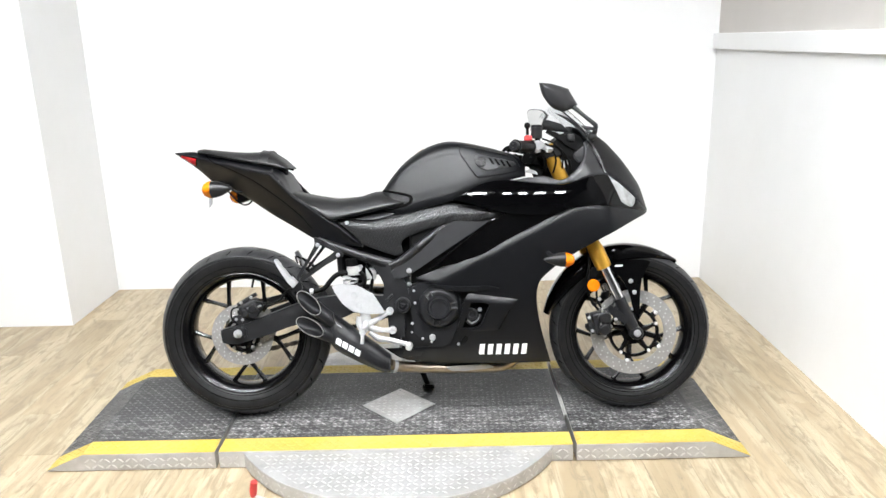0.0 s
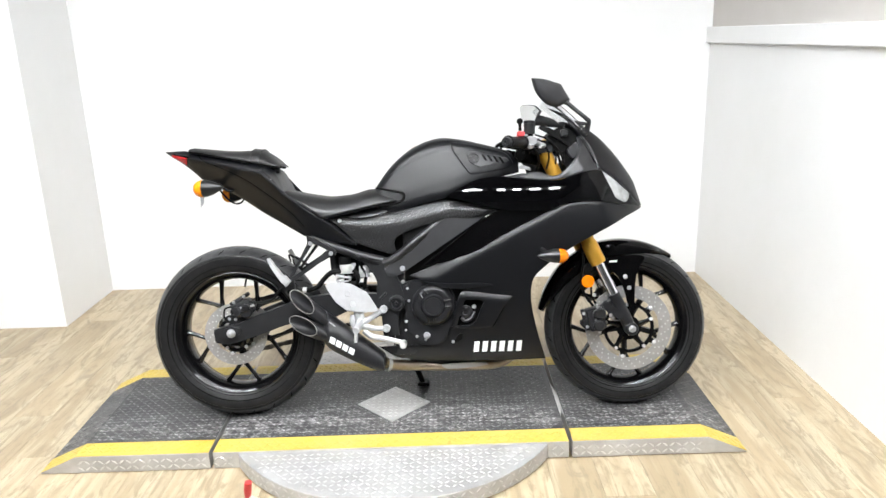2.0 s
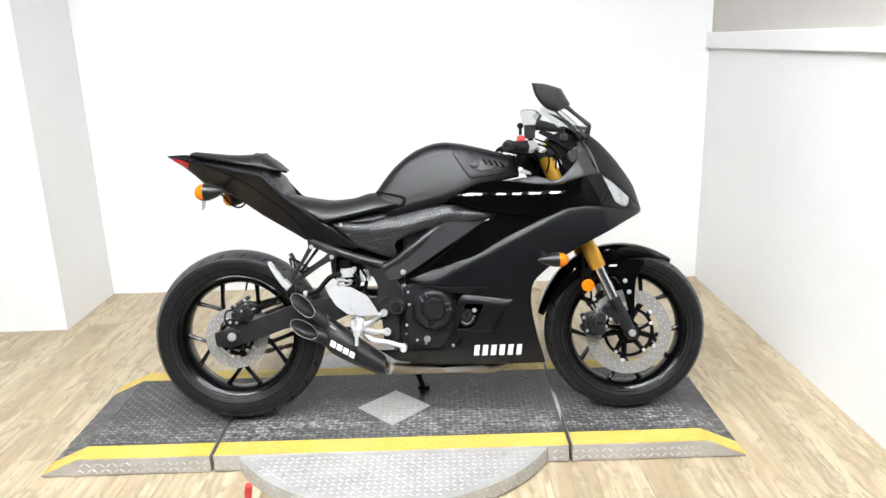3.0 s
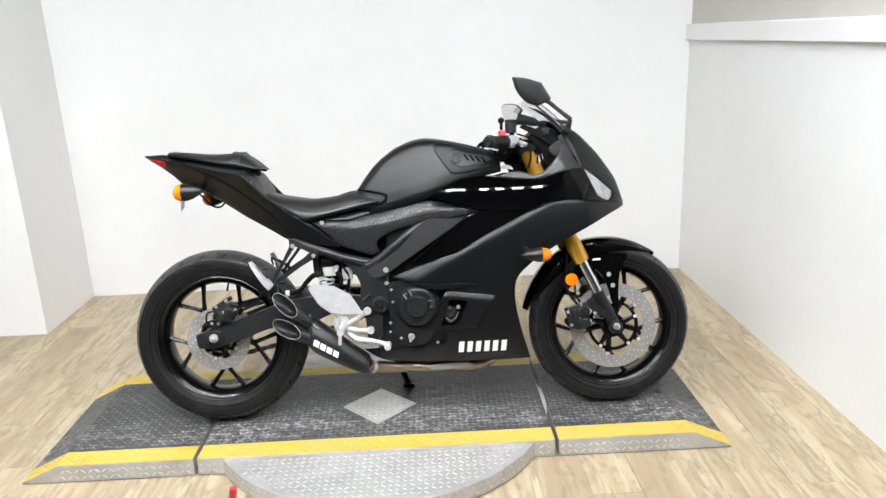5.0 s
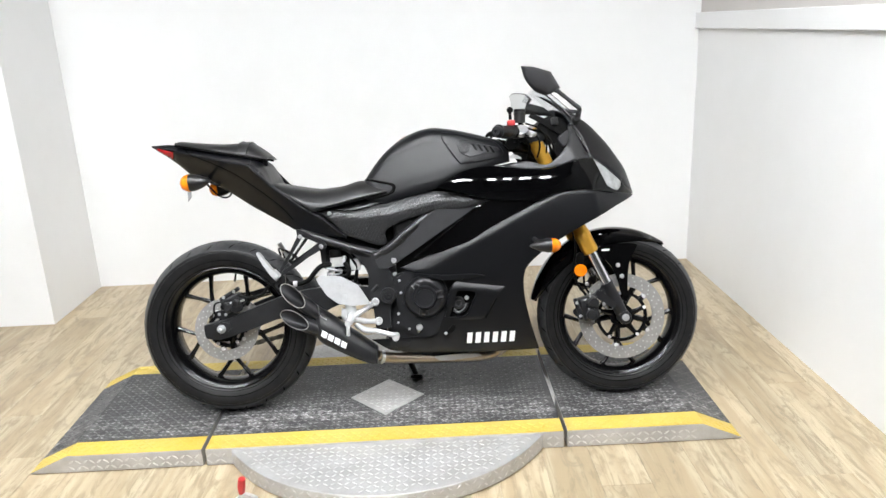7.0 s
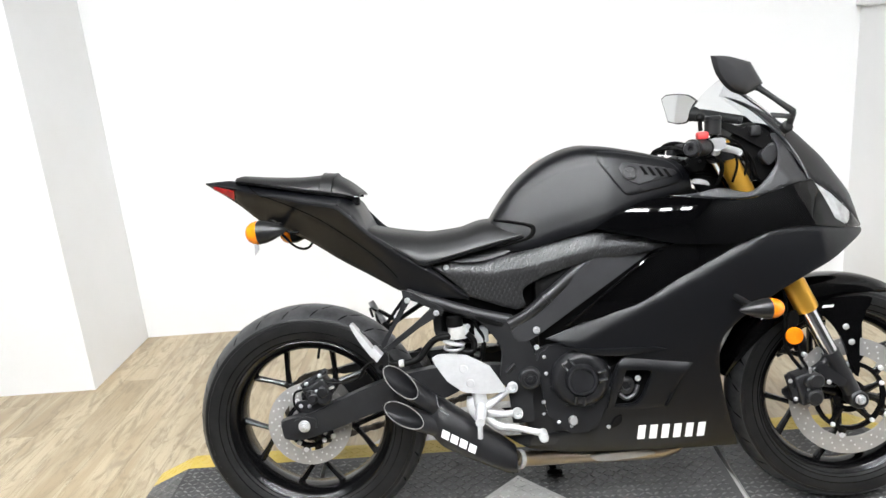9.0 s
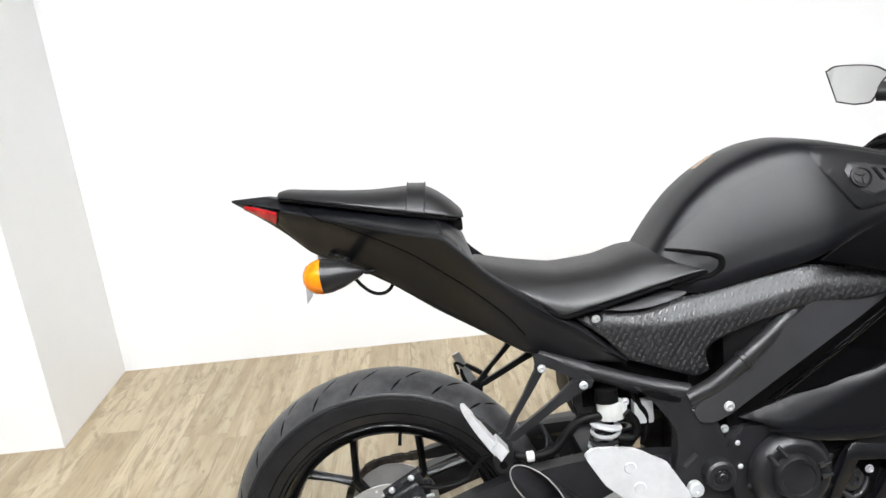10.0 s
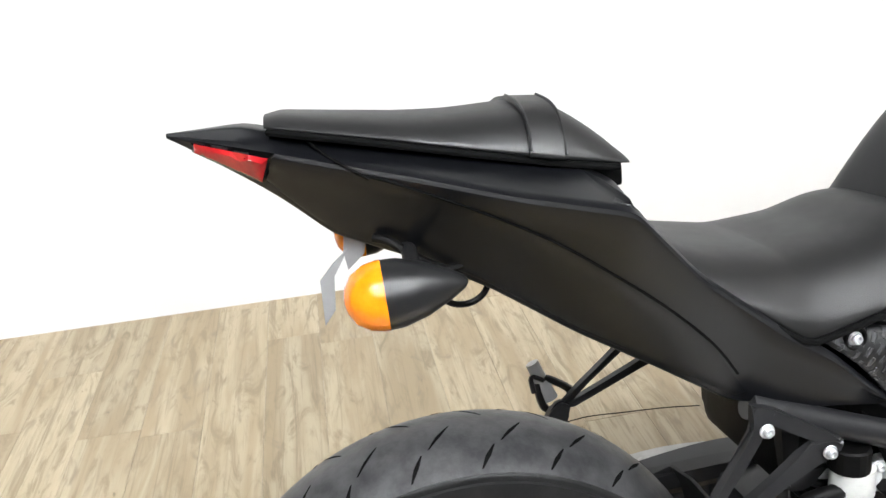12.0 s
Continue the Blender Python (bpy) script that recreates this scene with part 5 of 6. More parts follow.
lip_outline = [(0.66, 0.476, None), (0.76, 0.467), (0.863, 0.467), (0.898, 0.459, None), (0.80, 0.449), (0.722, 0.456)]
pair("fairing_lip", skin(lip_outline, fairing, step=0.008, offset=0.007, thick=0.01, rolled=0.001), MATTE, bike)
pair("gloss_side_panel", skin([(0.664, 0.527, None), (0.77, 0.607), (0.882, 0.690), (0.945, 0.711), (1.02, 0.711), (1.10, 0.709), (1.03, 0.667), (0.932, 0.619), (0.838, 0.566), (0.744, 0.54)], fairing, offset=-0.012, rolled=0.0, step=0.035), GLOSS, bike, "gloss black inset side panel")
edge_line = spline([(0.672, 0.530), (0.77, 0.606), (0.872, 0.684), (0.90, 0.694)], 8)
pair("panel_edge", tube([(p[0], -fairing(p[0], p[1]) + 0.003, p[1]) for p in edge_line], 0.0026, 8, raw=True), GLOSS, bike)
upper_outline = [(0.749, 0.757, None), (0.80, 0.785), (0.863, 0.811), (0.937, 0.816), (1.049, 0.802), (1.124, 0.801), (1.221, 0.826), (1.272, 0.828, None), (1.288, 0.792), (1.313, 0.737, None), (1.345, 0.713), (1.235, 0.7275), (1.139, 0.721), (1.08, 0.702), (0.934, 0.709), (0.842, 0.734)]
pair("upper_fairing", skin(upper_outline, fairing, offset=0.003, rolled=0.0, step=0.035), GLOSS, bike, "gloss black upper fairing")
lamp_outline = [(1.271, 0.828, None), (1.31, 0.802), (1.346, 0.772), (1.374, 0.748), (1.368, 0.728), (1.354, 0.718, None), (1.313, 0.735), (1.29, 0.79)]
pair("headlight", skin(lamp_outline, fairing, step=0.008, offset=0.002), LAMPLENS, bike, "clear wedge headlight")
pair("lamp_bezel", skin([(1.338, 0.7135, None), (1.354, 0.7185), (1.369, 0.728), (1.376, 0.749, None), (1.402, 0.727), (1.428, 0.706), (1.434, 0.7, None)], fairing, step=0.008, offset=0.001), GLOSS, bike)
inner_outline = [(0.94, 0.817, None), (1.0, 0.822), (1.05, 0.828), (1.11, 0.814), (1.15, 0.836), (1.188, 0.878), (1.2, 0.91), (1.198, 0.94, None), (1.222, 0.94), (1.247, 0.86), (1.272, 0.829, None), (1.221, 0.8265), (1.124, 0.8015), (1.049, 0.8025)]
pair("cockpit_panel", skin(inner_outline, fairing, step=0.01, offset=-0.001), GREYPLASTIC, bike, "dark grey cockpit edge panel")
cowl_outline = [(1.104, 1.046, None), (1.15, 1.032), (1.198, 1.004), (1.251, 0.967), (1.292, 0.936), (1.344, 0.876), (1.393, 0.805), (1.418, 0.75), (1.434, 0.702, None), (1.42, 0.706), (1.398, 0.725), (1.376, 0.748), (1.347, 0.776), (1.31, 0.806), (1.272, 0.831, None), (1.252, 0.86), (1.232, 0.905), (1.206, 0.953), (1.162, 1.006)]
part("nose_cowl", skin(cowl_outline, fairing, step=0.011, offset=0.003), MATTE, bike, "matte black nose cowl")
far_outline = [(1.186, 1.0, None)] + cowl_outline[3:-1] + [(1.19, 0.972)]
part("nose_cowl", skin(far_outline, fairing, step=0.011, offset=0.003, sign=1), MATTE, bike, "matte black nose cowl")
rid = spline([(1.262, -1, 0.832), (1.256, -1, 0.862), (1.24, -1, 0.91), (1.21, -1, 0.956), (1.164, -1, 1.01)], 8)
part("cowl_edge", tube([(p.x, -fairing(p.x, p.z) - 0.003, p.z) for p in rid], 0.0035, 8, raw=True), GREYPLASTIC, bike)
part("chin", loft([(1.25, [(0, 0.72), (-0.12, 0.72), (-0.13, 0.70), (-0.11, 0.66), (0, 0.65)]), (1.36, [(0, 0.715), (-0.07, 0.713), (-0.085, 0.70), (-0.07, 0.68), (0, 0.675)]), (1.43, [(0, 0.705), (-0.01, 0.704), (-0.014, 0.7), (-0.01, 0.697), (0, 0.696)])]), MATTE, bike)
part("nose_bridge", loft([(1.18, [(0, 0.93), (-0.05, 0.925), (-0.09, 0.91), (-0.1, 0.9), (0, 0.86)]), (1.25, [(0, 0.95), (-0.05, 0.94), (-0.08, 0.91), (-0.085, 0.89), (0, 0.85)]), (1.338, [(0, 0.87), (-0.03, 0.862), (-0.06, 0.84), (-0.07, 0.82), (0, 0.8)]), (1.42, [(0, 0.72), (-0.008, 0.718), (-0.012, 0.715), (-0.01, 0.71), (0, 0.708)])]), MATTE, bike)
part("belly_pan", loft([(0.55, [(0, 0.235), (-0.06, 0.23), (-0.1, 0.228), (-0.112, 0.22), (0, 0.2)]), (0.8, [(0, 0.23), (-0.06, 0.215), (-0.1, 0.205), (-0.11, 0.2), (0, 0.19)]), (1.05, [(0, 0.25), (-0.06, 0.23), (-0.1, 0.21), (-0.114, 0.2), (0, 0.2)])]), MATTE, bike)
# Near-black plate added behind the vent hole in place of its shade.
part("vent_backing", slab([(0.765, 0.41), (0.86, 0.412), (0.85, 0.35), (0.83, 0.31), (0.76, 0.3)], -0.136, -0.132, 0.001), GAPSHADE, bike)
part("panel_bolt", bolt((0.834, -0.15, 0.384), size=0.0062), BOLT, bike)
part("water_pump", lathe([(0.0, 0.022), (0.008, 0.021), (0.012, 0.016), (0.012, 0.01), (0.008, 0.009)], (0.806, -0.137, 0.366), (0, -1, 0), 24, closed=False), FRAMEPAINT, bike)
part("pump_hose", tube([(0.79, -0.14, 0.345), (0.805, -0.146, 0.335), (0.826, -0.143, 0.345), (0.835, -0.138, 0.365)], 0.0055, 8), ENGINE, bike)
for x, z in ((0.76, 0.262), (0.784, 0.281)):
    part("panel_bolt", bolt((x, -fairing(x, z) - 0.001, z), size=0.0045), BOLT, bike)
part("drain_slot", slab([(0.765, 0.262), (0.775, 0.285), (0.792, 0.292), (0.788, 0.272)], -0.141, -0.134, 0.001), DARK, bike)
# maker's name on the belly as six plain upright blocks
for k in range(6):
    x0 = 0.828 + k * 0.0288
    pts = [(x0 + 0.001, 0.2235, None), (x0 + 0.0185, 0.2238, None), (x0 + 0.0225, 0.2615, None), (x0 + 0.005, 0.261, None)]
    part("name_block", skin(pts, fairing, thick=0.003, step=0.012, per=2, rolled=0.0, offset=0.0016), WHITEPRINT, bike, smooth=30)

# -- windscreen --
def windscreen():
    bm, rows = bmesh.new(), []
    for i in range(13):
        u = i / 12
        x, z, w, bow = 1.252 - 0.142 * u, 0.965 + 0.126 * u + 0.008 * math.sin(math.pi * u), 0.122 - 0.018 * u, 0.06 - 0.012 * u
        rows.append([[bm.verts.new((x - bow * (1 - math.cos(t * 1.2)) * 1.2 + o, w * math.sin(t * 1.25), z - 1.5 * bow * (1 - math.cos(t * 1.2)) + o)) for t in np.linspace(-1, 1, 17)] for o in (0.0, 0.0022)])
    for (a, b), (c, d) in zip(rows, rows[1:]):
        for k in range(16):
            bm.faces.new((a[k], a[k + 1], c[k + 1], c[k]))
            bm.faces.new((b[k + 1], b[k], d[k], d[k + 1]))
        for k in (0, 16):
            bm.faces.new((a[k], c[k], d[k], b[k]))
    for a, b in (rows[0], rows[-1]):
        for k in range(16):
            bm.faces.new((a[k], a[k + 1], b[k + 1], b[k]))
    return bm


screen = part("windscreen", windscreen(), GLASS, bike, "clear curved windscreen")
screen.visible_shadow = False

# -- cockpit --
dash = part("instrument_panel", slab([(1.09, 0.915), (1.108, 0.955), (1.15, 0.978), (1.2, 0.95), (1.195, 0.9), (1.14, 0.885)], -0.085, 0.085, 0.008), DARK, bike, "black instrument panel")
part("cable", tube([(1.03, -0.13, 0.90), (1.09, -0.12, 0.915), (1.13, -0.1, 0.89), (1.14, -0.1, 0.84), (1.12, -0.1, 0.80)], 0.0045, 8), DARK, bike)
part("cable", tube([(1.04, -0.15, 0.93), (1.1, -0.13, 0.925), (1.135, -0.12, 0.895), (1.15, -0.12, 0.85)], 0.0035, 8), DARK, bike)
part("cable", tube([(0.98, -0.1, 0.9), (1.0, -0.09, 0.87), (1.05, -0.08, 0.86), (1.1, -0.06, 0.84)], 0.0055, 8), DARK, bike)
part("cable", tube([(0.99, 0.12, 0.91), (0.97, 0.05, 0.905), (0.98, -0.02, 0.90), (1.03, -0.05, 0.89)], 0.006, 8), DARK, bike)
rim_line = [(1.118, -0.098, 1.052), (1.15, -0.112, 1.022), (1.185, -0.118, 0.99), (1.215, -0.118, 0.958)]
part("screen_rim", tube(rim_line, 0.0028, 8, 4), CHROME, bike, "bright edge of the windscreen")
part("screen_stay", slab([(1.068, 0.975, None), (1.078, 0.985, None), (1.12, 0.968), (1.19, 0.917, None), (1.183, 0.905, None), (1.112, 0.95)], -0.1, -0.09, 0.003), DARK, bike)
part("stay_clip", box(1.142, 1.166, -0.112, -0.09, 0.944, 0.968, 0.004), PLASTIC, bike)
part("cable", tube([(1.058, -0.16, 0.935), (1.083, -0.15, 0.915), (1.098, -0.135, 0.88), (1.09, -0.12, 0.838)], 0.003, 8), DARK, bike)
part("cable", tube([(1.05, -0.16, 0.95), (1.09, -0.15, 0.935), (1.118, -0.135, 0.905), (1.122, -0.12, 0.862), (1.112, -0.11, 0.83)], 0.0028, 8), DARK, bike)
part("lever_pivot", disc_of(0.0125, 0.016, (1.03, -0.19, 0.916), (0.1, -0.6, 0.8), 18), ZINC, bike)
part("lever_body", slab([(1.015, 0.925), (1.022, 0.943), (1.048, 0.94), (1.052, 0.922), (1.03, 0.914)], -0.2, -0.185, 0.004), ZINC, bike)
part("ignition_switch", disc_of(0.02, 0.03, (1.0, 0, 0.925), (0.2, 0, 1), 20), DARK, bike)
part("head_stay", slab([(1.16, 0.9), (1.2, 0.91), (1.21, 0.87), (1.18, 0.83), (1.155, 0.86)], -0.08, -0.06, 0.004), DARK, bike)
part("lamp_housing", slab([(1.165, 0.90), (1.2, 0.925), (1.212, 0.905), (1.185, 0.872)], -0.105, -0.06, 0.003), GREYPLASTIC, bike)
part("fork_bracket", slab([(1.0, 0.842), (1.028, 0.838), (1.04, 0.834), (1.035, 0.845), (1.01, 0.853)], -0.11, -0.09, 0.003), SILVER, bike)


def handlebar(side):
    a, b = Vector((1.045, side * 0.12, 0.925)), Vector((0.948, side * 0.295, 0.922))
    if side > 0:
        a, b = Vector((1.06, 0.12, 0.905)), Vector((1.035, 0.285, 0.888))
    bar = part("handlebar", tube([a + Vector((0.03, -side * 0.03, 0)), a, b], 0.0115, 12, 3), DARK, bike)
    g0 = a.lerp(b, 0.42)
    part("grip", lathe([(0, 0.017), (0.004, 0.019), (0.11, 0.0175), (0.113, 0.0205), (0.117, 0.0205), (0.118, 0.016)], g0, (b - a), 24, closed=False), RUBBER, bar, "ribbed black rubber grip")
    part("bar_end", lathe([(0, 0.015), (0.012, 0.0165), (0.02, 0.014), (0.02, 0.006), (0.012, 0.005)], b + (b - a).normalized() * 0.0, (b - a), 24, closed=False), ENGINE, bar)
    hb = tube([a.lerp(b, 0.16), a.lerp(b, 0.43)], [0.023, 0.0215], 16, 2)
    part("switch_housing", hb, PLASTIC, bar, "black switch housing")
    lv0 = a.lerp(b, 0.2) + Vector((0.03, 0, -0.002))
    part("lever", tube([lv0, lv0 + Vector((0.018, side * 0.05, -0.012)), lv0 + Vector((-0.01, side * 0.15, -0.018))], [0.009, 0.0075, 0.006], 10, 4, flat=0.6), SILVER if side < 0 else ENGINE, bar)
    part("lever_perch", box(lv0.x - 0.02, lv0.x + 0.012, min(lv0.y, lv0.y - side * 0.03), max(lv0.y, lv0.y - side * 0.03), lv0.z - 0.014, lv0.z + 0.014, 0.004), ENGINE, bar)
    return bar


right_bar = handlebar(-1)
handlebar(1)
part("kill_switch", box(0.985, 1.01, -0.218, -0.192, 0.942, 0.96, 0.006), REDPAINT, right_bar, "red engine stop switch")
part("mount_stem", tube([(0.996, -0.2, 0.962), (0.996, -0.2, 0.985)], 0.005, 10, 2), DARK, right_bar)
part("mount_ball", lathe([(0.010 * math.sin(t), 0.0105 * math.cos(t)) for t in np.linspace(-1.5, 1.5, 11)], (0.996, -0.2, 0.992), (0, 0, 1), 20, closed=False), DARK, right_bar)
fl = part("front_reservoir", lathe([(0.0, 0.0165), (0.002, 0.0185), (0.032, 0.0185), (0.033, 0.0175), (0.034, 0.0195), (0.041, 0.0195), (0.043, 0.017), (0.043, 0.004)], (1.027, -0.188, 0.951), (0.04, 0, 1), 28, closed=False), SATINBLACK, bike, "small smoked brake fluid reservoir")
part("reservoir_stem", tube([(1.028, -0.186, 0.955), (1.04, -0.172, 0.93)], 0.008, 10, 2), DARK, fl)
# clamp, nuts and looms between the tank and the fork
part("bar_clamp", slab([(0.984, 0.884, None), (0.994, 0.904, None), (1.026, 0.906, None), (1.034, 0.892), (1.02, 0.872, None), (1.0, 0.868, None)], -0.118, -0.085, 0.004), DARK, bike, "black cast bar clamp")
part("clamp_bolt", bolt((1.016, -0.119, 0.894), size=0.004), ENGINE, bike)
part("clamp_nut", disc_of(0.011, 0.016, (0.952, -0.015, 0.926), (0.2, 0, 1), 6, 0.001), DARK, bike)
part("clamp_nut", disc_of(0.013, 0.022, (0.975, -0.03, 0.924), (0.2, 0, 1), 20, 0.003), ENGINE, bike)
part("loom_plug", box(0.984, 1.008, -0.05, -0.022, 0.915, 0.94, 0.004), PLASTIC, bike)
part("cable", tube([(0.93, 0.02, 0.905), (0.937, -0.01, 0.925), (0.955, -0.035, 0.932), (0.985, -0.05, 0.93), (1.01, -0.08, 0.915), (1.02, -0.095, 0.88)], 0.006, 8), DARK, bike)
part("cable", tube([(0.95, 0.05, 0.91), (0.965, 0.01, 0.938), (0.99, -0.03, 0.943), (1.02, -0.06, 0.925), (1.05, -0.08, 0.89)], 0.0045, 8), DARK, bike)
part("cable", tube([(1.04, -0.16, 0.91), (1.06, -0.14, 0.885), (1.065, -0.12, 0.86), (1.06, -0.1, 0.835)], 0.005, 8), DARK, bike)


def wing_mirror(side):
    """A sharp-cornered shell with the glass let into its inner face, on a stalk from the nose."""
    if side < 0:
        rim = [(1.042, 1.134, None), (1.085, 1.132), (1.142, 1.118, None), (1.159, 1.091), (1.176, 1.065, None), (1.158, 1.053), (1.126, 1.04, None), (1.087, 1.055), (1.055, 1.092)]
        at, slope, deep, face = 1.042, 0.42, -0.15, 1
    else:
        rim = [(1.058, 1.088, None), (1.069, 1.097), (1.104, 1.086), (1.121, 1.064, None), (1.113, 1.047), (1.103, 1.008), (1.086, 1.005, None), (1.068, 1.016, None)]
        at, slope, deep, face = 1.058, -2.26, 0.36, -1

    def plane(x, z):
        return deep + (x - at) * slope

    loop = spline(rim, 4, True)
    mid = sum(loop, Vector((0, 0))) / len(loop)
    bm, rings = bmesh.new(), []
    for shrink, out in ((0.94, -0.001), (1.0, 0.0), (1.0, 0.005), (0.93, 0.013), (0.7, 0.02), (0.35, 0.023)):
        ring = []
        for p in loop:
            q = mid + (p - mid) * shrink
            ring.append(bm.verts.new((q.x + (out * 0.8 if side > 0 else out * 0.3), plane(q.x, q.y) - face * out, q.y)))
        rings.append(ring)
    for r, q in zip(rings, rings[1:]):
        for i in range(len(r)):
            bm.faces.new((r[i], r[(i + 1) % len(r)], q[(i + 1) % len(r)], q[i]))
    bm.faces.new(rings[0])
    bm.faces.new(rings[-1])
    shell = part("wing_mirror", bm, GREYPLASTIC, bike, "dark grey wing mirror", smooth=35)
    bm = bmesh.new()
    pts = [mid + (p - mid) * 0.93 for p in loop]
    lo = [bm.verts.new((p.x - (0.001 if side > 0 else 0), plane(p.x, p.y) + face * 0.0015, p.y)) for p in pts]
    hi = [bm.verts.new((p.x - (0.0025 if side > 0 else 0), plane(p.x, p.y) + face * 0.0028, p.y)) for p in pts]
    bm.faces.new(lo)
    bm.faces.new(hi)
    for i in range(len(lo)):
        bm.faces.new((lo[i], lo[(i + 1) % len(lo)], hi[(i + 1) % len(lo)], hi[i]))
    part("mirror_glass", bm, MIRROR, shell, "bright mirror glass", smooth=20)
    root = Vector((1.158, -0.108, 1.062)) if side < 0 else Vector((1.112, 0.25, 1.03))
    foot = Vector((1.228, side * 0.115, 0.958))
    elbow = Vector((1.232, side * 0.138, 0.992))
    part("mirror_stalk", tube([root, root.lerp(elbow, 0.12), root.lerp(elbow, 0.5), elbow, elbow.lerp(foot, 0.15), foot], [0.0125, 0.0075, 0.0065, 0.008, 0.0095, 0.011] if side < 0 else [0.022, 0.02, 0.015, 0.012, 0.011, 0.011], 10, raw=True, flat=0.7), PLASTIC, shell)
    part("stalk_brace", tube([elbow + Vector((0, 0, -0.012)), elbow + Vector((-0.042, -side * 0.028, -0.002))], 0.006, 8, 2, flat=0.6), PLASTIC, shell)
    part("stalk_base", disc_of(0.014, 0.022, foot + Vector((-0.006, side * 0.004, 0.0)), (0.3, side, 0.4), 16, 0.004), PLASTIC, shell)
    return shell


wing_mirror(-1)
wing_mirror(1)

# -- tank --
rows = []
for x in np.linspace(0.497, 1.0, 15):
    top, low = tank_top(x), tank_low(x)
    sec = [(0, top)]
    for u in (0.985, 0.95, 0.9, 0.83, 0.765, 0.74, 0.7, 0.64, 0.55, 0.42, 0.3, 0.15, 0.0):
        z = low + (top - low) * u
        sec.append((-tank_side(x, z), z))
    sec.append((0, low))
    rows.append((x, sec))
tank = part("fuel_tank", loft(rows, 3, 2), MATTE, bike, "matte black sculpted fuel tank")
panel = [(0.774, 0.938, None), (0.776, 0.912), (0.795, 0.88), (0.818, 0.846), (0.838, 0.827), (0.904, 0.834), (0.968, 0.846), (0.982, 0.864), (0.955, 0.899), (0.89, 0.918), (0.82, 0.933)]
pair("tank_panel", skin(panel, tank_side, step=0.012, offset=0.0035), MATTE, bike, "matte black tank side cover")
inset = [(0.822, 0.893, None), (0.838, 0.907), (0.96, 0.882, None), (0.967, 0.868), (0.868, 0.848, None), (0.838, 0.862)]
pair("badge_panel", skin(inset, tank_side, step=0.01, offset=0.006), GREYPLASTIC, bike)
for k in range(4):
    x0, z0 = 0.874 + 0.0195 * k, 0.894 - 0.0035 * k
    pts = [(x0 - 0.001, z0, None), (x0 + 0.007, z0 - 0.001, None), (x0 + 0.02, z0 - 0.022, None), (x0 + 0.0115, z0 - 0.022, None)]
    pair("vent_slot", skin(pts, tank_side, thick=0.003, step=0.008, per=2, rolled=0, offset=0.0078), GAPSHADE, bike)
n = Vector((0, -1, (tank_side(0.8475, 0.87) - tank_side(0.8475, 0.89)) / 0.02)).normalized()
c = Vector((0.8475, -tank_side(0.8475, 0.88) - 0.007, 0.880))
badge = part("tank_badge", lathe([(0, 0.0185), (0.004, 0.018), (0.0045, 0.0155), (0.003, 0.015)], c, n, 36, closed=False), PLASTIC, bike, "round black emblem")
for deg in (90, 210, 330):
    q = Vector((0, 1, 0)).rotation_difference(n)
    d = q @ Vector((math.cos(math.radians(deg)), 0, math.sin(math.radians(deg))))
    part("emblem_stroke", tube([c + n * 0.0048 + d * 0.003, c + n * 0.0048 + d * 0.0115], 0.0011, 6, 2), GREYPLASTIC, badge)
part("emblem_ring", lathe([(0.0035, 0.0145), (0.0035, 0.0135), (0.0048, 0.0138), (0.0048, 0.0142)], c, n, 36), ENGINE, badge)
bm = bmesh.new()
lab = [[bm.verts.new((x, y, tank_top(x) + 0.0022 + o)) for x in np.linspace(0.62, 0.652, 5)] for o in (0, 0.0006) for y in (0.004, 0.03)]
for k in range(4):
    for i, j in ((0, 1), (3, 2), (2, 0), (1, 3)):
        bm.faces.new((lab[i][k], lab[i][k + 1], lab[j][k + 1], lab[j][k]))
for k in (0, 4):
    bm.faces.new((lab[0][k], lab[1][k], lab[3][k], lab[2][k]))
for v in bm.verts:
    v.co.z -= 0.9 * max(0.0, abs(v.co.y) - 0.006) ** 1.6
part("warning_label", bm, LABELPRINT, bike, "small pale buff warning sticker")

# -- seats --
seat_top = smooth_curve([0.185, 0.192, 0.27, 0.35, 0.43, 0.481, 0.517, 0.56, 0.61], [0.785, 0.797, 0.779, 0.766, 0.772, 0.788, 0.789, 0.782, 0.768], 0.01)
seat_low = smooth_curve([0.185, 0.225, 0.276, 0.328, 0.338, 0.348, 0.4, 0.45, 0.52, 0.587, 0.612], [0.781, 0.77, 0.738, 0.7015, 0.6985, 0.7005, 0.7115, 0.722, 0.7365, 0.75, 0.757], 0.004)
seat_soft = smooth_curve([0.185, 0.225, 0.276, 0.338, 0.4, 0.45, 0.52, 0.587, 0.612], [0.781, 0.77, 0.738, 0.704, 0.7115, 0.722, 0.7365, 0.75, 0.757], 0.03)
seat_wide = smooth_curve([0.185, 0.2, 0.26, 0.31, 0.36, 0.45, 0.52, 0.575, 0.592, 0.6], [0.06, 0.092, 0.126, 0.138, 0.1395, 0.133, 0.1265, 0.122, 0.119, 0.114], 0.008)
rows = []
for x in list(np.linspace(0.188, 0.32, 8)) + [0.33, 0.338, 0.346] + list(np.linspace(0.365, 0.594, 11)):
    t, b, w = seat_top(x), seat_low(x), seat_wide(x)
    th = t - min(seat_soft(x), t - 0.003)
    rows.append((x, [(0, t), (-w * 0.36, t - 0.02 * th), (-w * 0.6, t - 0.11 * th), (-w * 0.78, t - 0.32 * th), (-w * 0.905, t - 0.6 * th), (-w * 0.982, t - 0.84 * th), (-w, b + 0.003), (-w * 0.985, b), (0, b + 0.002)]))
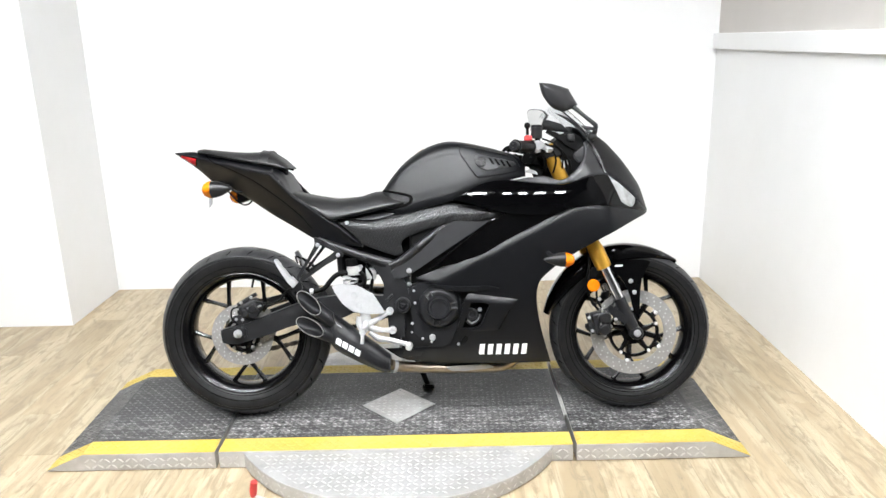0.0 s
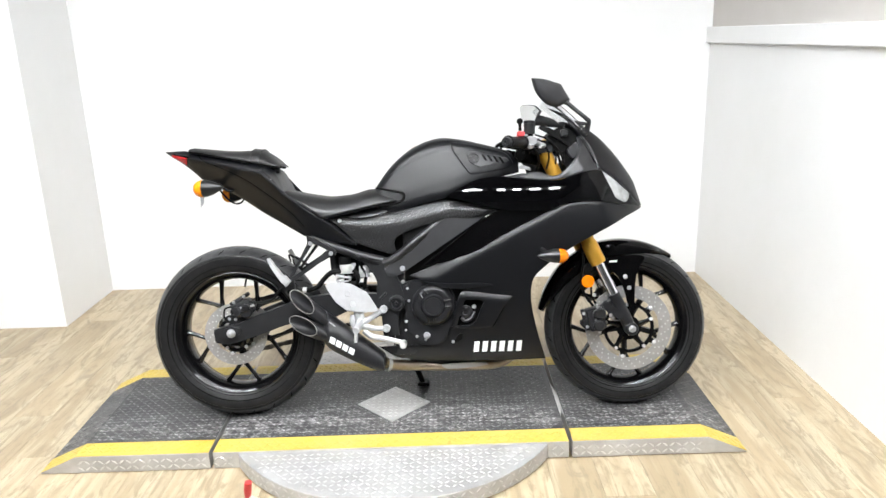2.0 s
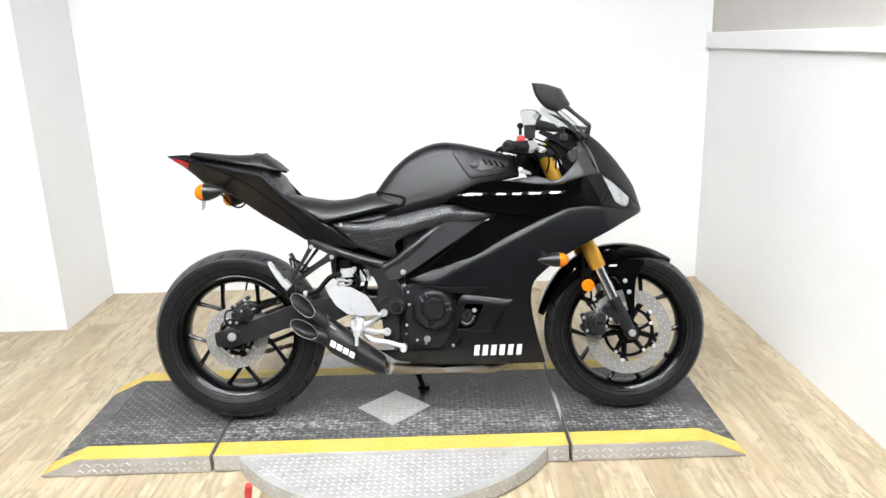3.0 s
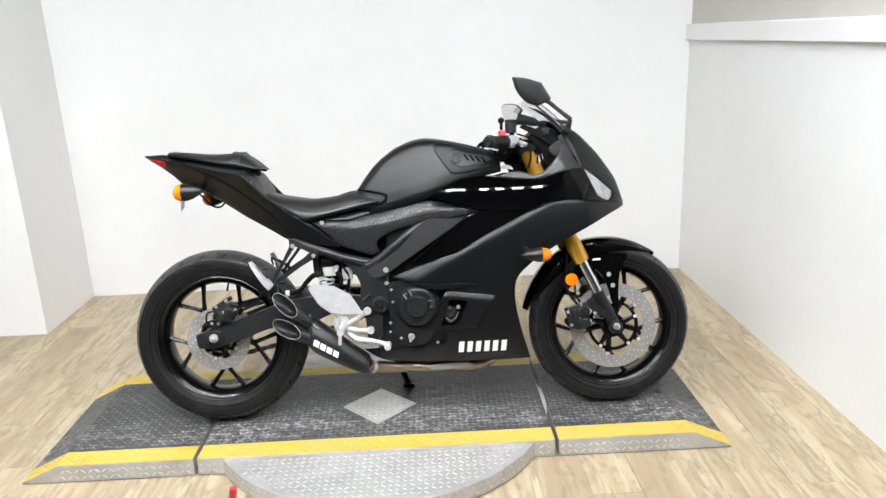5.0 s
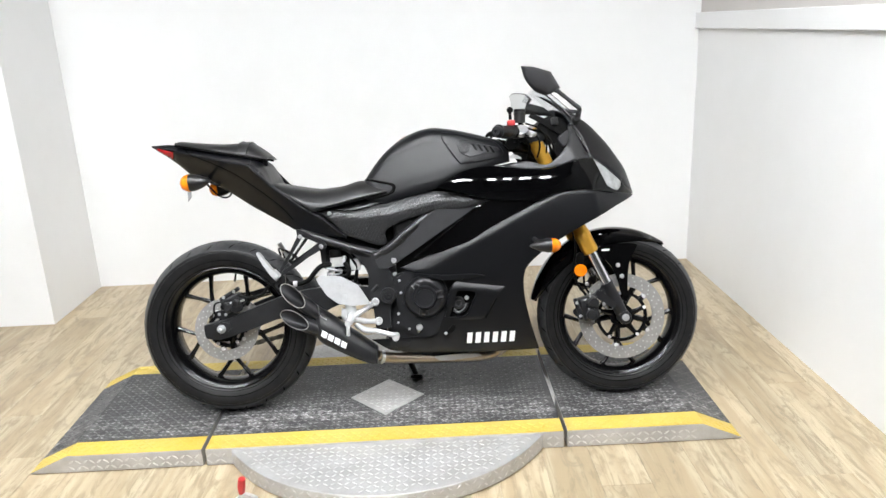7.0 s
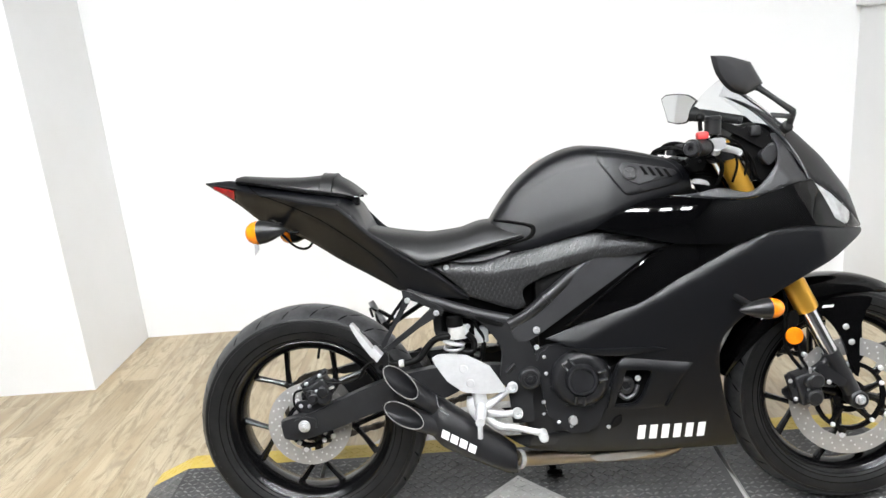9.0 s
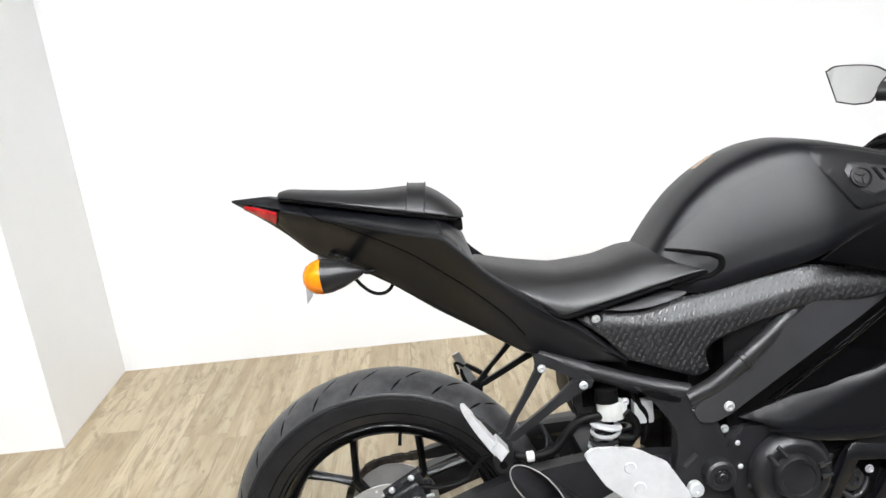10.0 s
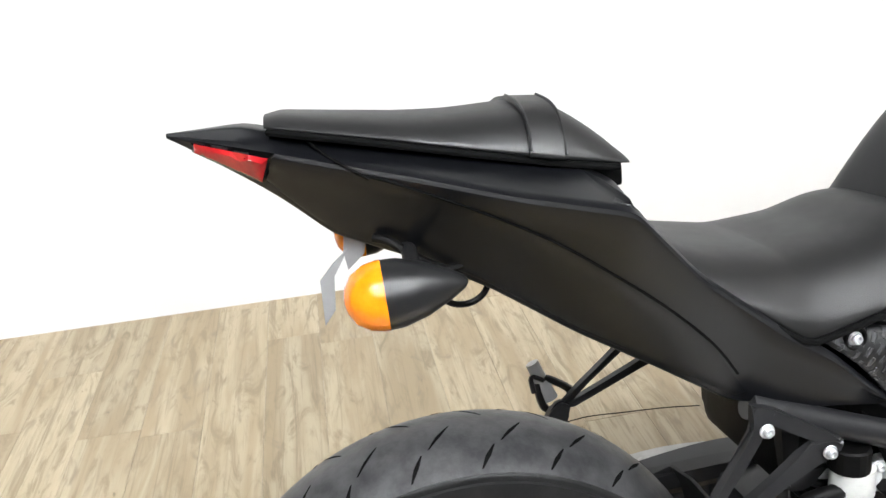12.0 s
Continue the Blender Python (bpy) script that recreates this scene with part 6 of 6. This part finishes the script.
rider_seat = part("rider_seat", loft(rows, 2, 3), LEATHER, bike, "black vinyl rider seat")
# Near-black tube under the seat's edge, drawing the shade of the gap there.
edge_gap = [(x, -seat_wide(x) * 0.995, seat_low(x) - 0.0035) for x in np.linspace(0.192, 0.585, 30)]
pair("seat_piping", tube(edge_gap, 0.0034, 8, raw=True), GAPSHADE, bike)
# The gap round the seat nose: its shade drawn as a tube.
gap_line = [(0.515, 0.7915), (0.538, 0.7875), (0.572, 0.7805), (0.596, 0.774), (0.609, 0.766), (0.606, 0.751), (0.588, 0.7395), (0.555, 0.7325), (0.52, 0.7265)]
gap_path = [(x, -max(tank_side(x, z), seat_wide(min(x, 0.6)) * 0.985) + 0.001, z) for x, z in [tuple(p) for p in spline(gap_line, 6)]]
part("seat_gap", tube(gap_path, list(np.interp(np.linspace(0, 1, len(gap_path)), [0, 0.35, 0.5, 0.6, 0.75, 1], [0.0028, 0.004, 0.0062, 0.0062, 0.004, 0.0028])), 8, raw=True), GAPSHADE, bike)
ps_top = smooth_curve([-0.136, -0.128, -0.068, -0.01, 0.036, 0.095, 0.13, 0.158, 0.18, 0.192, 0.197], [0.944, 0.951, 0.944, 0.9375, 0.9348, 0.9362, 0.933, 0.914, 0.894, 0.88, 0.87], 0.009)
ps_low = smooth_curve([-0.136, -0.09, -0.018, 0.058, 0.116, 0.173, 0.197], [0.9385, 0.931, 0.9165, 0.9, 0.888, 0.877, 0.873], 0.014)
ps_wide = smooth_curve([-0.134, -0.126, -0.1, -0.02, 0.058, 0.116, 0.16, 0.187, 0.197], [0.03, 0.044, 0.058, 0.075, 0.088, 0.096, 0.093, 0.084, 0.072], 0.014)


def pad_section(x, grow=0.0):
    t, b, w = ps_top(x) + grow, ps_low(x), ps_wide(x) + grow
    th = t - b
    return [(0, t), (-w * 0.36, t - 0.06 * th), (-w * 0.62, t - 0.19 * th), (-w * 0.8, t - 0.4 * th), (-w * 0.925, t - 0.66 * th), (-w, b + 0.1 * th), (-w * 0.975, b), (0, b + 0.004)]


part("passenger_seat", loft([(x, pad_section(x)) for x in np.linspace(-0.133, 0.187, 22)], 2, 3), LEATHER, bike, "black vinyl passenger seat pad")
strap_rows = []
for k in range(7):
    x = 0.091 + 0.0052 * k
    strap_rows.append((x, [(y, z) for y, z in pad_section(x, 0.0042)]))
bm = loft(strap_rows, 2, 3)
for v in bm.verts:
    v.co.x += (v.co.z - 0.9) * 0.12
for at, thick in ((0.0915, 0.0015), (0.1225, 0.0015)):
    tube([(at + (z - 0.9) * 0.12, y, z + 0.0006) for y, z in pad_section(at, 0.0042)[:6]], thick, 6, 4, bm)
strap = part("seat_strap", bm, LEATHER, bike, "stitched black grab strap")
# Shade under the pad's edge, drawn as a near-black tube.
pair("pad_gap", tube([(x, -ps_wide(x) * 0.965, ps_low(x) - 0.0032) for x in np.linspace(-0.13, 0.175, 26)], 0.0036, 8, raw=True), GAPSHADE, bike)
part("seat_catch", box(0.13, 0.185, -0.07, -0.05, 0.852, 0.874, 0.004), DARK, bike)

# -- tail --
crease_z = smooth_curve([-0.222, -0.17, -0.13, -0.013, 0.062, 0.147, 0.214, 0.307, 0.364, 0.44], [0.938, 0.926, 0.918, 0.891, 0.872, 0.855, 0.784, 0.711, 0.674, 0.608], 0.006)
crease_y = smooth_curve([-0.24, -0.222, -0.17, -0.13, -0.07, 0.0, 0.062, 0.148, 0.214, 0.307, 0.44], [0.0, 0.0015, 0.032, 0.055, 0.086, 0.12, 0.152, 0.186, 0.166, 0.142, 0.124], 0.006)
low_z = smooth_curve([-0.222, -0.19, -0.164, -0.127, -0.085, -0.004, 0.053, 0.128, 0.204, 0.271, 0.357, 0.44], [0.937, 0.9175, 0.9025, 0.876, 0.838, 0.803, 0.772, 0.722, 0.678, 0.637, 0.616, 0.603], 0.006)
low_y = smooth_curve([-0.222, -0.17, -0.13, -0.07, 0.0, 0.062, 0.14, 0.214, 0.307, 0.44], [0.003, 0.02, 0.032, 0.042, 0.058, 0.072, 0.09, 0.104, 0.116, 0.116], 0.006)
deck_z = smooth_curve([-0.222, -0.155, -0.12, -0.05, 0.058, 0.145, 0.156, 0.214, 0.307, 0.44], [0.9395, 0.9415, 0.932, 0.916, 0.893, 0.876, 0.84, 0.77, 0.69, 0.6], 0.006)
rows = []
for x in list(np.linspace(-0.222, 0.138, 22)) + [0.147, 0.155, 0.168] + list(np.linspace(0.19, 0.44, 14)):
    cz, cy, lz, ly, dz = crease_z(x), crease_y(x), low_z(x), low_y(x), deck_z(x)
    inner = cy * 0.55 if x < 0.14 else cy * 0.93
    k = min(1.0, max(0.02, (x + 0.222) / 0.07))
    rows.append((x, [(0, dz), (-inner * 0.9, dz - 0.001 * k), (-inner, dz - 0.003 * k), (-(cy - 0.012 * k), cz + 0.0048 * k), (-(cy - 0.0015 * k), cz), (-(cy * 0.97 + ly * 0.03), cz - min(0.008 * k, 0.3 * (cz - lz))), (-(cy + ly) * 0.5, (cz + lz) / 2), (-ly, lz), (-ly * 0.9, lz - 0.003 * min(1.0, max(0.0, (x + 0.222) / 0.05))), (0, lz)]))
bm = loft(rows, 2, 2)
tail = part("tail_cowl", bm, MATTE, bike, "matte black pointed tail cowl", smooth=28)


def tail_side(x, z):
    cz, lz = crease_z(x), low_z(x)
    cy, ly, h = crease_y(x), low_y(x), max(0.004, cz - lz)
    k = min(1.0, max(0.02, (x + 0.222) / 0.07))
    return float(np.interp(cz - z, [0, min(0.008 * k, 0.3 * h), h / 2, h], [cy, cy * 0.97 + ly * 0.03, (cy + ly) / 2, ly]))


panel = [(-0.127, 0.911, None), (-0.085, 0.9), (-0.03, 0.885), (0.035, 0.858), (0.092, 0.828), (0.14, 0.794), (0.19, 0.755), (0.24, 0.708), (0.286, 0.645, None), (0.271, 0.642), (0.204, 0.681), (0.128, 0.724), (0.053, 0.774), (-0.004, 0.805), (-0.08, 0.837), (-0.127, 0.879), (-0.138, 0.892, None)]
pair("tail_lower_panel", skin(panel, tail_side, step=0.011, offset=0.0012, rolled=0.0015), MATTE, bike, "matte black lower tail panel")
seam = spline([(-0.06, 0.8965), (-0.03, 0.887), (0.035, 0.859), (0.092, 0.829), (0.14, 0.795), (0.19, 0.756), (0.24, 0.709), (0.27, 0.67)], 5)
pair("panel_seam", tube([(p[0], -tail_side(p[0], p[1]) - 0.0009, p[1] + 0.0002) for p in seam], 0.0013, 6, raw=True), GAPSHADE, bike)
light = [(-0.197, 0.9295, None), (-0.132, 0.9135, None), (-0.142, 0.89, None), (-0.168, 0.9045), (-0.199, 0.9215, None)]
pair("light_bezel", skin([(-0.201, 0.933, None), (-0.126, 0.9175, None), (-0.139, 0.888, None), (-0.168, 0.9028), (-0.201, 0.9215, None)], tail_side, step=0.006, per=4, offset=0.0025), GLOSS, bike)
pair("tail_light", skin(light, tail_side, step=0.006, per=4, offset=0.006), RED, bike, "red wedge tail light")
pair("tail_seam", tube([(-0.1, -0.047, deck_z(-0.1) + 0.0002), (-0.085, -0.066, 0.914), (-0.07, -crease_y(-0.07) - 0.001, crease_z(-0.07) + 0.0005), (-0.05, -tail_side(-0.05, 0.892) - 0.0035, 0.892)], 0.0013, 6, 4), GAPSHADE, bike)
hump = [(0.126, [(0, 0.878), (-0.08, 0.877), (-0.11, 0.87), (-0.168, 0.857), (0, 0.83)]), (0.148, [(0, 0.875), (-0.085, 0.873), (-0.115, 0.866), (-0.177, 0.852), (0, 0.81)]),
        (0.170, [(0, 0.864), (-0.085, 0.860), (-0.112, 0.848), (-0.164, 0.826), (0, 0.80)]), (0.186, [(0, 0.84), (-0.08, 0.834), (-0.105, 0.824), (-0.155, 0.806), (0, 0.785)]), (0.2, [(0, 0.797), (-0.07, 0.794), (-0.1, 0.79), (-0.132, 0.782), (0, 0.775)])]
part("seat_hump", loft(hump, 4, 3), MATTE, bike, "matte black hump behind the rider seat")
part("hump_bolt", bolt((0.172, -0.164, 0.829), (0.2, -0.8, 0.5), 0.0032), BOLT, bike)

# -- side cover with moulded dashes --
cover_outline = [(0.35, 0.694, None), (0.389, 0.699), (0.43, 0.69), (0.48, 0.690), (0.54, 0.705), (0.588, 0.712), (0.673, 0.735), (0.749, 0.744), (0.844, 0.727), (0.928, 0.705, None), (0.843, 0.686), (0.747, 0.681), (0.671, 0.662), (0.60, 0.636), (0.573, 0.614), (0.579, 0.578, None), (0.555, 0.569), (0.488, 0.592), (0.442, 0.609, None), (0.40, 0.655)]
cover_y = smooth_curve([0.35, 0.45, 0.58, 0.75, 0.95], [0.126, 0.133, 0.142, 0.157, 0.172], 0.04)


def cover_side(x, z):
    mid = np.interp(x, [0.36, 0.5, 0.6, 0.75, 0.93], [0.68, 0.665, 0.675, 0.712, 0.706])
    return cover_y(x) - 0.9 * max(0.0, z - mid) ** 1.15 - 0.25 * max(0.0, mid - z) ** 1.2


pair("side_cover", skin(cover_outline, cover_side, step=0.011), CARBON, bike, "black side cover with moulded dash pattern")
pair("seat_trim", skin([(0.348, 0.6965, None), (0.40, 0.7065), (0.45, 0.717), (0.528, 0.7315, None), (0.556, 0.7215, None), (0.545, 0.71), (0.49, 0.696), (0.44, 0.694), (0.405, 0.6985), (0.378, 0.694)], lambda x, z: cover_side(x, z) + 0.0008, step=0.01, rolled=0.0012), MATTE, bike)
bm = lathe([(0, 0.0115), (0.004, 0.0115), (0.004, 0.0095), (0.001, 0.009)], (0.391, -cover_side(0.391, 0.686) + 0.001, 0.686), (0, -1, 0), 24, closed=False)
boss = part("cover_boss", bm, DARK, bike)
part("cover_bolt", bolt((0.391, -cover_side(0.391, 0.686) - 0.001, 0.686), size=0.006), BOLT, boss)

# -- indicators --
def indicator(name, base, axis, lens_first, stem_to, length=0.1, radius=0.027):
    """A teardrop indicator: amber dome, black tapering body."""
    d = Vector(axis).normalized()
    body = [(0.033, radius), (0.045, radius * 0.98), (0.065, radius * 0.78), (0.085, radius * 0.45), (0.097, radius * 0.2), (0.1, radius * 0.06)]
    ob = part(name, lathe(body, base, d, 32, closed=False), SATINBLACK, bike, "black teardrop indicator")
    dome = [(0.0, radius * 0.12), (0.002, radius * 0.4), (0.008, radius * 0.72), (0.018, radius * 0.93), (0.028, radius * 1.0), (0.033, radius * 1.01)]
    part("amber_lens", lathe(dome, base, d, 32, closed=False), AMBER, ob, "amber indicator lens")
    part("indicator_stem", tube([Vector(base) + d * 0.06, Vector(stem_to)], 0.0075, 10, 2), PLASTIC, ob)
    return ob


for side in (-1, 1):
    indicator("rear_indicator", (-0.0845, side * (0.15 if side < 0 else 0.165), 0.806 if side < 0 else 0.781), (1, side * 0.05, 0.05), True, (-0.02, side * 0.05, 0.82), radius=0.0285)
    indicator("front_indicator", (1.132, side * 0.285, 0.560), (-1, side * 0.1, 0.03), True, (1.06, side * 0.185, 0.575), radius=0.023)
holder = part("plate_bracket", slab([(-0.075, 0.836, None), (-0.052, 0.834, None), (-0.059, 0.808, None), (-0.076, 0.794, None), (-0.0785, 0.812, None)], -0.022, -0.019, 0.0006, 1), ZINC, bike, "bare grey folded plate bracket")
part("bracket_arm", slab([(-0.0745, 0.816, None), (-0.09, 0.803, None), (-0.104, 0.788, None), (-0.105, 0.742, None), (-0.093, 0.757, None), (-0.0905, 0.791, None), (-0.08, 0.806, None)], -0.0255, -0.0225, 0.0006, 1), ZINC, holder)
part("bracket_fold", slab([(-0.075, 0.836, None), (-0.052, 0.834, None), (-0.056, 0.815, None), (-0.074, 0.812, None)], 0.019, 0.022, 0.0006, 1), ZINC, holder)
part("bracket_plate", box(-0.074, -0.054, -0.019, 0.019, 0.8335, 0.8355, 0.0005), ZINC, holder)
part("bracket_bolt", bolt((-0.052, -0.03, 0.826), size=0.005), BOLT, holder)
part("wiring_loop", tube([(-0.012, -0.1, 0.80), (0.002, -0.07, 0.772), (0.018, -0.055, 0.756), (0.036, -0.05, 0.753), (0.05, -0.05, 0.762), (0.055, -0.05, 0.78), (0.045, -0.05, 0.795)], 0.0032, 8), DARK, bike)
part("wiring_loop", tube([(-0.05, -0.06, 0.832), (-0.037, -0.068, 0.829), (-0.019, -0.07, 0.814), (0.01, -0.07, 0.797), (0.03, -0.07, 0.80)], 0.0045, 8), DARK, bike)
part("wiring_loop", tube([(-0.02, 0.06, 0.81), (0.0, 0.07, 0.79), (0.025, 0.06, 0.785), (0.035, 0.05, 0.80)], 0.0032, 8), DARK, bike)


# ---- floor boards, last ----
def plank_mesh(length, width=0.152):
    bm = box(-width / 2 + 0.00025, width / 2 - 0.00025, -length / 2 + 0.00025, length / 2 - 0.00025, -0.0039, 0.0)
    top = [e for e in bm.edges if e.verts[0].co.z > -0.001 and e.verts[1].co.z > -0.001]
    bmesh.ops.bevel(bm, geom=top, offset=0.0005, segments=1, affect="EDGES")
    me = bpy.data.meshes.new("plank")
    bm.to_mesh(me)
    bm.free()
    me.materials.append(OAK)
    return me


def lay_planks():
    rng = random.Random(5)
    width, length = 0.152, 1.22
    lengths = {}
    x = -2.9 + width / 2
    while x - width / 2 < RIGHT:
        end = BACK if x + width / 2 > LEFT - 0.03 else STEP
        y = BOOTH - rng.uniform(0.1, 1.1)
        while y < end:
            a, b = max(y, BOOTH), min(y + length, end)
            if b - a > 0.03:
                key = round(b - a, 2)
                if key not in lengths:
                    lengths[key] = plank_mesh(b - a)
                ob = new("plank", lengths[key])
                ob.parent = floor
                ob.matrix_basis = Matrix.Translation((x, (a + b) / 2, 0))
            y += length
        x += width


lay_planks()
